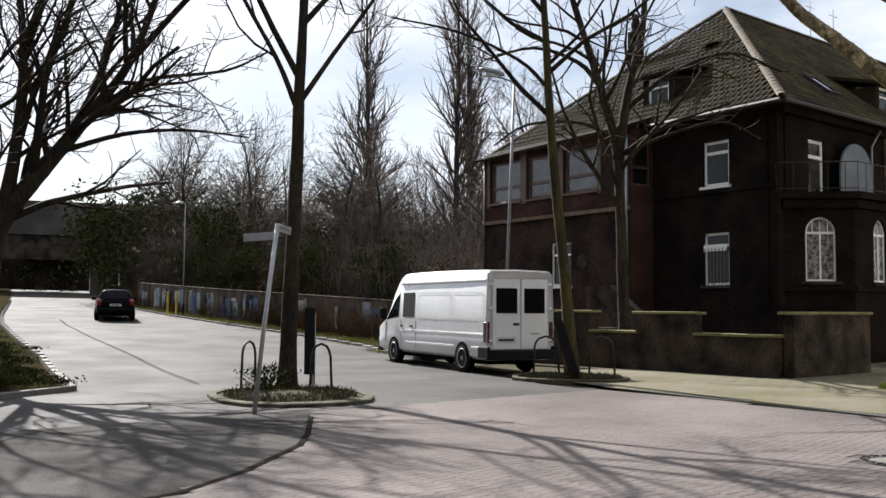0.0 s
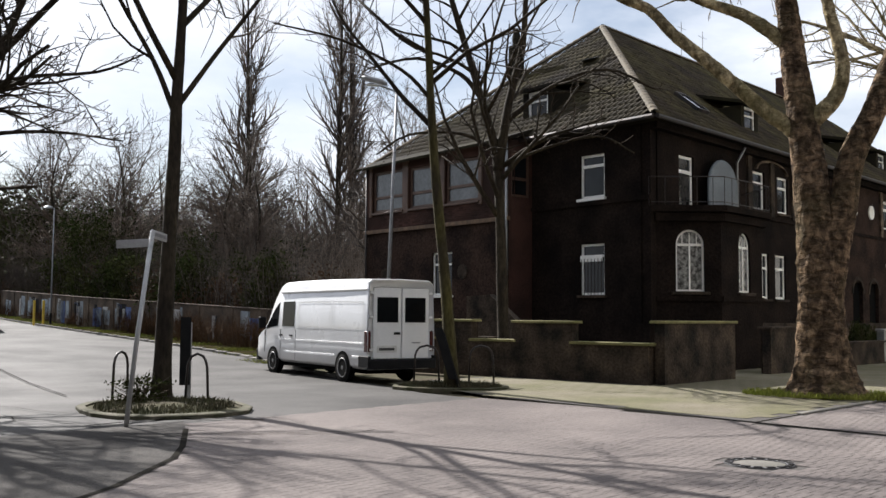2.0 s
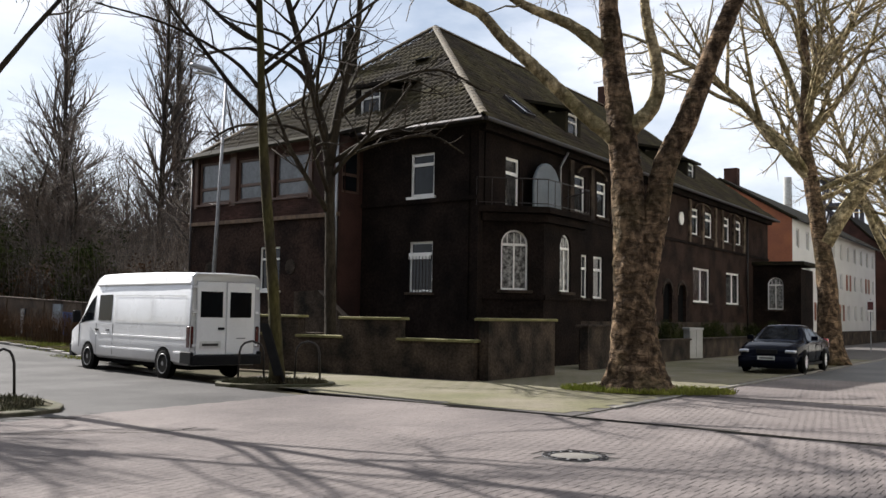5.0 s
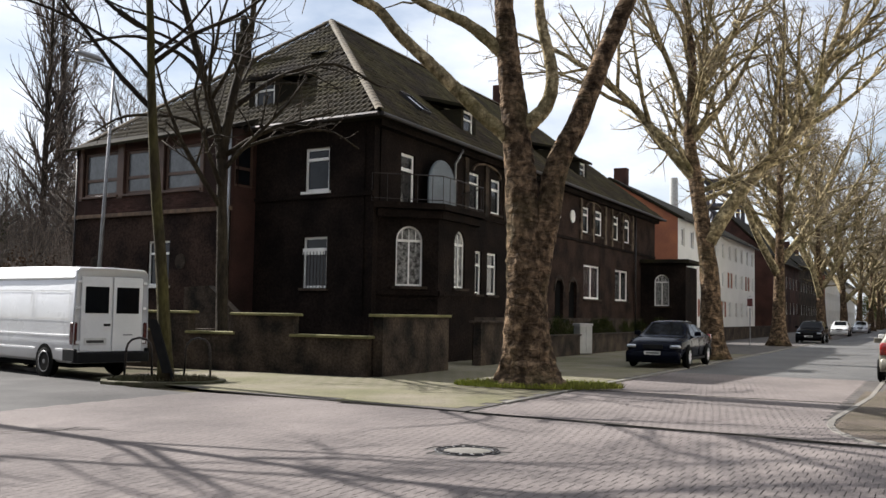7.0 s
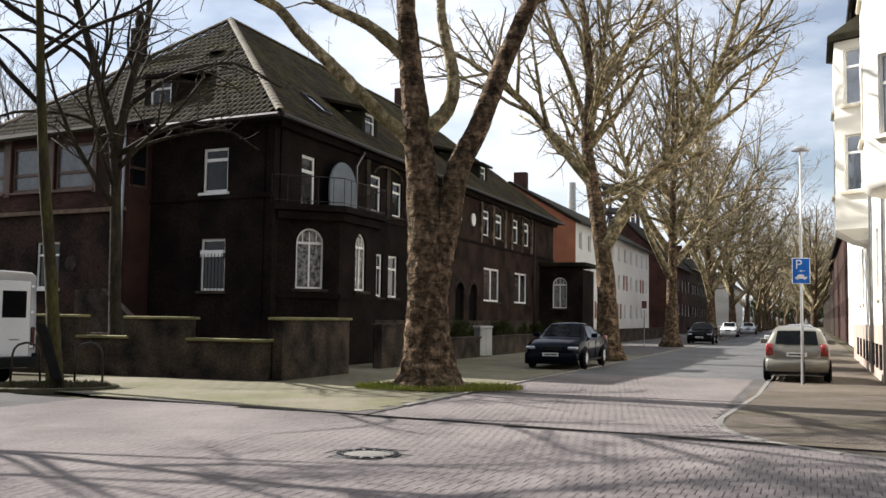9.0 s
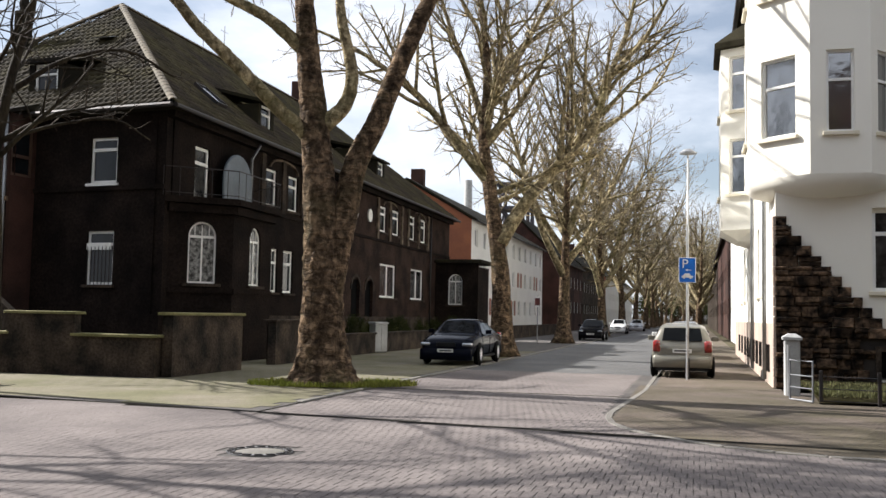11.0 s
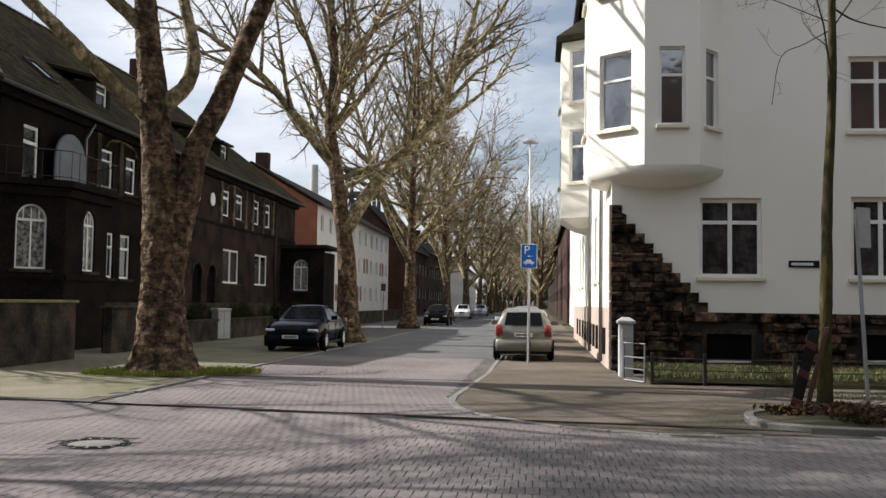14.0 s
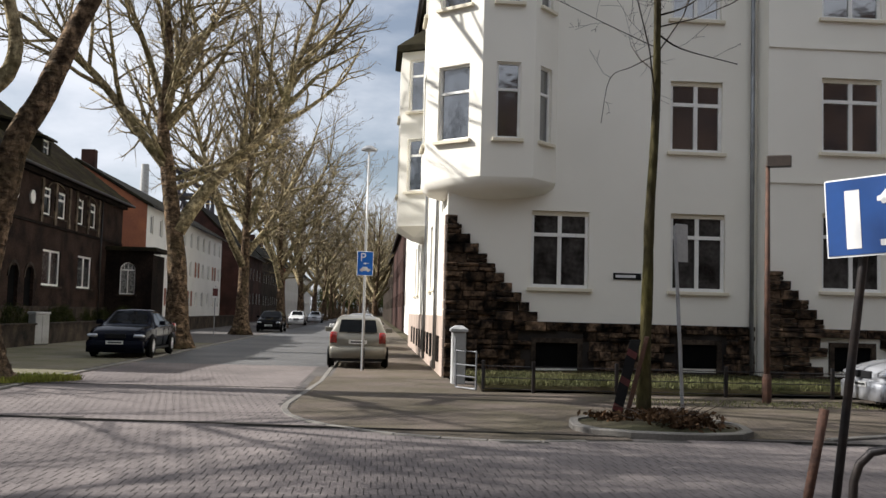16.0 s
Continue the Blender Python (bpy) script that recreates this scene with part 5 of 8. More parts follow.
# ---- houses farther along the avenue ----
def row_house(x0, x1, y, side, z1, wall_mat, gable_mat, roof_mat, floors, pitch, label, shutters=False, every=3.2, m=None):
    """A plain terraced house; side is +1 on the shady side of the avenue and -1 opposite."""
    deep = 10.0 * side
    h = thing("row_house", m or PLACE, label, "house", "houses along the avenue")
    wp = lambda s, d, z: (s, y + d * side, z)
    holes = []
    n = int((x1 - x0) / every)
    for k in range(n):
        s = x0 + (k + 0.5) * (x1 - x0) / n
        for z in floors:
            holes.append((s - 0.55, s + 0.55, z, z + 1.35))
    f = Form(wp)
    pierced(f, x0, x1, 0, z1, holes, 0.15)
    part("wall_front", f, wall_mat, h)
    for q in holes:
        w = window(h, wp, q, bars_s=((q[0] + q[1]) / 2,), w=0.09)
        if shutters and int(q[0] * 7 + q[2] * 3) % 5 == 0:
            for a, b in ((q[0] - 0.5, q[0] - 0.04), (q[1] + 0.04, q[1] + 0.5)):
                part("shutter", Form(wp).box(a, b, -0.05, -0.01, q[2], q[3]), M_ORANGE, w)
    part("gable", Form().add([(x0, y, 0), (x0, y + deep, 0), (x0, y + deep, z1), (x0, y + deep / 2, z1 + pitch), (x0, y, z1)], [(0, 1, 2, 3, 4)]).add([(x1, y, 0), (x1, y + deep, 0), (x1, y + deep, z1), (x1, y + deep / 2, z1 + pitch), (x1, y, z1)], [(0, 1, 2, 3, 4)]).quad((x0, y + deep, 0), (x1, y + deep, 0), (x1, y + deep, z1), (x0, y + deep, z1)), gable_mat, h, "bare gable wall")
    o = 0.4
    rf = Form()
    for yy, ym in ((y - o * side, y + deep / 2), (y + deep + o * side, y + deep / 2)):
        rf.add([(x0 - 0.2, yy, z1 - 0.15), (x1 + 0.2, yy, z1 - 0.15), (x1 + 0.2, ym, z1 + pitch + 0.08), (x0 - 0.2, ym, z1 + pitch + 0.08), (x0 - 0.2, yy, z1 + 0.02), (x1 + 0.2, yy, z1 + 0.02), (x1 + 0.2, ym, z1 + pitch + 0.25), (x0 - 0.2, ym, z1 + pitch + 0.25)], [(0, 1, 2, 3), (4, 5, 6, 7), (0, 1, 5, 4), (1, 2, 6, 5), (3, 0, 4, 7)])
    part("roof", rf, roof_mat, h, "dark tiled saddle roof")
    for s in (x0 + 2.5, x1 - 4):
        part("chimney", Form().box(s, s + 0.7, y + deep / 2 - 0.5, y + deep / 2 + 0.5, z1 + pitch - 0.8, z1 + pitch + 1.3, 0.03), M_SOOTBRICK, h, "brick chimney stack")
    part("gutter", Form().tube([(x0, y - o * side, z1 - 0.1), (x1, y - o * side, z1 - 0.1)], 0.08, 6), M_IRON, h)
    return h


row_house(47.9, 82, 9.1, 1, 8.75, M_WHITE, M_ORANGE, M_TILEDARK, (1.7, 4.3, 6.8), 2.9, "white rendered row house with an orange brick gable", True, 3.1)
row_house(87, 110, 8.0, 1, 8.0, M_SOOTBRICK, M_SOOTBRICK, M_TILEDARK, (2.2, 5.2), 5.0, "dark brick row house with a grey roof")
row_house(114, 150, 9.0, 1, 9.0, M_STONE, M_STONE, M_TILEDARK, (2.2, 5.4), 4.0, "weathered brown row house beyond the plane trees")
row_house(156, 230, 9.0, 1, 9.0, M_WHITE, M_ORANGE, M_TILEDARK, (2.0, 5.0), 4.0, "pale rendered row house far along the avenue")
row_house(28.5, 60, -9.6, -1, 10.5, M_WHITE, M_CREAM, M_TILEDARK, (2.2, 5.4, 8.3), 4.0, "pale rendered house beside the cream house")
row_house(62, 110, -9.6, -1, 9.5, M_SOOTBRICK, M_SOOTBRICK, M_TILEDARK, (2.2, 5.4), 4.0, "dark brick house on the sunny pavement")
row_house(112, 230, -9.6, -1, 9.0, M_STONE, M_STONE, M_TILEDARK, (2.2, 5.4), 4.0, "brown house far along the avenue")
# hedge-like front garden wall and shrubs stand before the row houses
garden_wall([(78, 6.4), (38, 6.4)], [0.9], cap=M_STONE)
# unseen rows added behind and to the sides to darken reflections and sky light
row_house(-70, -16, 0, 1, 9.0, M_BROWNBRICK, M_SOOTBRICK, M_TILEDARK, (2.2, 5.4), 3.5, "unseen brown brick house added to close off sky and reflections", m=PLACE @ pose(-36, 0, 0, 0, 0, 90))
row_house(-12, 40, 0, 1, 14.0, M_STONE, M_SOOTBRICK, M_TILEDARK, (2.2, 5.4, 8.2, 11.2), 5.5, "unseen weathered house added tall to darken window reflections", m=PLACE @ pose(-40, 0, 0, 0, 0, 90))
row_house(-40, 30, -62, -1, 11, M_BROWNBRICK, M_SOOTBRICK, M_TILEDARK, (2.2, 5.4, 8.2), 4.0, "unseen dark brick house added to close the lower street")

# colliery tower far behind the roofs
tw = thing("winding_tower", PLACE @ pose(262, 45, -4), "steel lattice winding tower far behind the houses", "tower")
for sx in (-5, 5):
    for sy in (-5, 5):
        part("leg", Form().tube([(sx, sy, 0), (sx * 0.8, sy * 0.8, 44)], 0.6, 6), M_TOWER, tw)
for z in (22, 30, 37, 44):
    part("deck", Form().box(-5.6, 5.6, -5.6, 5.6, z, z + 0.8), M_TOWER, tw)
for z0, z1 in ((22, 30), (30, 37), (37, 44)):
    for s in (-1, 1):
        part("brace", Form().tube([(-4.5, s * 4.5, z0), (4.5, s * 4.5, z1)], 0.4, 5), M_TOWER, tw)
        part("brace", Form().tube([(s * 4.5, -4.5, z0), (s * 4.5, 4.5, z1)], 0.4, 5), M_TOWER, tw)
st = thing("smoke_stack", PLACE @ pose(225, 51, 0), "pale slender factory chimney in the distance", "chimney")
part("shaft", Form().lathe([(1.3, 0), (1.1, 28), (0.95, 37), (0.8, 37)], 14), M_BOXGREY, st)


# ---- trees ----
def wander(rng, p, d, length, n, bend, lift):
    """A crooked line of n pieces from p along d."""
    pts = [np.array(p, float)]
    d = np.array(d, float)
    d /= np.linalg.norm(d)
    for _ in range(n):
        d = d + rng.normal(0, bend, 3) + np.array([0, 0, lift])
        d /= np.linalg.norm(d)
        pts.append(pts[-1] + d * length / n)
    return pts


def sprout(rng, limbs, levels, gap, angle, ratio, droop, lift=0.05, thin=0.0055, first=0.25, floor=2.0, slim=1.0):
    """Side branches on side branches. limbs: (points, r0, r1). Returns boughs and twig segments."""
    boughs, twigs = [], []
    work = [(l, 0) for l in limbs]
    while work:
        (pts, r0, r1), lv = work.pop()
        pts = [np.array(p, float) for p in pts]
        n = len(pts) - 1
        seg = np.linalg.norm(np.diff(pts, axis=0), axis=1)
        total = seg.sum()
        if lv > 0:
            rr = np.linspace(r0, r1, n + 1)
            if r0 > 0.028:
                boughs.append((pts, list(rr)))
            else:
                for i in range(n):
                    twigs.append((*pts[i], *pts[i + 1], rr[i], rr[i + 1]))
        if lv >= levels:
            continue
        g = gap * (0.62 ** lv)
        s = total * first + rng.uniform(0, g)
        cum = np.concatenate([[0], np.cumsum(seg)])
        while s < total:
            i = min(np.searchsorted(cum, s) - 1, n - 1)
            t = (s - cum[i]) / seg[i]
            p = pts[i] + (pts[i + 1] - pts[i]) * t
            d = (pts[i + 1] - pts[i]) / seg[i]
            r_here = r0 + (r1 - r0) * s / total
            side = rng.normal(0, 1, 3)
            side -= d * side.dot(d)
            side /= np.linalg.norm(side) + 1e-9
            a = math.radians(rng.normal(angle, 12))
            nd = d * math.cos(a) + side * math.sin(a) + np.array([0, 0, droop])
            ln = (total - s) * 0.35 + total * ratio * rng.uniform(0.5, 1.2)
            ln = min(ln, 4.5)
            cr = max(min(r_here * 0.55, 0.02 * ln ** 1.1 + 0.004) * slim, thin)
            if p[2] > floor:
                k = 4 if lv < 1 else (3 if lv < 2 else (2 if lv < 3 else 1))
                work.append(((wander(rng, p, nd, ln, k, 0.16, lift), cr, max(cr * 0.35, thin * 0.8)), lv + 1))
            s += g * rng.uniform(0.6, 1.4)
    return boughs, twigs


def smooth_line(pts, n=3):
    """Rounds a polyline off by Catmull-Rom steps."""
    p = [np.array(q, float) for q in pts]
    p = [2 * p[0] - p[1]] + p + [2 * p[-1] - p[-2]]
    out = []
    for a, b, c, d in zip(p, p[1:], p[2:], p[3:]):
        for k in range(n):
            t = k / n
            out.append(0.5 * (2 * b + (c - a) * t + (2 * a - 5 * b + 4 * c - d) * t * t + (3 * b - a - 3 * c + d) * t ** 3))
    out.append(p[-2])
    return out


def knobbly(form, pts, radii, n, rough, seed, bark=0.0):
    """A trunk or limb whose outline is uneven."""
    start = len(form.v)
    form.tube(pts, radii, n)
    rng = random.Random(seed)
    ph = [rng.uniform(0, 6.28) for _ in range(6)]
    m = len(pts)
    for i in range(m):
        c = Vector(pts[i])
        for k in range(n):
            v = Vector(form.v[start + i * n + k])
            t = 2 * math.pi * k / n
            b = 1 + rough * (math.sin(3 * t + ph[0] + i * 0.35) * 0.5 + math.sin(5 * t + ph[1] - i * 0.6) * 0.35 + math.sin(2 * t + i * 1.3 + ph[2]) * 0.4 + rng.uniform(-0.5, 0.5))
            d = (v - c).normalized()
            if bark:
                q = Vector((v.x * 5, v.y * 5, v.z * 3.2))
                b += bark * (abs(noise.noise(q)) * 1.6 + noise.noise(q * 2.7) * 0.7)
            form.v[start + i * n + k] = tuple(c + (v - c) * b)


def tree(name, m, limbs, label, bark, limb_mat, twig_mat, seed, levels=3, gap=0.75, angle=48, ratio=0.22, droop=0.08, rough=0.05, flare=1.5, sides=14, group="", lift=0.05, thin=0.0055, floor=2.0, bark_relief=0.0, first=0.25, upper=None, slim=1.0):
    """limbs[0] is the trunk; each limb is a list of (x, y, z) with its first and last radius."""
    rng = np.random.default_rng(seed)
    t = thing(name, m, label, "tree", group)
    for i, (pts, r0, r1) in enumerate(limbs):
        line = smooth_line(pts, (16 if i == 0 else 12) if bark_relief else (5 if i == 0 else 4))
        rr = [r0 + (r1 - r0) * (k / (len(line) - 1)) ** 0.8 for k in range(len(line))]
        if i == 0:
            rr = [r * (1 + (flare - 1) * math.exp(-max(p[2], 0) / 0.45)) for r, p in zip(rr, line)]
        f = Form()
        knobbly(f, line, rr, sides if i == 0 else (20 if bark_relief else 10), rough * (0.45 if bark_relief else 1), seed + i, bark_relief)
        part("trunk" if i == 0 else "limb", f, bark if i == 0 or r0 > 0.35 else limb_mat, t, smooth=True)
    boughs, twigs = sprout(rng, limbs, levels, gap, angle, ratio, droop, lift, thin, first, floor, slim)
    # denser crown of thicker twigs above the view, added to shade the ground
    if upper:
        more = sprout(rng, limbs, levels, upper[1], angle, ratio, droop, lift, thin * 2.2, first, upper[0])
        boughs, twigs = boughs + more[0], twigs + more[1]
    f = Form()
    for pts, rr in boughs:
        f.tube(pts, rr, 6)
    if f.v:
        tagged(part("branchwork", f, limb_mat, t, smooth=True), kind="stuff")
    if twigs:
        v, q = sticks(twigs, 3)
        ob = new("crown", bulk("crown", v, q, twig_mat))
        ob.parent = t
        tagged(ob, kind="stuff")
    return t


def facing(x, y, z=0.0):
    """Stands at a spot of the world, x axis to the right as seen from the camera."""
    k = PLACE.inverted() @ Vector((x, y, 0))
    return pose(x, y, rise(k.y) + z, 0, 0, -math.degrees(math.atan2(x, y)))


def L3(*pts):
    return [(p[0], p[2] if len(p) > 2 else 0.0, p[1]) for p in pts]


# the great plane on the corner
tree("plane_tree", facing(10.6, 19.6, 0.03), [
    (L3((-0.02, 0), (-0.06, 1.15), (-0.1, 2.44), (-0.17, 3.74), (-0.28, 5.05), (-0.43, 6.4), (-0.58, 7.7), (-0.7, 9.05), (-0.9, 11.5, 0.4), (-1.0, 15, 0.6)), 0.56, 0.13),
    (L3((-0.05, 1.3), (0.1, 2.5), (0.34, 3.75), (0.6, 5.06), (1.08, 6.12), (1.56, 7.44), (2.01, 8.51), (2.4, 9.5), (3.2, 12, 0.5)), 0.37, 0.14),
    (L3((-0.15, 5.1), (-0.6, 5.75), (-1.11, 6.17), (-2.18, 7.23), (-3.1, 8.1), (-3.67, 8.75), (-4.5, 9.2, -0.4), (-5.5, 10.6, -0.8)), 0.2, 0.09),
    (L3((-0.2, 5.9), (0.3, 6.4), (0.45, 7.17), (0.22, 8.24), (0.14, 9.05), (0.3, 11, -0.3)), 0.2, 0.08),
    (L3((-0.6, 7.6), (-1.54, 8.37), (-2.75, 8.98), (-4.2, 10.2, 0.5)), 0.17, 0.07),
    # limbs above the view, added for shade on the paving
    (L3((-0.7, 9.2), (-0.4, 10.6, -2.0), (0.6, 12.2, -4.5), (1.4, 13.5, -7)), 0.15, 0.04),
    (L3((-0.8, 9.8), (-1.4, 11.5, 2.0), (-2.2, 13, 4.5), (-2.6, 14, 7)), 0.15, 0.04),
    (L3((2.3, 9.3), (3.2, 10.8, -1.5), (4.6, 12.2, -3.5), (5.4, 13.5, -5)), 0.13, 0.04),
    (L3((2.4, 9.6), (4.2, 11, 1.0), (6.0, 12.4, 2.0), (7.5, 13.5, 3)), 0.13, 0.04),
    (L3((-4.4, 9.3), (-5.6, 10.5, -2), (-6.4, 12, -4)), 0.09, 0.03),
], "huge plane tree with flaking bark on the street corner", M_PLANEBARK, M_PLANELIMB, M_TWIGPALE, 3, levels=3, gap=0.62, rough=0.085, flare=1.6, sides=40, floor=8.9, ratio=0.24, thin=0.012, bark_relief=0.09)
# second plane in the row
tree("plane_tree", facing(24.8, 30.84, 0.03), [
    (L3((0.0, 0), (-0.06, 1.5), (-0.14, 3.12), (-0.35, 4.93), (-0.68, 7.2), (-0.91, 8.81), (-0.79, 11.12), (-0.95, 13.2), (-1.3, 16, 0.4)), 0.5, 0.1),
    (L3((-0.5, 6.9), (-1.47, 8.02), (-2.49, 9.32), (-3.87, 10.88), (-5.75, 12.27), (-7.44, 13.19), (-9, 13.8)), 0.26, 0.03),
    (L3((-0.2, 4.6), (0.85, 6.27), (2.16, 7.83), (3.45, 9.15), (4.32, 11.82), (4.97, 13.6), (5.4, 16)), 0.33, 0.04),
    (L3((-0.85, 8.9), (-0.5, 11), (-0.1, 14), (0.4, 17)), 0.2, 0.03),
    (L3((-0.85, 9.2), (-1.6, 11.5), (-2.6, 14.2), (-3.2, 17)), 0.18, 0.03),
    (L3((-0.8, 10), (0.6, 12, -2), (1.8, 14, -4), (2.2, 16, -5)), 0.15, 0.03),
    (L3((-0.8, 10.5), (-0.2, 12.5, 2.5), (1.0, 14.5, 4.5), (1.6, 17, 5)), 0.15, 0.03),
    (L3((3.2, 8.9), (4.8, 10, 0.8), (6.4, 11.6, 1.5), (7.4, 13.6, 2)), 0.13, 0.03),
    (L3((4.2, 11.5), (5.6, 13, -0.5), (6.6, 15, -1.2), (7, 17, -1.6)), 0.12, 0.03),
    (L3((-0.8, 8.6), (0.5, 10.4, 0.6), (1.6, 12.6, 1.0), (2.2, 15.5, 1.2)), 0.16, 0.03),
    (L3((2.2, 7.9), (2.3, 10, -1.0), (2.6, 12.5, -1.6), (2.4, 15, -2)), 0.13, 0.03),
], "tall plane tree with pale limbs beside the parked saloon", M_PLANEBARK, M_PLANELIMB, M_TWIGPALE, 8, levels=3, gap=0.5, rough=0.06, flare=1.5, sides=16, floor=6.0, ratio=0.2, thin=0.007)


def avenue_plane(seed, lean):
    """A stout bole that forks low into a few rising stems, with lesser limbs between them."""
    rng = random.Random(seed)
    limbs = [(L3((0, 0), (lean * 0.1, 2), (lean * 0.3, 4), (lean * 0.8, 6.5), (lean * 1.1, 10), (lean * 1.2, 14), (lean * 1.5, 18)), 0.5, 0.05)]
    for k in range(5):
        a = k * 1.2566 * 2 + rng.uniform(-0.4, 0.4)
        z = 3.4 + 0.75 * k
        out, hi = rng.uniform(4.8, 7.8), rng.uniform(10.5, 14) - 0.4 * k
        c, q = math.cos(a), math.sin(a)
        w = rng.uniform(-0.5, 0.5)
        limbs.append((L3((lean * 0.25, z), (c * out * 0.3, z + hi * 0.2, q * out * 0.3), (c * out * 0.55 + w, z + hi * 0.45, q * out * 0.55), (c * out * 0.8, z + hi * 0.72, q * out * 0.8 + w), (c * out, z + hi, q * out)), 0.27, 0.035))
    for k in range(8):
        a = k * 2.4 + rng.uniform(-0.4, 0.4)
        z = 6.5 + k * 0.9
        out, hi = rng.uniform(2.6, 5.0), rng.uniform(5, 8)
        c, q = math.cos(a), math.sin(a)
        limbs.append((L3((lean * 0.9, z), (lean * 0.9 + c * out * 0.4, z + hi * 0.3, q * out * 0.4), (lean * 0.9 + c * out * 0.75, z + hi * 0.6, q * out * 0.75), (lean * 0.9 + c * out, z + hi * 0.95, q * out)), 0.14, 0.025))
    return limbs


def avenue_tree(x, y, turn, seed, lean, gap, thin):
    return tree("plane_tree", PLACE @ pose(x, y, 0.03, 0, 0, turn), avenue_plane(seed, lean), "bare plane tree with pale mottled limbs along the avenue", M_PLANEBARK, M_PLANELIMB, M_TWIGPALE, seed, levels=3, gap=gap, rough=0.05, flare=1.6, sides=14, group="avenue plane trees", floor=5.0, ratio=0.22, thin=thin)


for row in ((40, 1.2, 20, 21, -0.5), (66, 1.2, 140, 22, 0.4), (90, 1.2, 250, 23, -0.3)):
    avenue_tree(*row, 0.62, 0.012)
kinds = [avenue_tree(x, y, turn, seed, lean, 1.0, 0.022) for x, y, turn, seed, lean in ((116, 1.3, 60, 24, -0.4), (143, 1.2, 200, 25, 0.5))]
spots = [(168, 1.2), (192, 1.2), (220, 1.3), (125, -7.2), (152, -7.2), (185, -7.2), (250, 1.2), (285, -3), (139, -7.3), (168, -7.4), (205, -7.3), (230, -7.3), (310, 1), (270, -7), (330, -6)]
for i, (x, y) in enumerate(spots):
    copy_thing(kinds[i % 2], PLACE @ pose(x, y, 0.03, 0, 0, 77 * i))

# slim street trees on the islands
tree("street_tree", facing(-3.0, 19.0, 0.05), [
    (L3((-0.02, 0), (0.03, 2.11), (0.1, 4.33), (0.12, 5.68), (0.17, 6.82), (0.22, 8.5), (0.3, 11), (0.3, 15)), 0.175, 0.05),
    # high limbs out of view, added to dapple the ground
    (L3((0.25, 8.9), (1.6, 10.3, -1.2), (3.2, 12, -2.5), (4.2, 14, -3)), 0.08, 0.03),
    (L3((0.25, 9.3), (-1.2, 10.8, -1.4), (-2.6, 12.5, -2.6), (-3.2, 14.5, -3)), 0.08, 0.03),
    (L3((0.25, 9.8), (1.2, 11.5, 1.6), (2.2, 13.2, 3), (2.4, 15, 3.6)), 0.08, 0.03),
    (L3((0.08, 5.5), (-0.32, 6.46), (-1.0, 7.67), (-1.9, 9.4)), 0.06, 0.03),
    (L3((0.13, 5.6), (0.79, 6.62), (1.45, 7.57), (2.4, 9)), 0.06, 0.03),
], "slim dark street tree on a planted island", M_BARK, M_BARK, M_TWIG, 31, levels=3, gap=0.8, rough=0.05, flare=1.25, floor=5.6, ratio=0.3, thin=0.008, upper=(9.4, 0.5))
tree("street_tree", facing(2.9, 22.0, 0.05), [
    (L3((0.03, 0), (-0.06, 1.2), (-0.16, 2.44), (-0.38, 4.63), (-0.5, 6.33), (-0.57, 7.64), (-0.68, 9.5), (-0.7, 11), (-0.7, 15)), 0.16, 0.05),
    # unseen high limbs, added for more ground shade
    (L3((-0.68, 9.3), (0.8, 10.8, -1.4), (2.6, 12.4, -2.6), (3.6, 14.4, -3)), 0.08, 0.03),
    (L3((-0.68, 9.8), (-2.2, 11.2, -1.2), (-3.6, 12.8, -2.2), (-4.4, 14.6, -2.6)), 0.08, 0.03),
    (L3((-0.7, 10.2), (0.4, 12, 1.6), (1.6, 13.6, 3), (2.0, 15.4, 3.6)), 0.08, 0.03),
    (L3((-0.7, 10.0), (-0.6, 11.6, -2.4), (-0.2, 13.2, -4.2), (0.2, 15, -5)), 0.08, 0.03),
    (L3((-0.5, 6.6), (-1.2, 7.3), (-2.6, 8.0), (-4.2, 8.4)), 0.055, 0.02),
    (L3((-0.5, 7.2), (0.3, 8.0), (1.2, 9.4)), 0.05, 0.02),
], "slim street tree with yellow-green mossy bark", M_MOSSBARK, M_BARK, M_TWIG, 32, levels=3, gap=0.85, rough=0.05, flare=1.3, floor=5.2, ratio=0.3, thin=0.008, upper=(10.4, 0.5))
tree("garden_tree", facing(5.6, 27.9, 0.05), [
    (L3((-0.35, 0), (-0.42, 1.6), (-0.5, 4.32), (-0.62, 6.31), (-1.1, 8.14), (-1.65, 9.98), (-2.1, 11.5)), 0.2, 0.08),
    (L3((-0.58, 5.9), (-0.25, 7.98), (0.15, 9.68), (0.25, 11.5)), 0.16, 0.07),
    (L3((-1.1, 8.1), (-1.7, 8.8), (-3.0, 9.3), (-4.5, 9.0)), 0.09, 0.03),
    (L3((-0.3, 7.4), (1.0, 8.4), (2.6, 8.9), (4.0, 8.3)), 0.09, 0.03),
    (L3((-0.55, 6.4), (-1.6, 7.0), (-3.2, 7.0), (-4.2, 6.4)), 0.07, 0.025),
    (L3((-0.5, 6.0), (0.9, 6.6), (2.4, 6.9), (3.4, 6.4)), 0.06, 0.02),
], "dark spreading garden tree behind the low wall", M_BARK, M_BARK, M_TWIG, 33, levels=3, gap=0.62, rough=0.05, flare=1.3, floor=4.2, ratio=0.2, droop=0.0, thin=0.008)
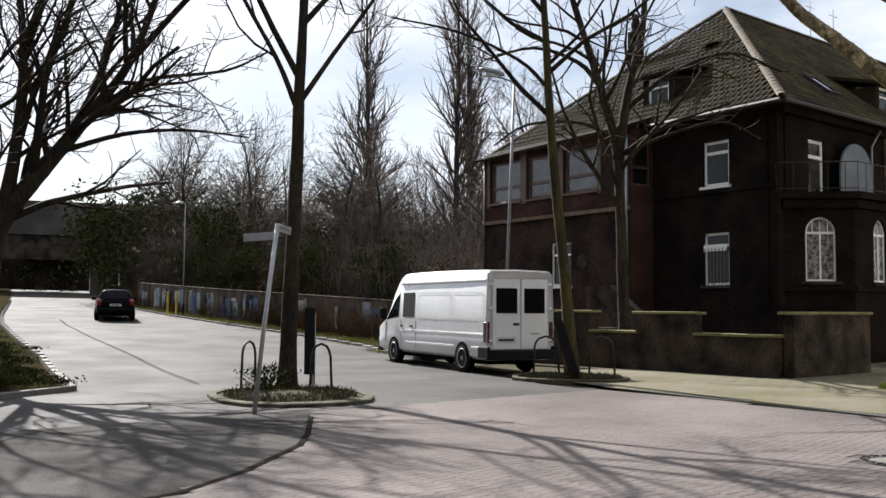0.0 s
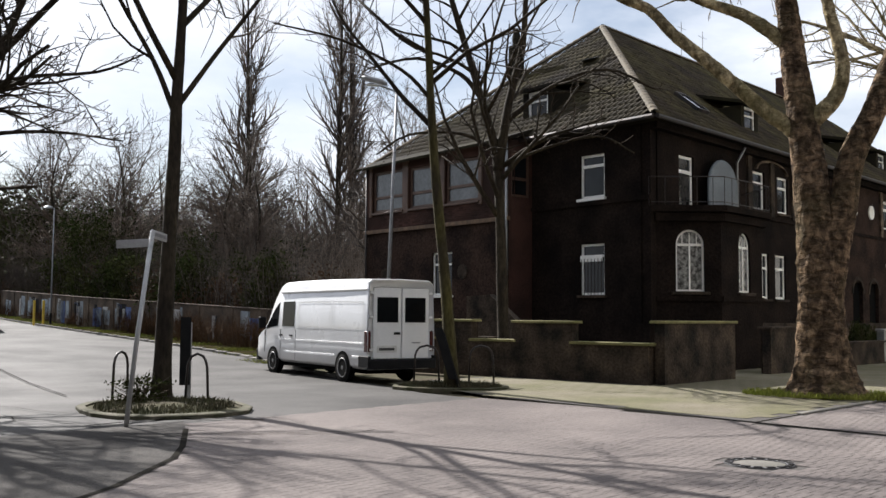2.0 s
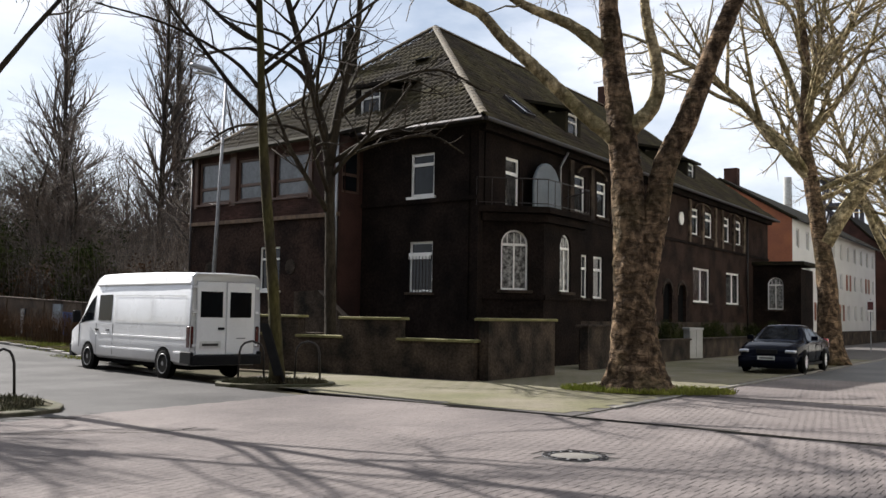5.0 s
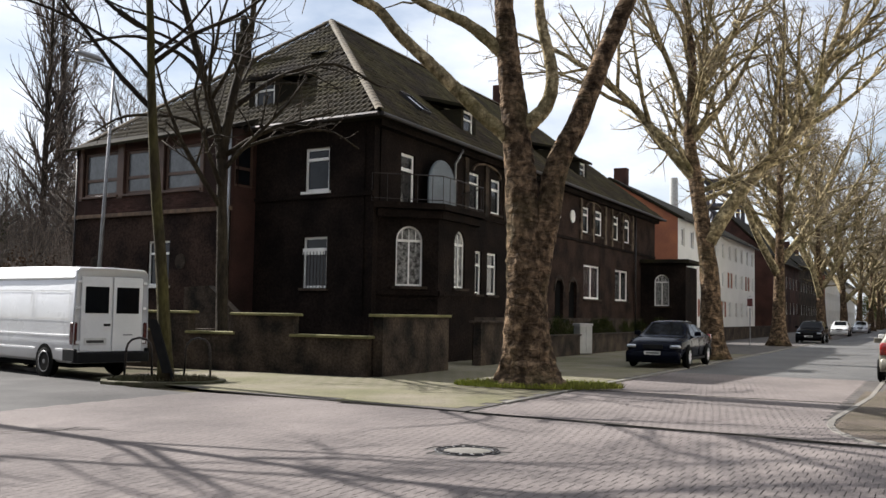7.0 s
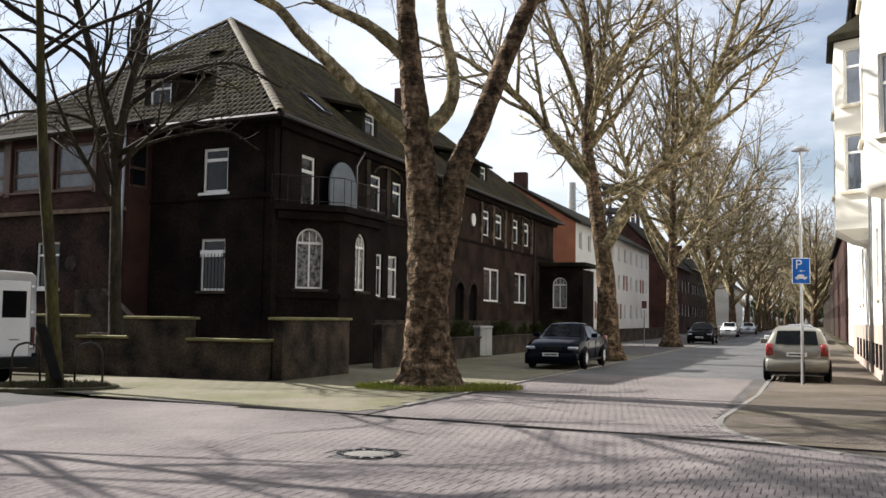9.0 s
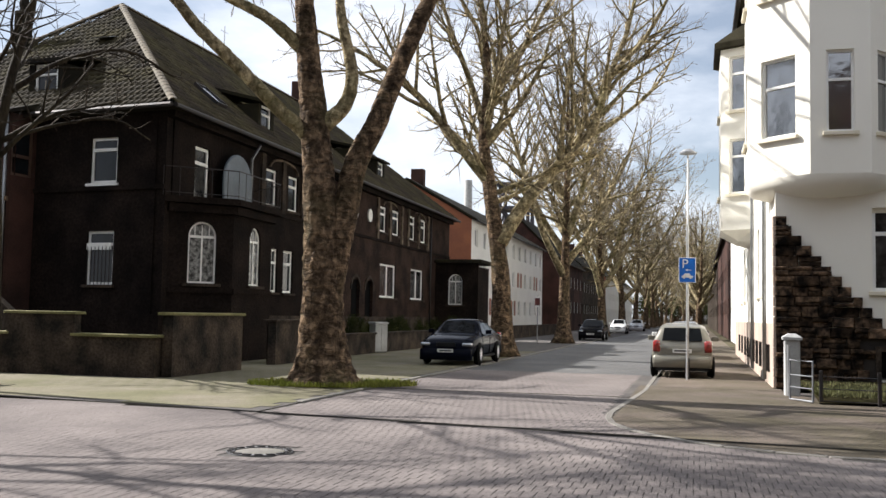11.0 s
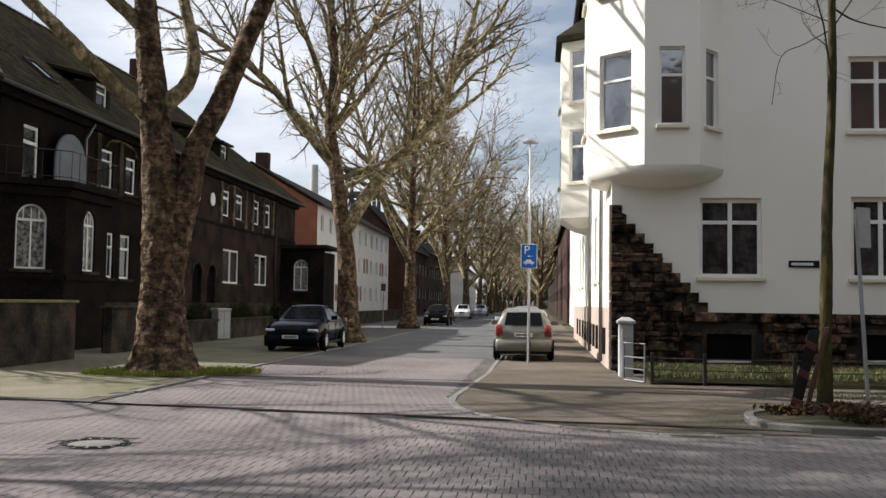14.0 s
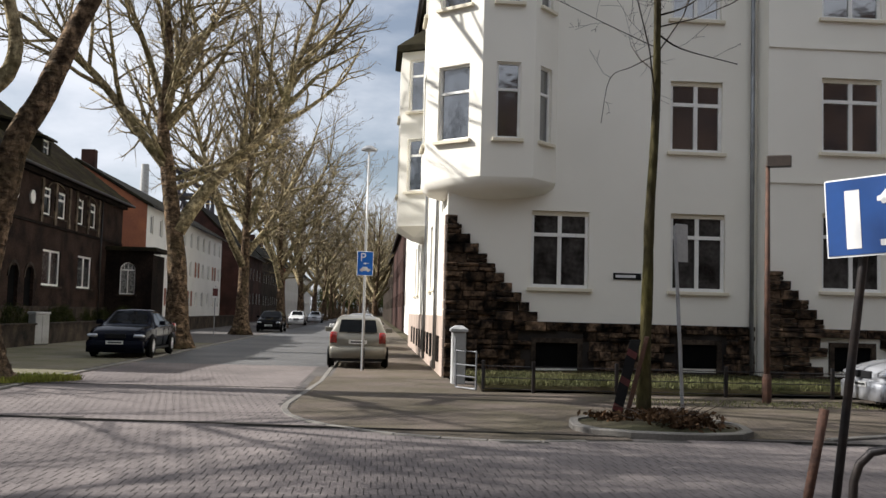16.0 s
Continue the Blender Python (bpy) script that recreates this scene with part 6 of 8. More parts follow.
tree("street_tree", facing(14.16, 6.38, 0.08), [
    (L3((-0.02, 0.00), (0.00, 1.35), (0.03, 2.67), (0.06, 3.56), (0.11, 4.90), (0.12, 6.72), (0.09, 8.72)), 0.1, 0.05),
    (L3((0.09, 5.75), (-0.27, 5.57), (-0.61, 5.39), (-0.74, 4.67)), 0.010, 0.005),
    (L3((0.09, 5.88), (-0.77, 6.33), (-1.53, 6.74)), 0.009, 0.005),
    (L3((0.11, 6.11), (0.50, 5.84), (1.35, 5.57)), 0.018, 0.007),
    (L3((0.11, 6.38), (0.63, 6.56), (1.44, 7.19)), 0.018, 0.007),
], "young street tree on a kerbed island before the cream house", M_MOSSBARK, M_BARK, M_TWIG, 34, levels=3, gap=0.42, rough=0.13, flare=1.3, floor=4.6, ratio=0.25, thin=0.0035, slim=0.42)
# spreading tree on the grass bank
tree("bank_tree", facing(-9.6, 20.0, 0.0), [
    (L3((0.05, 0), (0.1, 1.5), (0.35, 3.2), (0.92, 4.13), (1.56, 5.02), (2.12, 5.81), (2.91, 7.02), (3.6, 9)), 0.33, 0.06),
    (L3((0.38, 3.1), (0.67, 5.07), (0.75, 6.89), (0.58, 8.6)), 0.17, 0.06),
    (L3((0.92, 4.1), (1.75, 5.41), (2.4, 6.96), (2.8, 9)), 0.13, 0.04),
    (L3((1.5, 4.9), (2.83, 5.4), (4.18, 5.6), (5.6, 5.55)), 0.07, 0.02),
    (L3((2.0, 5.6), (3.16, 6.6), (5.0, 7.05), (6.0, 7.6)), 0.07, 0.02),
    (L3((0.3, 3.0), (-0.8, 4.6), (-1.4, 7), (-1.5, 9)), 0.14, 0.05),
    (L3((0.6, 4.6), (1.0, 6.2), (1.5, 7.6), (1.9, 9.5)), 0.09, 0.03),
    (L3((0.7, 6.9), (1.4, 8.6, -2), (2.6, 10, -4), (3.4, 11, -6)), 0.1, 0.03),
    (L3((2.9, 7.0), (4.2, 8.6, -1.2), (5.6, 10, -2.6), (6.8, 11.4, -4)), 0.08, 0.03),
    (L3((0.4, 3.4), (-0.4, 5.2, -1.6), (-0.8, 7.4, -3.4), (-0.4, 9.6, -5)), 0.12, 0.03),
    (L3((0.6, 8.4), (0.4, 10, 1), (0.8, 12, 2)), 0.08, 0.03),
], "spreading bare tree leaning over the grass bank", M_BARK, M_BARK, M_TWIG, 35, levels=3, gap=0.45, upper=(9.6, 0.6), rough=0.05, flare=1.3, floor=2.8, ratio=0.24, thin=0.009)


# ---- woods behind the side street ----
def wood_tree(name, m, height, spread, seed, label, steep=False):
    rng = random.Random(seed)
    limbs = [(L3((0, 0), (rng.uniform(-0.3, 0.3), height * 0.35), (rng.uniform(-0.5, 0.5), height * 0.7), (rng.uniform(-0.6, 0.6), height)), 0.16 + height * 0.006, 0.03)]
    n = 30 if steep else 11
    for k in range(n):
        a = rng.uniform(0, 6.28)
        z = height * ((0.06 + 0.8 * k / n) if steep else (0.22 + 0.6 * k / n))
        out = spread * rng.uniform(0.6, 1.1) * (1.1 - 0.6 * k / n)
        hi = (out * 3.6 if steep else out * rng.uniform(0.6, 1.2))
        c, s = math.cos(a), math.sin(a)
        limbs.append((L3((0, z), (c * out * 0.4, z + hi * (0.25 if steep else 0.4), s * out * 0.4), (c * out * (0.7 if steep else 1), z + hi, s * out)), 0.045, 0.015))
    return tree(name, m, limbs, label, M_BARK, M_TWIGWOOD, M_TWIGWOOD, seed, levels=2 if steep else 3, gap=0.5 if steep else 0.62, angle=28 if steep else 45, ratio=0.3 if not steep else 0.35, rough=0.04, flare=1.3, sides=8, group="poplars" if steep else "woodland trees", floor=1.0, thin=0.011, lift=0.12 if steep else 0.05, first=0.1)


pop = wood_tree("poplar", facing(-5.7, 74.0), 27, 1.15, 41, "tall narrow bare poplar rising over the woods", True)
copy_thing(pop, facing(0.9, 72.0) @ pose(0, 0, 0, 0, 0, 120))
copy_thing(pop, facing(2.0, 73.0) @ pose(0, 0, 0, 0, 0, 40))
base_trees = [wood_tree("woodland_tree", facing(x, y), hgt, sp, seed, "bare woodland tree in the thicket behind the fence") for x, y, hgt, sp, seed in ((-12, 60, 10.5, 3.6, 51), (-19, 72, 12.5, 4.2, 52), (3.5, 56, 9.5, 3.4, 53), (-5.2, 55, 8.5, 3.2, 54))]
rng = random.Random(9)
for i in range(25):
    a, d = rng.uniform(-25, 9), rng.uniform(52, 100)
    x, y = d * math.sin(radians(a)), d * math.cos(radians(a))
    k = PLACE.inverted() @ Vector((x, y, 0))
    if k.x < edge(k.y, 2) + 5:
        continue
    copy_thing(base_trees[i % 4], facing(x, y) @ pose(0, 0, 0, 0, 0, rng.uniform(0, 360)))


def leafy(name, m, size, count, leaf, material, label, category, seed, group="", stems=18, shape=1.0, kind=""):
    """A shrub or ivy mass: stems with many small folded leaves in uneven clumps."""
    r = np.random.default_rng(seed)
    t = thing(name, m, label, category, group, kind)
    clumps = np.stack([r.normal(0, 0.36, 26) * size[0], r.normal(0, 0.36, 26) * size[1], r.uniform(0.12, 1.0, 26) ** shape * size[2]], 1)
    pick = r.integers(0, 26, count)
    c = clumps[pick] + r.normal(0, 1, (count, 3)) * np.array([size[0], size[1], size[2] * 0.7]) * 0.13
    c[:, 2] = np.abs(c[:, 2])
    a, b = r.normal(0, 1, (count, 3)), r.normal(0, 1, (count, 3))
    a /= np.linalg.norm(a, axis=1)[:, None]
    b -= a * (a * b).sum(1)[:, None]
    b /= np.linalg.norm(b, axis=1)[:, None]
    s = leaf * r.uniform(0.6, 1.4, count)[:, None]
    v = np.stack([c - a * s, c + b * s * 0.45, c + a * s, c - b * s * 0.45], 1).reshape(-1, 3)
    f = np.arange(count * 4).reshape(-1, 4)
    ob = new("leaves", bulk("leaves", v, f, material))
    ob.parent = t
    tagged(ob, kind="stuff")
    segs = []
    for k in range(stems):
        e = clumps[k % 26]
        p = wander(r, (r.normal(0, 0.12) * size[0], r.normal(0, 0.12) * size[1], 0), e + 0.001, float(np.linalg.norm(e)) + 0.2, 4, 0.12, 0.02)
        segs += [(*p[i], *p[i + 1], 0.014 * (1 - i * 0.2), 0.014 * (0.8 - i * 0.2)) for i in range(4)]
    vv, ff = sticks(segs, 4)
    ob = new("stem_work", bulk("stem_work", vv, ff, M_TWIGWOOD))
    ob.parent = t
    tagged(ob, kind="stuff")
    return t


ivy = leafy("ivy_thicket", facing(-13.5, 58), (2.2, 2.2, 6.0), 5000, 0.09, M_LEAF, "dark ivy-clad tree stump and evergreen thicket", "thicket", 61, "evergreen thickets")
bush = leafy("evergreen_bush", facing(-9.5, 53), (2.6, 2.2, 3.8), 5500, 0.09, M_LEAF, "dense dark evergreen bush behind the graffiti fence", "bush", 62, "evergreen bushes")
bram = leafy("bramble", facing(-3.0, 47), (2.6, 2.0, 3.0), 3500, 0.07, M_DEADLEAF, "brown winter bramble behind the fence", "bush", 63, "winter brambles", stems=120)
far_ivy = leafy("ivy_thicket", facing(-16, 84), (3.4, 3.0, 8.5), 1800, 0.2, M_LEAF, "tall dark ivy-clad trees deep in the woods", "thicket", 64, "evergreen thickets", stems=30)
for i in range(17):
    a, d = -23 + 1.75 * i + rng.uniform(-0.5, 0.5), rng.uniform(74, 100)
    c = copy_thing(far_ivy, facing(d * math.sin(radians(a)), d * math.cos(radians(a))) @ pose(0, 0, 0, 0, 0, 70 * i))
    c.scale = (1, 1, rng.uniform(0.65, 1.15))
for i in range(46):
    a, d = rng.uniform(-24, 8), rng.uniform(48, 84)
    x, y = d * math.sin(radians(a)), d * math.cos(radians(a))
    k = PLACE.inverted() @ Vector((x, y, 0))
    if k.x < edge(k.y, 2) + 4.5 or (k.x < 12 and k.y < 24):
        continue
    s = rng.uniform(0.75, 1.3)
    src = (ivy if i % 10 == 0 else bram, bush, bram, bram, bram)[i % 5]
    c = copy_thing(src, facing(x, y) @ pose(0, 0, 0, 0, 0, rng.uniform(0, 360)))
    c.scale = (s, s, s * rng.uniform(0.8, 1.3))
# shrubs close behind the fence
for i, (kx, ky) in enumerate([(4.6, 24.5), (4.8, 27.5), (5.0, 31), (4.4, 34.5), (5.2, 38), (5.2, 42), (6.2, 46), (7.0, 50), (8.4, 55), (10, 60), (12, 66)]):
    copy_thing((bram, bush, bram, bush)[i % 4], at(kx, ky, 0, 50 * i))


def brush(name, m, size, count, height, material, label, seed):
    """Thin upright stems: a thicket of saplings or dry weeds."""
    r = np.random.default_rng(seed)
    p = np.stack([r.uniform(0, size[0], count), r.uniform(0, size[1], count), np.zeros(count)], 1)
    segs = []
    h = r.uniform(0.5, 1.0, count) * height
    lean = r.normal(0, 0.12, (count, 2))
    for i in range(count):
        q = p[i] + np.array([lean[i, 0] * h[i] * 0.5, lean[i, 1] * h[i] * 0.5, h[i] * 0.55])
        e = p[i] + np.array([lean[i, 0] * h[i] * 1.3, lean[i, 1] * h[i] * 1.3, h[i]])
        w = 0.004 + 0.0035 * height ** 0.6
        segs += [(*p[i], *q, w, w * 0.8), (*q, *e, w * 0.8, w * 0.3)]
        for _ in range(2):
            d = r.normal(0, 0.22, 3) * h[i]
            d[2] = abs(d[2]) + 0.1 * h[i]
            segs.append((*q, *(q + d), w * 0.5, w * 0.25))
    v, f = sticks(segs, 3)
    ob = new(name, bulk(name, v, f, material))
    ob.matrix_world = m
    return tagged(ob, label, "brushwood", kind="stuff")


for i in range(9):
    a = radians(-22 + 3.4 * i)
    k = PLACE.inverted() @ Vector((62 * math.sin(a), 62 * math.cos(a), 0))
    if k.x < edge(k.y, 2) + 7:
        continue
    brush("brushwood", facing(62 * math.sin(a), 62 * math.cos(a)), (7, 9), 300, 9.5, M_TWIGWOOD, "tall bare brown saplings crowded in the woods", 200 + i)
for i in range(9):
    ky = 23 + 6.5 * i
    brush("brushwood", at(edge(ky, 2) + 3.2, ky), (9, 6.5), 420, 5.5, M_TWIGWOOD, "dense thicket of bare brown saplings", 70 + i)
    brush("dry_weeds", at(edge(ky, 2) + 1.7, ky), (0.9, 6.5), 620, 1.5 if ky < 36 else 1.15, M_DEADLEAF, "dry brown weeds before the fence", 90 + i)


# ---- graffiti fence along the verge ----
def fence_panel(p, q, mats):
    ln = math.dist(p, q)
    flat = along(p, q)
    wp = lambda s, d, z: (lambda w: (w[0], w[1], z + rise(w[1])))(flat(s, d, z))
    t = thing("fence_panel", pose(0, 0, 0), "old concrete fence panel with faded graffiti", "fence", "fence panels along the verge")
    t.matrix_world = PLACE
    z0 = 0.0
    hgt = 1.55
    part("panel", Form(wp).box(0.06, ln - 0.06, -0.04, 0.04, z0, z0 + hgt, 0.015), M_FENCE, t)
    part("coping", Form(wp).box(0.0, ln, -0.09, 0.09, z0 + hgt, z0 + hgt + 0.05, 0.01), M_FENCE, t)
    part("post", Form(wp).box(-0.07, 0.07, -0.08, 0.08, z0 - 0.05, z0 + hgt + 0.02, 0.01), M_FENCE, t)
    r = random.Random(int(p[1] * 10))
    for k in range(mats):
        a = r.uniform(0.15, ln - 0.8)
        part("graffiti_patch", Form(wp).box(a, a + r.uniform(0.15, 0.7), -0.048, -0.042, z0 + r.uniform(0.1, 0.4), z0 + r.uniform(1.0, 1.45)), r.choice((M_GRAFFITI, M_GRAFFITI, M_SIGNDARK, M_BLACKPLASTIC, M_BOXGREY)), t, "faded paint patch")


fy = [20.5, 22.8, 25.1, 27.5, 30, 32.5, 35, 37.5, 40, 42.5, 45, 47.5, 50, 52.5, 55]
fx = [2.5 if y < 40 else 2.5 + (y - 40) * 0.13 for y in fy]
for i in range(len(fy) - 1):
    fence_panel((fx[i + 1], fy[i + 1]), (fx[i], fy[i]), 8 if 34 < fy[i] < 48 else 2)
yp = thing("yellow_marker_post", at(1.5, 43.5), "pair of yellow marker posts on the verge", "post")
for s in (-0.25, 0.25):
    part("post", Form().box(s - 0.05, s + 0.05, -0.05, 0.05, 0, 1.3, 0.01), M_YELLOW, yp)

# ---- railway bridge over the side street ----
br = thing("railway_bridge", facing(-33.5, 88.0), "dark concrete railway bridge over the side street", "bridge")
part("parapet", Form().box(-26, 22, -1.2, -0.8, 5.2, 8.2, 0.05), M_BRIDGE, br)
part("deck", Form().box(-26, 22, -0.8, 8, 3.6, 5.2), M_BRIDGE, br)
part("girder", Form().box(-26, 8, -1.0, -0.4, 3.0, 5.2, 0.04), M_STONE, br, "black steel girder")
part("abutment", Form().box(6.5, 22, -0.6, 8, -2.6, 3.6), M_BRIDGE, br)
part("abutment", Form().box(-26, -17, -0.6, 8, -2.6, 3.6), M_BRIDGE, br)
for s in (1.5, 4.2):
    part("pier", Form().box(s, s + 0.7, 1, 7, -2.6, 3.6), M_BRIDGE, br)
# added black wall carries the underpass shade in its colour
part("underpass_shade_wall", Form().box(-26, 22, 18, 18.5, -2.6, 6), M_SOOT, br, "black wall added to stand for the shade under the bridge")

# grass tufts at the foot of trees, on islands, verge and bank
def tufts(name, m, count, spread_x, spread_y, height, material, label, seed, ring=None, zoff=0.0):
    r = np.random.default_rng(seed)
    if ring:
        a, q = r.uniform(0, 6.283, count), np.sqrt(r.uniform(0.08, 1, count))
        p = np.stack([np.cos(a) * q * spread_x, np.sin(a) * q * spread_y, np.full(count, zoff)], 1)
    else:
        p = np.stack([r.uniform(0, spread_x, count), r.uniform(0, spread_y, count), np.full(count, zoff)], 1)
    h = height * r.uniform(0.3, 1.0, count)
    d = r.normal(0, 0.35, (count, 3))
    d[:, 2] = 1
    tip = p + d * h[:, None]
    s = r.normal(0, 1, (count, 3))
    s[:, 2] = 0
    s = s / np.linalg.norm(s, axis=1)[:, None] * (0.006 + 0.05 * h[:, None])
    v = np.stack([p - s, p + s, tip + s * 0.2, tip - s * 0.2], 1).reshape(-1, 3)
    ob = new(name, bulk(name, v, np.arange(count * 4).reshape(-1, 4), material))
    ob.matrix_world = m
    return tagged(ob, label, "grass", kind="stuff")


tufts("grass", facing(10.7, 19.35, 0.05), 5200, 1.9, 1.0, 0.13, M_GRASS, "bright moss and grass round the foot of the plane tree", 1, True)
for i in range(13):
    y = 17.5 + 3 * i
    tufts("grass", at(edge(y, 2) + 0.2, y, 0.04), 1500, 1.5, 3.2, 0.14, M_GRASS, "grass on the narrow verge", 100 + i)
for i in range(8):
    y = 12.5 + 3 * i
    tufts("grass", at(edge(y, 1) - 5.2, y, 0.05), 3000, 5.0, 3.2, 0.16, M_BANKGRASS, "rough grass on the bank", 130 + i)
lx = leafy("ivy_ground", at(-18.0, 15.0), (2.8, 2.0, 0.35), 5000, 0.05, M_LEAF, "low ivy and dead leaves on the bank", "ground cover", 66, "ivy on the bank")
for i, (kx, ky) in enumerate([(-18.0, 13.9), (-19.5, 12.6), (-17.6, 16.5), (-19.4, 18.2), (-17.2, 19.8), (-16.6, 22.8), (-18.8, 22.0), (-15.8, 25.8)]):
    copy_thing(lx, at(kx, ky, 0.03, 47 * i))
# more small ivy patches, added to darken the bank where shade falls
for i, (kx, ky) in enumerate([(-16.4, 12.9), (-15.9, 14.4), (-15.5, 16.2), (-15.0, 18.2), (-14.4, 20.4), (-13.8, 22.8), (-17.6, 12.4)]):
    c = copy_thing(lx, at(kx, ky, 0.03, 71 * i))
    c.scale = (0.5, 0.6, 0.75)
# dark shrubs in the front gardens
for i in range(9):
    c = copy_thing(bush, at(12.5 + 2.9 * i, 7.6 + 0.3 * (i % 2), 0, 60 * i))
    c.scale = (0.32, 0.26, 0.3 + 0.05 * (i % 3))

# woods that close the far end of the avenue
for i in range(9):
    c = copy_thing((bush, bram)[i % 2], PLACE @ pose(330 + 9 * (i % 3), -13 + 3.2 * i, 0, 0, 0, 50 * i))
    c.scale = (2.4, 2.4, 2.6)


# ---- islands and street furniture ----
def island(m, outline, label, soil, height=0.11, top_mat=None, stone=None):
    t = thing("tree_island", m, label, "tree island")
    n = len(outline)
    me = Form()
    inner = [(x * 0.9, y * 0.86) for x, y in outline]
    for i in range(n):
        j = (i + 1) % n
        a, b, c, d = outline[i], outline[j], inner[j], inner[i]
        g = Form()
        e = 0.015
        g.add([(*a, -0.05), (*b, -0.05), (*c, -0.05), (*d, -0.05), (*a, height - e), (*b, height - e), (a[0] * 0.985, a[1] * 0.98, height), (b[0] * 0.985, b[1] * 0.98, height), (*c, height), (*d, height)], [(0, 1, 5, 4), (4, 5, 7, 6), (6, 7, 8, 9), (2, 3, 9, 8)])
        part("kerb_stone", g, stone or M_MOSSKERB, t)
    part("soil", Form().add([(x, y, height - 0.03) for x, y in inner] + [(0, 0, height + 0.05)], [(i, (i + 1) % n, n) for i in range(n)]), top_mat or soil, t, "bare planting soil")
    return t


def oval(a, b, n=14, power=2.0):
    out = []
    for k in range(n):
        t = 2 * math.pi * k / n
        c, s = math.cos(t), math.sin(t)
        r = (abs(c) ** power + abs(s) ** power) ** (-1 / power)
        out.append((a * r * c, b * r * s))
    return out


def hoop(m, w=0.5, h=0.82, r=0.025, label="bent steel hoop guarding the tree"):
    t = thing("tree_guard_hoop", m, label, "hoop", "tree guard hoops")
    pts = [(-w / 2, 0, -0.05), (-w / 2 + 0.03, 0, h - 0.25)] + [(-math.cos(radians(a)) * (w / 2 - 0.05), 0, h - 0.2 + math.sin(radians(a)) * 0.2) for a in (20, 50, 90, 130, 160)] + [(w / 2 - 0.03, 0, h - 0.25), (w / 2, 0, -0.05)]
    # dark colour carries the hoop's backlit silhouette
    part("bow", Form().tube(pts, r, 8), M_IRON, t, smooth=True)
    return t


island(facing(-2.75, 17.7) @ pose(0, 0, 0, 0, 0, 14), oval(1.42, 1.75, 16, 2.6), "kerbed island with grass round the slim tree", M_SOIL, 0.06)
tufts("grass", facing(-2.75, 17.7, 0.05), 2600, 1.2, 1.5, 0.11, M_BANKGRASS, "weeds and grass on the tree island", 2, True)
leafy("low_shrub", facing(-3.3, 18.4, 0.08), (0.7, 0.6, 0.4), 700, 0.035, M_LEAF, "small evergreen shrub on the tree island", "shrub", 67, stems=24)
hoop(facing(-3.75, 18.9, 0.06) @ pose(0, 0, 0, 0, 0, 60), 0.55, 0.9)
hoop(facing(-2.35, 18.9, 0.06), 0.42, 0.86)


def leaning_board(m, label, w=0.16, h=1.45, lean=0.0, mat_face=None, mat_post=None):
    t = thing("warning_board", m, label, "warning board")
    f = Form(lambda x, y, z: (x + lean * z, y, z))
    part("board", f.box(-w / 2, w / 2, -0.025, 0.0, 0.25, h, 0.01), mat_face or M_BLACKPLASTIC, t)
    part("post", Form(lambda x, y, z: (x + lean * z, y, z)).box(w * 0.25, w * 0.25 + 0.07, 0.002, 0.06, -0.05, h - 0.1, 0.008), mat_post or M_GALV, t)
    return t


leaning_board(facing(-2.62, 19.2, 0.06), "dark narrow warning board on the tree island", 0.2, 1.55)
sp = thing("street_sign", facing(-2.85, 14.8), "leaning grey pole with two street name blades", "street sign")
part("pole", Form().tube([(0, 0, -0.1), (0.12, 0, 1.2), (0.31, 0, 2.9)], 0.035, 10), M_GALV, sp, smooth=True)
for a, z in ((170, 2.72), (62, 2.86)):
    bl = part("blade", Form().box(0.0, 0.5, -0.012, 0.012, -0.06, 0.06, 0.004), M_GALV, sp, "narrow grey name blade", m=pose(0.29, 0, z, 0, 4, a))
    part("lettering_bar", Form().box(0.06, 0.44, -0.016, -0.013, -0.025, 0.025), M_SIGNGREY, bl)

island(facing(2.95, 22.5) @ pose(0, 0, 0, 0, 0, -4), oval(1.35, 0.95, 14, 3.0), "low kerbed island round the mossy street tree", M_TURF, 0.07)
tufts("grass", facing(2.95, 22.5, 0.08), 1600, 1.15, 0.8, 0.09, M_BANKGRASS, "grass on the low island", 3, True)
hoop(facing(2.45, 23.1, 0.05) @ pose(0, 0, 0, 0, 0, 12), 0.62, 0.92)
hoop(facing(3.75, 23.0, 0.05), 0.6, 0.92)
leaning_board(facing(2.98, 21.75, 0.0), "dark warning board leaning against the street tree", 0.2, 1.4, -0.3, None, M_BLACKPLASTIC)


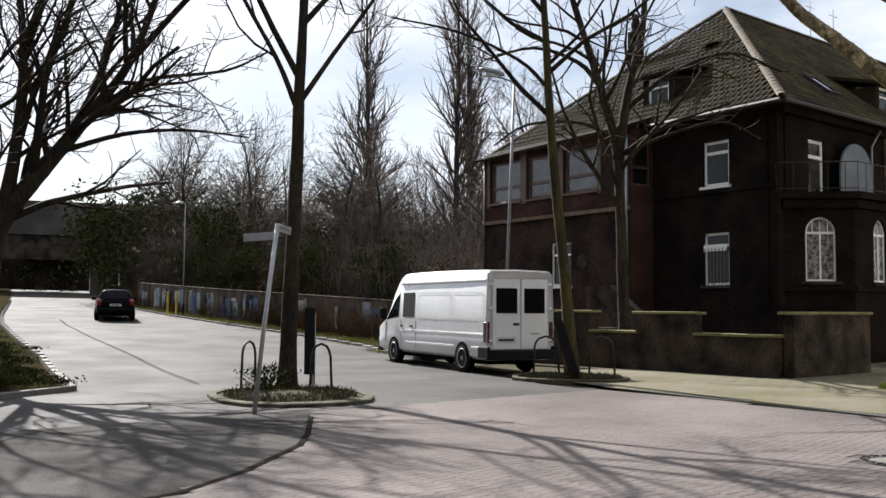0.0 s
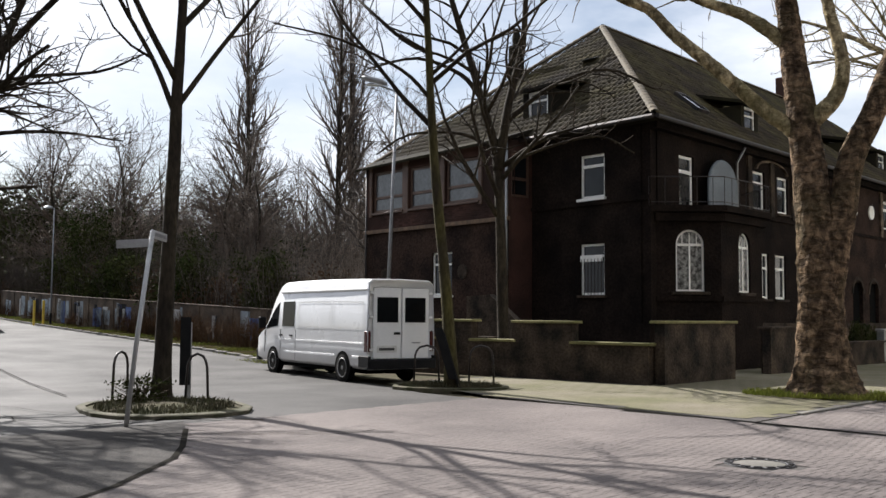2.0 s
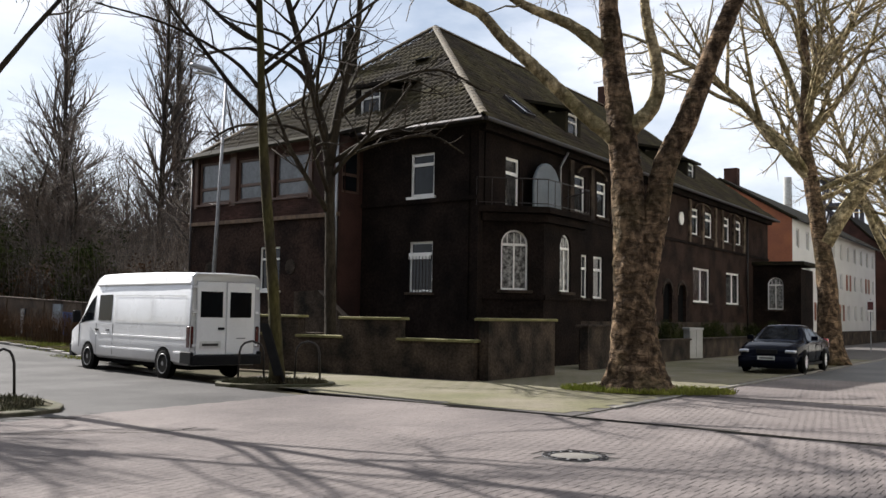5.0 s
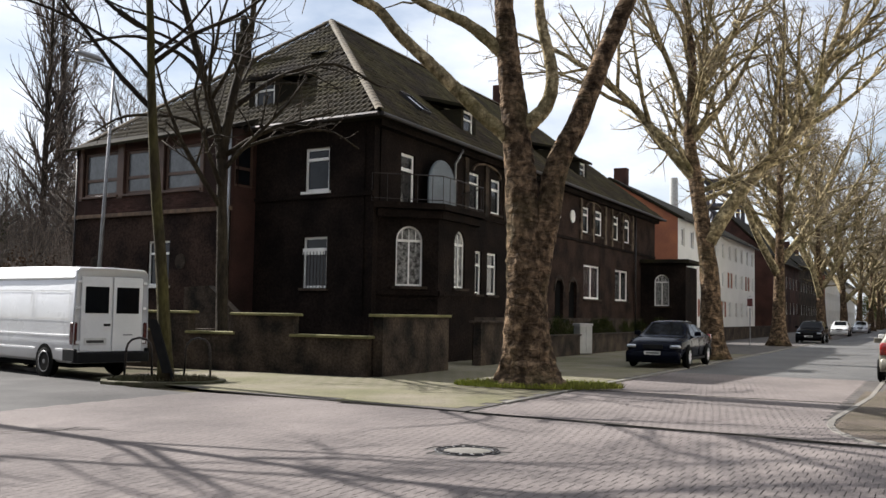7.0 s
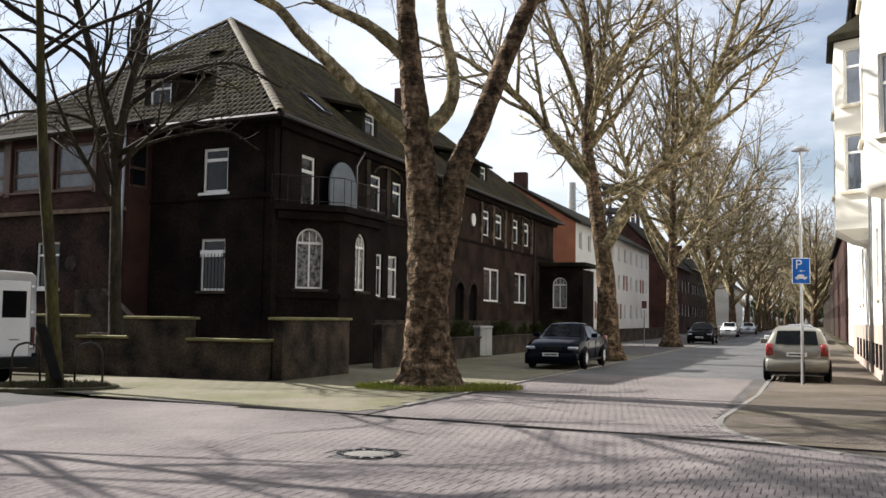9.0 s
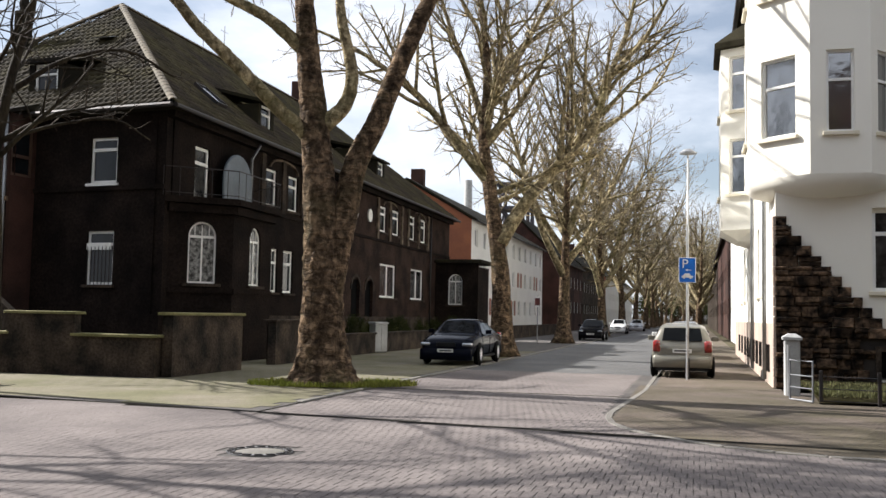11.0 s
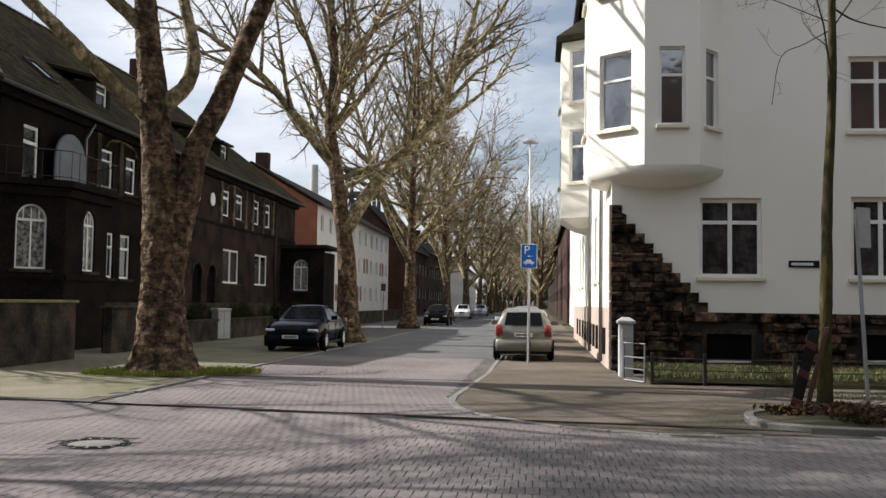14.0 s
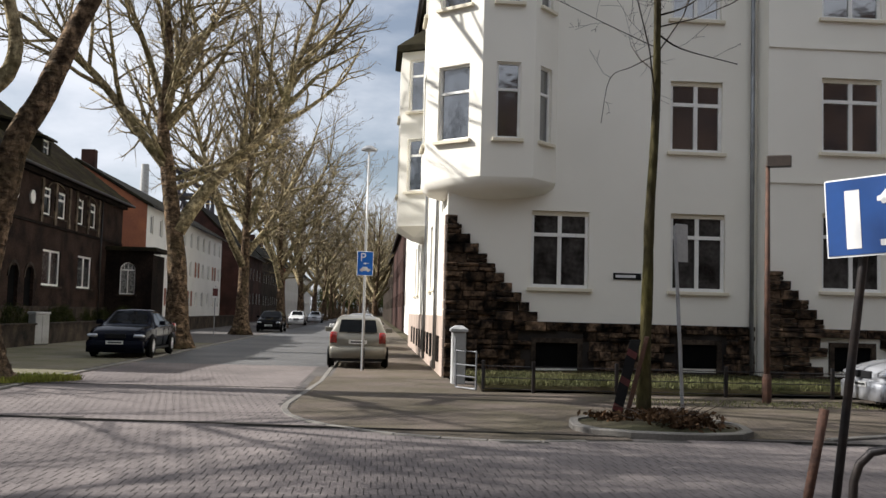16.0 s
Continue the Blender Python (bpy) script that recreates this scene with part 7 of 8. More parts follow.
def lamp(m, height, arm, label, pole_mat, head, r=0.075):
    t = thing("street_lamp", m, label, "street lamp")
    part("pole", Form().tube([(0, 0, -0.1), (0, 0, height * 0.5), (0, 0, height)], [r, r * 0.8, r * 0.6], 10), pole_mat, t, smooth=True)
    part("base_sleeve", Form().lathe([(r * 1.35, -0.05), (r * 1.35, 0.5), (r * 1.05, 0.6)], 12), M_BLACKPLASTIC if head == "round" else pole_mat, t)
    if head == "long":
        part("arm", Form().tube([(0, 0, height - 0.05), (arm * 0.5, 0, height + 0.12), (arm, 0, height + 0.22)], 0.035, 8), pole_mat, t)
        s = 1 if arm > 0 else -1
        hd = part("head", Form().rings([[(arm * 0.35 + s * x, y * w, height + 0.17 + z * hh + 0.22 * x) for y, z in ((-1, 0), (1, 0), (1, 0.6), (0.5, 1), (-0.5, 1), (-1, 0.6))] for x, w, hh in ((0.0, 0.08, 0.1), (0.2, 0.17, 0.16), (0.75, 0.17, 0.15), (0.9, 0.1, 0.08))]), M_LAMPBOX, t, "long grey lamp head", True)
        part("glass", Form().box(min(arm * 0.35 + s * 0.2, arm * 0.35 + s * 0.75), max(arm * 0.35 + s * 0.2, arm * 0.35 + s * 0.75), -0.13, 0.13, height + 0.14, height + 0.16), M_PLATE, hd)
    elif head == "box":
        part("head", Form().box(-0.03, 0.46, -0.15, 0.15, height - 0.05, height + 0.17, 0.02), M_BROWNLAMP, t, "box-shaped brown lamp head")
    else:
        part("arm", Form().tube([(0, 0, height - 0.1), (-0.12, 0, height + 0.05), (-0.35, 0, height + 0.05)], 0.03, 8), pole_mat, t)
        part("head", Form().lathe([(0.0, height + 0.1), (0.1, height + 0.08), (0.22, height - 0.01), (0.22, height - 0.05), (0.0, height - 0.08)], 16, c=(-0.35, 0, 0)), M_LAMPBOX, t, "flat mushroom lamp head")
    return t


lamp(facing(2.15, 34.0) @ pose(0, 0, 0, 0, 1.9, 0), 9.6, -1.0, "tall grey street lamp with a bent arm behind the van", M_SIGNGREY, "long", 0.075)
lamp(at(2.1, 43.4, 0.05), 6.2, 0, "thin grey lamp post on the verge before the fence", M_SIGNGREY, "round", 0.045)
lamp(at(6.0, -6.7, 0.03), 6.2, 0, "green-grey street lamp pole on the avenue pavement", M_GALV, "round", 0.042)
lamp(at(43, 6.0, 0.03), 4.4, 0, "dark slender lantern post before the white row house", M_IRON, "round", 0.05)
lamp(facing(20.0, 6.35, 0.0), 4.9, 0, "brown street lamp with a box-shaped head by the lawn", M_RUST, "box", 0.07)


def text_mesh(body, size):
    """Letters as a flat mesh from the built-in font."""
    cu = bpy.data.curves.new("letters", "FONT")
    cu.body, cu.size, cu.extrude, cu.align_x, cu.align_y = body, size, 0.002, "CENTER", "CENTER"
    ob = bpy.data.objects.new("letters", cu)
    scene.collection.objects.link(ob)
    bpy.context.view_layer.update()
    me = bpy.data.meshes.new_from_object(ob)
    bpy.data.objects.remove(ob)
    return me


def side_car(f, x, z, w, y):
    """A small car emblem in side view."""
    h = w * 0.42
    f.add([(x + w * a, y, z + h * b) for a, b in ((-0.5, 0.1), (0.5, 0.1), (0.5, 0.5), (0.3, 0.55), (0.18, 1.0), (-0.22, 1.0), (-0.38, 0.55), (-0.5, 0.5))], [tuple(range(8))])
    for s in (-0.28, 0.28):
        f.lathe([(0.0, y - 0.0005), (w * 0.1, y - 0.0005)], 12, "y", (x + w * s, 0, z + h * 0.08))


ps = thing("parking_sign", facing(20.62, 17.72, 0.03), "blue parking sign with a white letter and a car emblem", "traffic sign")
part("pole", Form().tube([(0, 0.06, -0.05), (0, 0.06, 4.2)], 0.03, 8), M_GALV, ps)
pf = part("face", Form().box(-0.225, 0.225, -0.004, 0.012, 2.62, 3.3, 0.006), M_SIGNWHITE, ps, "blue sign face with a white rim")
part("blue_field", Form().box(-0.21, 0.21, -0.009, -0.0055, 2.635, 3.285), M_SIGNBLUE, pf)
me = text_mesh("P", 0.34)
me.materials.clear()
me.materials.append(M_SIGNWHITE)
pl = new("letter", me)
pl.parent, pl.matrix_basis = pf, pose(-0.06, -0.013, 3.12, 90, 0, 0)
cf = Form()
side_car(cf, 0.0, 2.74, 0.3, -0.012)
cf.add([(-0.06, -0.012, 2.96), (0.02, -0.012, 2.93), (0.02, -0.012, 2.99)], [(0, 1, 2)]).quad((0.02, -0.012, 2.952), (0.1, -0.012, 2.952), (0.1, -0.012, 2.968), (0.02, -0.012, 2.968))
part("car_emblem", cf, M_SIGNWHITE, pf)

sp = thing("traffic_sign", at(37, 2.4, 0.03), "thin signpost with a narrow red and white plate", "traffic sign")
part("pole", Form().tube([(0, 0, -0.05), (0, 0, 2.9)], 0.03, 8), M_SIGNGREY, sp)
plate_ = part("face", Form().box(-0.035, -0.03, -0.17, 0.17, 2.2, 2.85, 0.002), M_SIGNWHITE, sp, "narrow sign plate")
part("stripe", Form().box(-0.038, -0.0355, -0.15, 0.15, 2.3, 2.75), M_REDSTRIPE, plate_)

# kerbed island before the cream house
island(facing(13.75, 5.98) @ pose(0, 0, 0, 0, 0, 8), oval(1.32, 1.2, 16, 2.8), "kerbed tree island covered in dead leaves", M_SOIL, 0.1, stone=M_KERB)
leafy("dead_leaves", facing(13.85, 6.05, 0.07), (1.1, 0.98, 0.2), 2600, 0.05, M_DEADLEAF, "brown dead leaves and cut stems on the island", "leaf litter", 68, stems=60)
wb = thing("warning_board", facing(13.95, 6.39, 0.08), "red and white striped warning board leaning on the young tree", "warning board")
lean = lambda x, y, z: (x * 0.9 + 0.24 * z - 0.03, y, z)
part("board", Form(lean).box(-0.45, -0.27, -0.02, 0.0, 0.1, 1.25, 0.008), M_BLACKPLASTIC, wb, "dark board")
for k in range(5):
    part("stripe", Form(lean).add([(-0.45, -0.024, 0.18 + 0.21 * k), (-0.27, -0.024, 0.1 + 0.21 * k), (-0.27, -0.024, 0.2 + 0.21 * k), (-0.45, -0.024, 0.28 + 0.21 * k)], [(0, 1, 2, 3)]), M_REDSTRIPE if k % 2 == 0 else M_BLACKPLASTIC, wb)
part("post", Form(lean).box(-0.22, -0.14, 0.0, 0.07, -0.05, 1.3, 0.01), M_RUST, wb, "rusty square post")
s3 = thing("traffic_sign", facing(14.49, 5.94, 0.08), "grey signpost with a sign seen edge-on", "traffic sign")
part("pole", Form().tube([(0.05, 0, -0.05), (-0.11, 0, 3.05)], 0.029, 8), M_GALV, s3)
part("face", Form().box(0.02, 0.4, -0.012, 0.012, -0.3, 0.3, 0.006), M_BOXGREY, s3, "grey back of a sign plate", m=pose(-0.1, -0.03, 2.78, 0, -2, 62))

# grey cable box and gate by the corner
gb = thing("gate_pillar", at(1.5, -9.0, 0.02), "slim grey gate pillar with a cap", "pillar")
part("shaft", Form().box(-0.2, 0.2, -0.16, 0.16, -0.05, 1.22, 0.02), M_BOXGREY, gb)
part("cap", Form().rings([[(-0.25, -0.2, 1.22), (0.25, -0.2, 1.22), (0.25, 0.2, 1.22), (-0.25, 0.2, 1.22)], [(-0.25, -0.2, 1.28), (0.25, -0.2, 1.28), (0.25, 0.2, 1.28), (-0.25, 0.2, 1.28)], [(-0.1, -0.08, 1.36), (0.1, -0.08, 1.36), (0.1, 0.08, 1.36), (-0.1, 0.08, 1.36)]]), M_BOXGREY, gb)
part("side_post", Form().tube([(-0.3, 0.1, -0.05), (-0.3, 0.1, 1.1)], 0.03, 8), M_GALV, gb)


def lawn_fence():
    line = [(-0.75, -9.35), (-0.95, -10.4), (-0.95, -12.2), (-0.95, -14.6), (-0.9, -17), (-0.9, -20), (-0.9, -23)]
    for a, b in zip(line, line[1:]):
        t = thing("lawn_fence", PLACE, "low dark wire-mesh fence round the lawn", "fence", "lawn fence panels")
        wp = along(a, b)
        ln = math.dist(a, b)
        part("post", Form(wp).box(-0.035, 0.035, -0.035, 0.035, -0.05, 0.68, 0.006), M_IRON, t)
        for z in (0.08, 0.32, 0.56):
            part("rail", Form(wp).tube([(0, 0, z), (ln, 0, z)], 0.012, 5), M_IRON, t)
        v, f = sticks([(*wp(i * 0.05, 0, 0.06), *wp(i * 0.05, 0, 0.6), 0.003, 0.003) for i in range(1, int(ln / 0.05))], 3)
        ob = new("wire_mesh", bulk("wire_mesh", v, f, M_IRON))
        ob.parent = t
        tagged(ob, kind="stuff")


lawn_fence()
lw = Form()
lw.add([(-0.85 + 4.1 * j / 4, -9.3 - 1.5 * i, 0.05 + 0.22 * (j / 4) ** 0.8 + 0.02 * math.sin(i * 1.7 + j)) for i in range(13) for j in range(5)], [(i * 5 + j, i * 5 + j + 1, (i + 1) * 5 + j + 1, (i + 1) * 5 + j) for i in range(12) for j in range(4)])
plain("lawn", lw, M_TURF, PLACE, "winter lawn sloping up to the cream house", "lawn", kind="structure")
for i in range(6):
    tufts("grass", PLACE @ pose(-0.8, -11.6 - 2.2 * i, 0.1), 6000, 4.0, 2.3, 0.13, M_LAWN, "short yellow-green lawn grass", 160 + i, None, 0.06)
tufts("grass", PLACE @ pose(-3.4, -19, 0.01), 2500, 1.6, 7.0, 0.05, M_LAWN, "mossy strip in the corner pavement", 170)
gate = thing("garden_gate", PLACE @ pose(-0.7, -9.2, 0, 0, 0, 30), "low grey tubular garden gate standing open", "gate")
part("gate_frame", Form().tube([(0, 0, 0.05), (0, 0, 0.85), (0.75, 0, 0.85), (0.75, 0, 0.05), (0, 0, 0.05)], 0.022, 8), M_SIGNGREY, gate)
for z in (0.3, 0.55):
    part("bar", Form().tube([(0, 0, z), (0.75, 0, z)], 0.014, 6), M_SIGNGREY, gate)

# sign, post and hoop close by
bs = thing("residential_street_sign", facing(8.33, 1.69), "blue residential street sign with white emblems on a grey pole", "traffic sign")
# grey pole coloured dark to hold the shade it stands in
part("pole", Form().tube([(-0.42, 0.15, -0.05), (-0.17, 0.15, 2.3), (-0.14, 0.15, 2.7)], 0.036, 10), M_IRON, bs, smooth=True)
bf = part("face", Form().box(-0.5, 0.5, -0.008, 0.008, -0.325, 0.325, 0.01), M_SIGNWHITE, bs, "dark blue sign face", m=pose(0.0, -0.01, 2.54, 0, -3, -20))
part("blue_field", Form().box(-0.485, 0.485, -0.013, -0.0095, -0.31, 0.31), M_SIGNDARK, bf)
em = Form()
side_car(em, 0.05, 0.1, 0.24, -0.016)
em.add([(0.2, -0.016, -0.05), (0.44, -0.016, -0.05), (0.44, -0.016, 0.15), (0.32, -0.016, 0.26), (0.2, -0.016, 0.15)], [(0, 1, 2, 3, 4)])
part("house_emblem", em, M_SIGNWHITE, bf)
em = Form()
em.box(-0.33, -0.21, -0.0165, -0.0155, -0.26, 0.22)
part("path_emblem", em, M_SIGNWHITE, bf, "plain white upright bar")
part("path_stripe", Form().quad((0.02, -0.016, -0.27), (0.06, -0.016, -0.27), (0.16, -0.016, 0.02), (0.12, -0.016, 0.02)).quad((-0.06, -0.016, -0.25), (0.0, -0.016, -0.25), (0.0, -0.016, -0.2), (-0.06, -0.016, -0.2)), M_SIGNWHITE, bf)
rp = thing("leaning_post", facing(8.0, 2.15), "leaning rusty brown post", "post")
part("post", Form().tube([(-0.12, 0, -0.05), (0.06, 0, 0.98)], 0.038, 8), M_RUST, rp, smooth=True)
hoop(facing(6.95, 1.35), 0.6, 0.86, 0.03, "dark bent hoop beside the residential street sign")


# ---- vehicles ----
TUCK = 0.95


def body_rings(stations, tuck=TUCK, hi=0.86, inn=0.82):
    """stations: x, z bottom, z belt, z top, half width sill, belt, top."""
    rs = []
    for x, zb, zm, zt, ws, wm, wt in stations:
        half = [(0.0, zb), (ws * 0.86, zb), (ws, zb + 0.1), (wm, zb + (zm - zb) * 0.55), (wm * max(0.985, tuck), zm - 0.03), (wm * tuck, zm + 0.005), (wt + (wm * tuck - wt) * 0.12, zm + (zt - zm) * hi), (wt * inn, zt - 0.005), (0.0, zt + 0.012)]
        right = [(x, -y, z) for y, z in half]
        left = [(x, y, z) for y, z in half[1:-1]][::-1]
        rs.append(right + left)
    return rs


def refine(stations, n=3):
    p = [np.array(s, float) for s in stations]
    out = []
    for i in range(len(p) - 1):
        a, b, c, d = p[max(i - 1, 0)], p[i], p[i + 1], p[min(i + 2, len(p) - 1)]
        for k in range(n):
            t = k / n
            ta, tb = (c - a) * 0.35, (d - b) * 0.35
            h = t * t * (3 - 2 * t)
            out.append(b + (c - b) * h + (ta * (t ** 3 - 2 * t * t + t) + tb * (t ** 3 - t * t)))
    out.append(p[-1])
    return [tuple(q) for q in out]


def lerp_station(stations, x):
    for a, b in zip(stations, stations[1:]):
        if a[0] <= x <= b[0]:
            t = (x - a[0]) / (b[0] - a[0] + 1e-9)
            return [a[i] + (b[i] - a[i]) * t for i in range(7)]
    return stations[-1]


def skin(stations, side, x, u, out=0.008, tuck=TUCK):
    """A spot on the flank between belt (u=0) and roof edge (u=1), a little proud."""
    s = lerp_station(stations, x)
    y0, z0 = s[5] * tuck, s[2] + 0.005
    y1, z1 = s[6] + (s[5] * tuck - s[6]) * 0.12, s[2] + (s[3] - s[2]) * 0.86
    return (x, side * (y0 + (y1 - y0) * u + out), z0 + (z1 - z0) * u + out * 0.3)


def wheel(parent, x, y, r, w, rim_mat, spokes):
    s = 1 if y > 0 else -1
    t = part("wheel", Form().lathe([(r * 0.62, -w / 2), (r * 0.93, -w / 2), (r, -w / 2 + 0.03), (r, w / 2 - 0.03), (r * 0.93, w / 2), (r * 0.62, w / 2)], 24, "y"), M_TYRE, parent, "black tyre", True, pose(x, y, r))
    part("rim", Form().lathe([(0.0, s * (w / 2 - 0.03)), (r * 0.58, s * (w / 2 - 0.028)), (r * 0.64, s * (w / 2 - 0.012)), (r * 0.72, s * (w / 2 + 0.004)), (r * 0.66, s * (w / 2 + 0.008)), (r * 0.6, s * (w / 2 - 0.012))], 24, "y"), M_BLACKPLASTIC if spokes else rim_mat, t, smooth=True)
    part("hub", Form().lathe([(0.0, s * (w / 2 + 0.005)), (r * 0.16, s * (w / 2)), (r * 0.17, s * (w / 2 - 0.04))], 12, "y"), rim_mat, t)
    for k in range(spokes):
        a = 2 * math.pi * k / spokes
        part("spoke", Form(lambda px_, py_, pz_: (px_ * math.cos(a) - pz_ * math.sin(a), py_, px_ * math.sin(a) + pz_ * math.cos(a))).box(-r * 0.07, r * 0.07, min(s * (w / 2 - 0.027), s * (w / 2 + 0.004)), max(s * (w / 2 - 0.027), s * (w / 2 + 0.004)), r * 0.1, r * 0.66), rim_mat, t)


def plate(parent, x, y, z, w=0.52, h=0.11, face=-1, name="number_plate"):
    p = part(name, Form().box(min(x, x + face * 0.012), max(x, x + face * 0.012), y - w / 2, y + w / 2, z, z + h), M_PLATE, parent, "white plate with a dark bar")
    part("bar", Form().box(min(x + face * 0.013, x + face * 0.016), max(x + face * 0.013, x + face * 0.016), y - w * 0.38, y + w * 0.4, z + h * 0.3, z + h * 0.68), M_PLATEBAR, p)


def car(m, stations, wheels, paint, label, cabin, screens, r=0.31, rim=None, spokes=5, name="car", group="", tail="low", lamps=True, tailgate=True):
    """cabin: x ranges of the side windows; screens: (x of the lower rear, upper rear, upper front, lower front) edges."""
    t = thing(name, m, label, "car", group)
    st = refine(stations)
    part("body", Form().rings(body_rings(st)), paint, t, smooth=True)
    for side in (-1, 1):
        for a, b, sa, sb in cabin:
            g = Form()
            n = 6
            pts = [skin(st, side, a + (b - a) * i / n, 0.06) for i in range(n + 1)] + [skin(st, side, (a + sa) + (b - sb - a - sa) * i / n, 0.9) for i in range(n, -1, -1)]
            g.add(pts, [(i, i + 1, 2 * n - i, 2 * n + 1 - i) for i in range(n)])
            part("side_window", g, M_CARGLASS, t, "dark side window")
    lr, ur, uf, lf = screens
    for lo, hi, nm in ((lr, ur, "rear_window"), (lf, uf, "windscreen")):
        g = Form()
        n = 6
        rows = []
        for i in range(n + 1):
            x = lo + (hi - lo) * i / n
            s = lerp_station(st, x)
            out = -0.04 if nm == "rear_window" else 0.012
            wdt = s[6] * 0.8 + 0.02
            rows.append([(x + out, y * wdt, s[3] + 0.016 * (1 - abs(y) * 0.6)) for y in (-1, -0.5, 0, 0.5, 1)])
        g.add([p for q in rows for p in q], [(i * 5 + j, i * 5 + j + 1, i * 5 + j + 6, i * 5 + j + 5) for i in range(n) for j in range(4)])
        part(nm, g, M_CARGLASS, t, "dark glass", True)
    xr, xf = st[0][0], st[-1][0]
    wmax = max(s[5] for s in st)
    for x in wheels:
        for s in (-1, 1):
            # black ring on the flank carries the wheel well's shade in its colour
            part("wheel_arch", Form().lathe([(r * 0.6, s * (wmax + 0.004)), (r + 0.055, s * (wmax + 0.004)), (r + 0.06, s * (wmax - 0.06))], 24, "y", (x, 0, r)), M_SHADEBLACK, t)
            wheel(t, x, s * (wmax - 0.055), r, 0.2, rim or M_RIM, spokes)
    part("bumper", Form().box(xr - 0.07, xr + 0.15, -wmax * 0.95, wmax * 0.95, 0.27, 0.62, 0.05), paint, t, smooth=True)
    part("bumper", Form().box(xf - 0.15, xf + 0.07, -wmax * 0.94, wmax * 0.94, 0.15, 0.52, 0.05), paint, t, smooth=True)
    part("skirt", Form().box(xr - 0.04, xr + 0.2, -wmax * 0.85, wmax * 0.85, 0.18, 0.268), M_BLACKPLASTIC, t)
    part("grille", Form().box(xf - 0.02, xf + 0.03, -0.32, 0.32, 0.58, 0.72, 0.015), M_BLACKPLASTIC, t)
    plate(t, xr - 0.072, 0, 0.68 if tail == "low" else 0.5, face=-1)
    plate(t, xf + 0.072, 0, 0.4, face=1)
    for s in (-1, 1):
        g = lambda a, b: (min(s * a, s * b), max(s * a, s * b))
        y0, y1 = g(wmax * 0.72, wmax * 0.955)
        part("tail_light", Form().box(xr - 0.03, xr + 0.25, y0, y1, 0.7, 1.02, 0.03), M_TAILRED, t, "red tail light", True)
        y0, y1 = g(wmax * 0.58, wmax * 0.93)
        part("headlight", Form().box(xf - 0.28, xf + 0.02, y0, y1, 0.61, 0.71, 0.03), M_HEADLIGHT, t, "clear headlight", True)
        mx = lf - 0.62
        y0, y1 = g(wmax * 0.98, wmax + 0.19)
        part("mirror", Form().box(mx, mx + 0.12, y0, y1, 0.98, 1.12, 0.02), paint, t)
        part("sill_trim", Form().box(wheels[0] + r + 0.1, wheels[1] - r - 0.1, *g(wmax - 0.02, wmax + 0.012), 0.22, 0.3), M_BLACKPLASTIC, t)
        part("door_handle", Form().box(wheels[0] + 0.95, wheels[0] + 1.13, *g(wmax - 0.01, wmax + 0.02), 0.83, 0.86), paint, t)
        for dx in (wheels[0] + 0.42, wheels[0] + 1.25, wheels[1] - 0.5):
            part("door_seam", Form().box(dx, dx + 0.008, *g(wmax - 0.01, wmax + 0.0035), 0.34, 0.84), M_SHADEBLACK, t)
    return t


# half widths and heights of three body shapes, from the rear bumper to the nose
SALOON = [(-1.02, 0.3, 0.78, 0.84, 0.78, 0.80, 0.62), (-0.92, 0.28, 0.92, 1.06, 0.86, 0.88, 0.68), (-0.45, 0.26, 0.96, 1.1, 0.9, 0.91, 0.68), (-0.1, 0.25, 0.97, 1.18, 0.9, 0.92, 0.6), (0.55, 0.22, 0.97, 1.43, 0.9, 0.92, 0.58), (1.25, 0.22, 0.96, 1.47, 0.9, 0.92, 0.58), (1.75, 0.22, 0.95, 1.42, 0.9, 0.92, 0.6), (2.45, 0.23, 0.93, 1.0, 0.9, 0.92, 0.74), (3.1, 0.25, 0.86, 0.92, 0.89, 0.91, 0.74), (3.6, 0.22, 0.72, 0.8, 0.84, 0.85, 0.66), (3.78, 0.24, 0.6, 0.68, 0.74, 0.72, 0.55)]
HATCH = [(-0.68, 0.42, 0.80, 0.86, 0.76, 0.77, 0.62), (-0.6, 0.3, 0.98, 1.0, 0.81, 0.82, 0.66), (-0.42, 0.27, 1.0, 1.36, 0.82, 0.83, 0.59), (-0.2, 0.25, 1.0, 1.43, 0.82, 0.835, 0.59), (0.5, 0.23, 0.99, 1.47, 0.82, 0.835, 0.60), (1.2, 0.23, 0.97, 1.44, 0.82, 0.835, 0.61), (1.85, 0.23, 0.95, 1.02, 0.82, 0.83, 0.68), (2.5, 0.25, 0.88, 0.92, 0.81, 0.82, 0.66), (2.95, 0.3, 0.72, 0.8, 0.78, 0.79, 0.6), (3.1, 0.4, 0.6, 0.66, 0.66, 0.68, 0.5)]
ESTATE = [(-1.0, 0.42, 0.82, 0.9, 0.78, 0.8, 0.64), (-0.92, 0.28, 1.0, 1.02, 0.85, 0.86, 0.66), (-0.62, 0.26, 1.02, 1.42, 0.86, 0.87, 0.6), (0.2, 0.24, 1.0, 1.5, 0.86, 0.88, 0.6), (1.2, 0.22, 0.98, 1.48, 0.86, 0.88, 0.6), (1.7, 0.22, 0.96, 1.42, 0.86, 0.88, 0.62), (2.35, 0.23, 0.94, 1.0, 0.86, 0.88, 0.72), (3.0, 0.25, 0.88, 0.92, 0.85, 0.87, 0.72), (3.45, 0.3, 0.74, 0.82, 0.82, 0.83, 0.64), (3.62, 0.4, 0.6, 0.68, 0.68, 0.7, 0.52)]


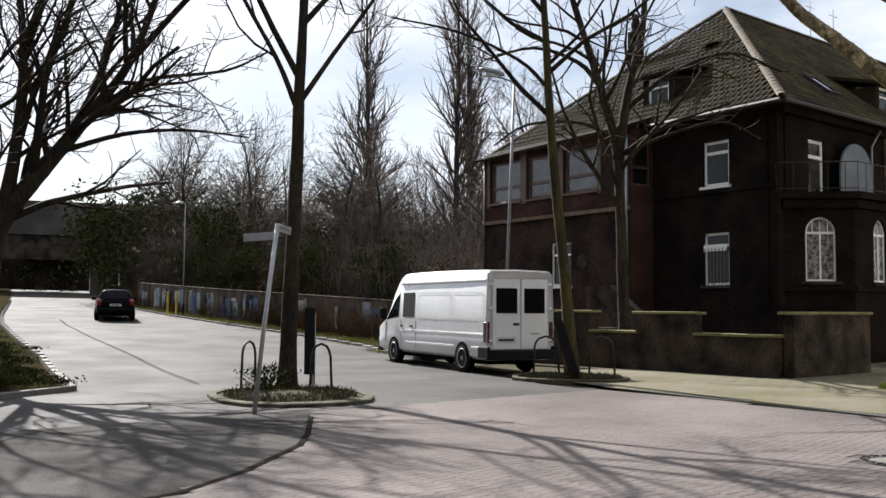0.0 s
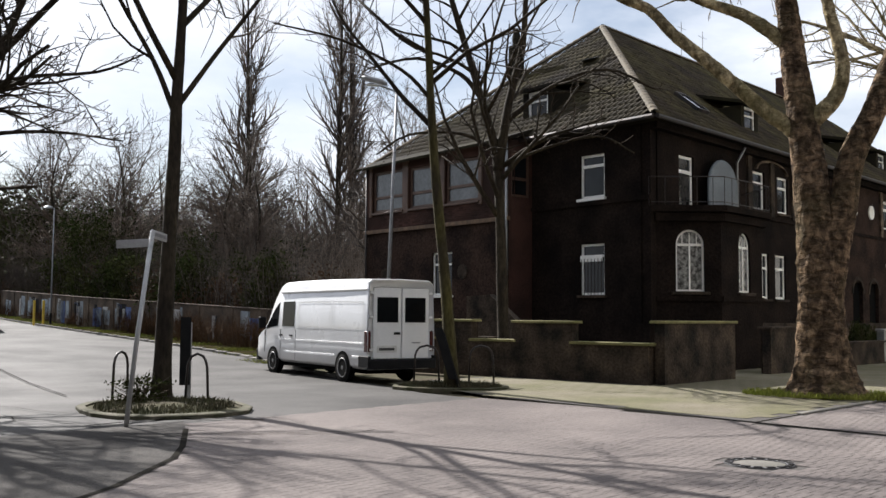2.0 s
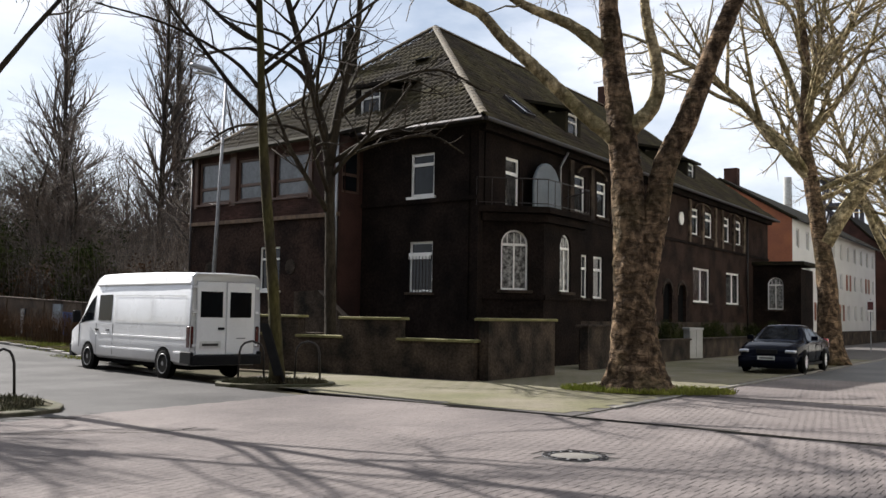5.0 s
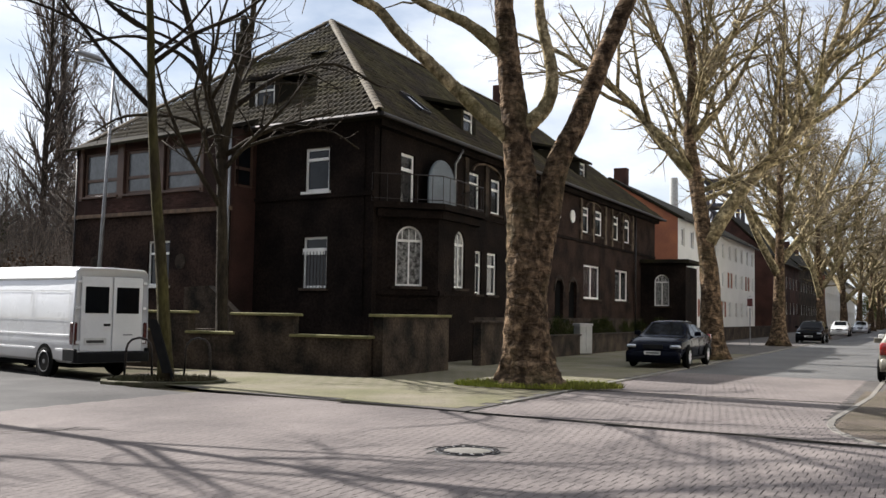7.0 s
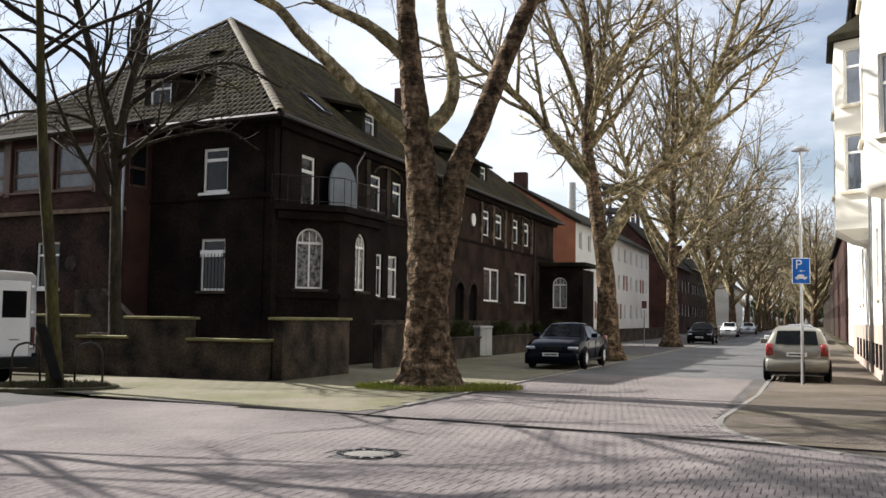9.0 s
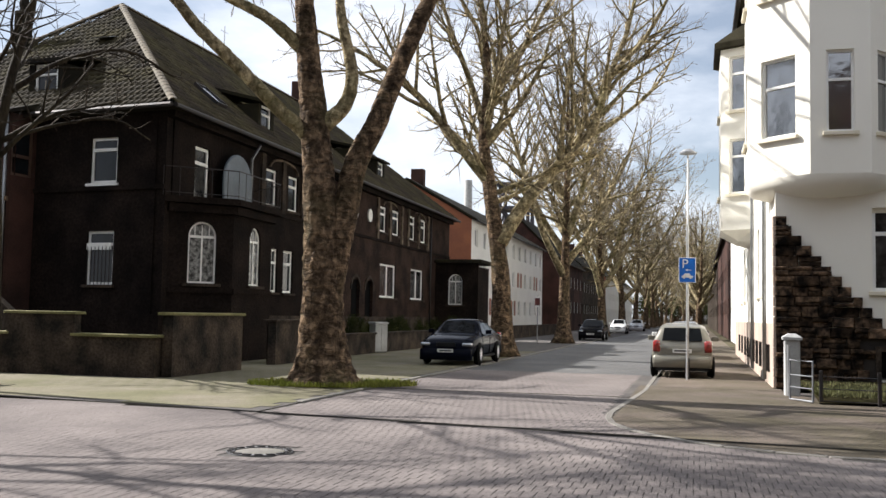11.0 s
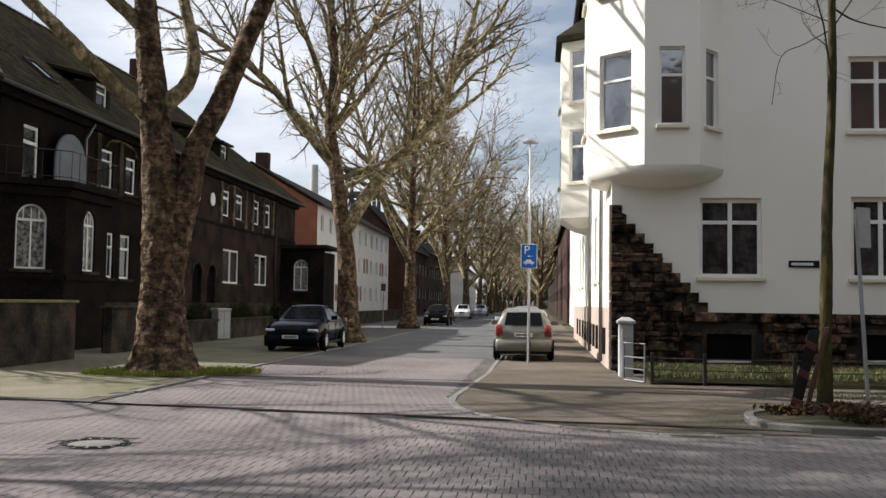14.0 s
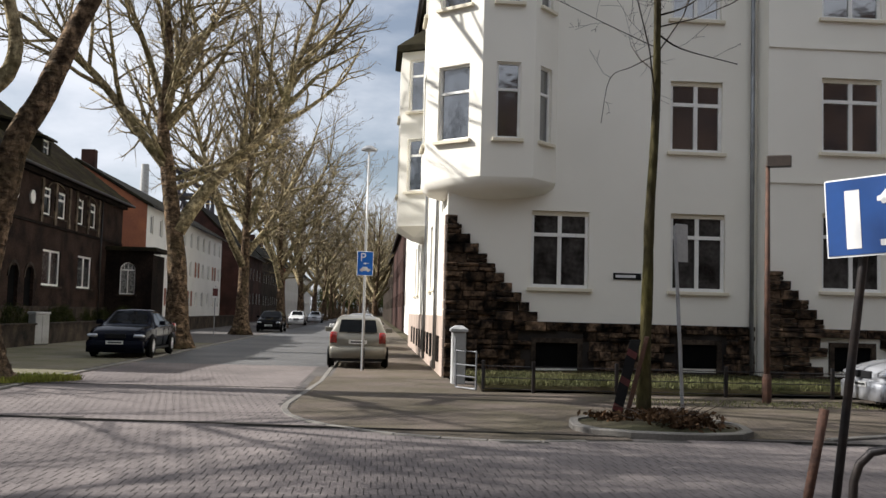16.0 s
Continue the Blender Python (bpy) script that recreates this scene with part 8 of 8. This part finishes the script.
def saloon(m, paint, label, **k):
    return car(m, SALOON, (0.0, 2.85), paint, label, [(-0.05, 0.62, 0.42, 0.02), (0.68, 1.4, 0.02, 0.02), (1.46, 2.28, 0.02, 0.5)], (-0.1, 0.5, 1.78, 2.42), **k)


def hatch(m, paint, label, **k):
    return car(m, HATCH, (0.0, 2.45), paint, label, [(-0.25, 0.55, 0.15, 0.02), (0.62, 1.7, 0.02, 0.45)], (-0.6, -0.42, 1.22, 1.82), **k)


def estate(m, paint, label, **k):
    return car(m, ESTATE, (0.0, 2.7), paint, label, [(-0.65, 0.1, 0.12, 0.02), (0.16, 1.0, 0.02, 0.02), (1.06, 2.1, 0.02, 0.5)], (-0.92, -0.64, 1.72, 2.32), **k)


saloon(at(12.75, 0.9, 0.05, 180), M_NAVY, "dark navy saloon parked half on the pavement", r=0.33, spokes=10)
hatch(at(7.15, -6.55, 0.04), M_BEIGE, "champagne hatchback parked half on the pavement, seen from behind", r=0.29)
hatch(at(14.5, -6.35, 0.04), M_WHITECAR, "pale small car parked behind the hatchback", group="parked cars", r=0.29)
saloon(at(21.5, -6.35, 0.04), M_BLACKCAR, "dark car farther along the sunny pavement", group="parked cars")
estate(at(30, -6.35, 0.04), M_SILVER, "silver estate car farther along the pavement", group="parked cars")
estate(at(52, 0.4, 0.04, 180), M_BLACKCAR, "black car parked beside the plane trees", group="parked cars")
hatch(at(84, 1.0, 0.04, 180), M_WHITECAR, "pale small car parked between the plane trees", group="parked cars")
saloon(at(110, 0.6, 0.04, 180), M_SILVER, "silver saloon far along the avenue", group="parked cars")
hatch(at(64, -6.3, 0.04), M_WHITECAR, "white hatchback far along the avenue", group="parked cars")
kd = PLACE.inverted() @ Vector((-15.9, 47.2, 0))
estate(pose(-15.9, 47.2, rise(kd.y), 0, 0, 110), M_BLACKCAR, "black estate car driving away on the side street", r=0.3)
saloon(at(-2.6, -20.6, 0.02, 90), M_SILVER, "silver saloon parked before the lawn", r=0.32)


def van(m):
    t = thing("delivery_van", m, "white high-roofed panel van with windowed rear doors", "van")
    W, H = 0.965, 2.56
    st = [(-1.25, 0.42, 1.3, 2.5, 0.95, 0.95, 0.9), (-1.2, 0.34, 1.3, 2.57, 0.962, 0.962, 0.91), (0.5, 0.34, 1.3, 2.61, W, W, 0.9), (2.2, 0.34, 1.3, 2.62, W, W, 0.9), (3.75, 0.34, 1.3, 2.6, W, W, 0.89), (4.15, 0.34, 1.28, 2.48, W, W, 0.83), (4.55, 0.34, 1.26, 2.1, W, W, 0.82), (5.0, 0.34, 1.22, 1.55, W, 0.955, 0.8), (5.3, 0.34, 1.14, 1.24, 0.95, 0.94, 0.78), (5.62, 0.36, 0.98, 1.06, 0.9, 0.9, 0.7), (5.75, 0.4, 0.7, 0.86, 0.8, 0.8, 0.6)]
    fine = refine(st, 3)
    part("body", Form().rings(body_rings(fine, 0.995, 0.93, 0.9)), M_VAN, t, "white panelled body", True)
    for s in (-1, 1):
        def strip(a, b, u0, u1, nm, material, out=0.008, cut=0.0, lab=""):
            g = Form()
            n = 5
            pts = [skin(fine, s, a + (b - a) * i / n, u0, out, 0.995) for i in range(n + 1)] + [skin(fine, s, a + (b - cut - a) * i / n, u1, out, 0.995) for i in range(n, -1, -1)]
            g.add(pts, [(i, i + 1, 2 * n - i, 2 * n + 1 - i) for i in range(n)])
            return part(nm, g, material, t, lab)
        strip(4.05, 4.98, 0.06, 0.7, "side_window", M_CARGLASS, cut=0.55, lab="dark cab window")
        strip(2.95, 3.75, 0.04, 0.66, "side_window", M_CARGLASS, lab="dark fixed side window")
        for a, b in ((-1.05, 0.62), (0.75, 2.75)):
            for u0, u1 in ((0.05, 0.075), (0.62, 0.645)):
                strip(a, b, u0, u1, "panel_rib", M_VAN, 0.014)
            for x in (a, b - 0.03):
                strip(x, x + 0.03, 0.05, 0.645, "panel_rib", M_VAN, 0.014)
        y = lambda a, b: (min(s * a, s * b), max(s * a, s * b))
        for a, b, z in ((-1.1, 3.9, 0.95), (0.45, 3.6, 0.62), (-1.15, -0.5, 0.62)):
            part("rub_strip", Form().box(a, b, *y(W - 0.01, W + 0.008), z, z + 0.05, 0.003), M_VAN, t)
        for x, z0, z1 in ((2.84, 0.45, 2.3), (3.86, 0.45, 2.2), (4.98, 0.6, 1.3)):
            part("door_seam", Form().box(x, x + 0.012, *y(W - 0.02, W + 0.003), z0, min(z1, 1.26)), M_SHADEBLACK, t)
        for x in (3.72, 3.05):
            part("door_handle", Form().box(x, x + 0.16, *y(W - 0.01, W + 0.03), 1.08, 1.12), M_BLACKPLASTIC, t)
        part("mirror", Form().box(4.75, 4.87, *y(W + 0.05, W + 0.27), 1.28, 1.62, 0.03), M_BLACKPLASTIC, t, "black door mirror")
        part("tail_light", Form().box(-1.275, -1.1, *y(0.845, 0.972), 0.78, 1.3, 0.03), M_TAILDARK, t, "tall dark red tail light")
        part("headlight", Form().box(5.35, 5.66, *y(0.6, 0.88), 0.72, 0.98, 0.05), M_HEADLIGHT, t, "clear headlight", True)
        for x in (0.0, 4.35):
            # black disc stands for the shaded wheel well
            part("wheel_arch", Form().lathe([(0.0, s * (W + 0.004)), (0.41, s * (W + 0.004)), (0.42, s * (W - 0.06))], 24, "y", (x, 0, 0.36)), M_SHADEBLACK, t)
            wheel(t, x, s * (W - 0.1), 0.35, 0.22, M_STEELRIM, 0)
        # rear doors
        g = part("rear_door", Form().box(-1.285, -1.252, *y(0.012, 0.8), 0.62, 2.36, 0.015), M_VAN, t, "white rear door")
        part("rear_window", Form().box(-1.292, -1.286, *y(0.1, 0.7), 1.5, 2.12, 0.002), M_CARGLASS, g, "dark rear window")
        for z in (0.8, 1.6, 2.2):
            part("hinge", Form().box(-1.3, -1.25, *y(0.8, 0.9), z, z + 0.06), M_VAN, g)
    part("bumper", Form().box(-1.42, -1.2, -0.95, 0.95, 0.36, 0.6, 0.03), M_BLACKPLASTIC, t, "black rear bumper")
    for s in (-1, 1):
        part("bumper_corner", Form().box(-1.38, -0.85, min(s * 0.9, s * 0.985), max(s * 0.9, s * 0.985), 0.4, 0.68, 0.02), M_BLACKPLASTIC, t)
    part("roof_cap", Form().rings([[(x, y, z) for x in (-1.2, 3.9)][:1] + [(3.9, y, z)] + [(3.9, -y, z), (-1.2, -y, z)] for y, z in ((0.93, 2.28), (0.945, 2.3), (0.945, 2.33), (0.93, 2.35))]), M_VAN, t, "roof seam")
    part("bumper", Form().box(5.55, 5.82, -0.88, 0.88, 0.32, 0.68, 0.04), M_BLACKPLASTIC, t)
    part("latch", Form().box(-1.31, -1.286, 0.05, 0.22, 1.2, 1.26, 0.005), M_BLACKPLASTIC, t)
    part("lettering_bar", Form().box(-1.289, -1.2855, -0.55, -0.3, 0.98, 1.01), M_SIGNGREY, t)
    plate(t, -1.286, 0.42, 0.76, 0.56, 0.17, -1)
    wsn = Form()
    rows = []
    for i in range(5):
        x = 4.2 + 0.95 * i / 4
        q = lerp_station(fine, x)
        rows.append([(x + 0.015, k * (q[6] * 0.82), q[3] + 0.02) for k in (-1, -0.5, 0, 0.5, 1)])
    wsn.add([p for r_ in rows for p in r_], [(i * 5 + j, i * 5 + j + 1, i * 5 + j + 6, i * 5 + j + 5) for i in range(4) for j in range(4)])
    part("windscreen", wsn, M_CARGLASS, t, "dark windscreen", True)
    part("exhaust_box", Form().tube([(0.6, -0.5, 0.3), (2.6, -0.5, 0.3)], 0.12, 8).box(-0.8, 4.8, -0.7, 0.7, 0.22, 0.36), M_SHADEBLACK, t, "dark underbody")
    return t


van(pose(1.36, 25.35, 0.0, 0, 0, 116.4))


# ---- unseen plain walls added behind the camera to darken reflections and shade ----
def unseen_wall(name, a, b, h):
    f = Form(along(a, b))
    f.box(0, math.dist(a, b), 0.0, 0.4, -0.3, h)
    plain(name, f, M_BROWNBRICK, Matrix.Identity(4), "unseen plain brick wall added to block sky light and darken reflections", "wall", kind="structure")


unseen_wall("wall_south", (-42, -16), (34, -16), 17.0)
unseen_wall("wall_west", (-42, 2), (-42, -15.5), 9.5)
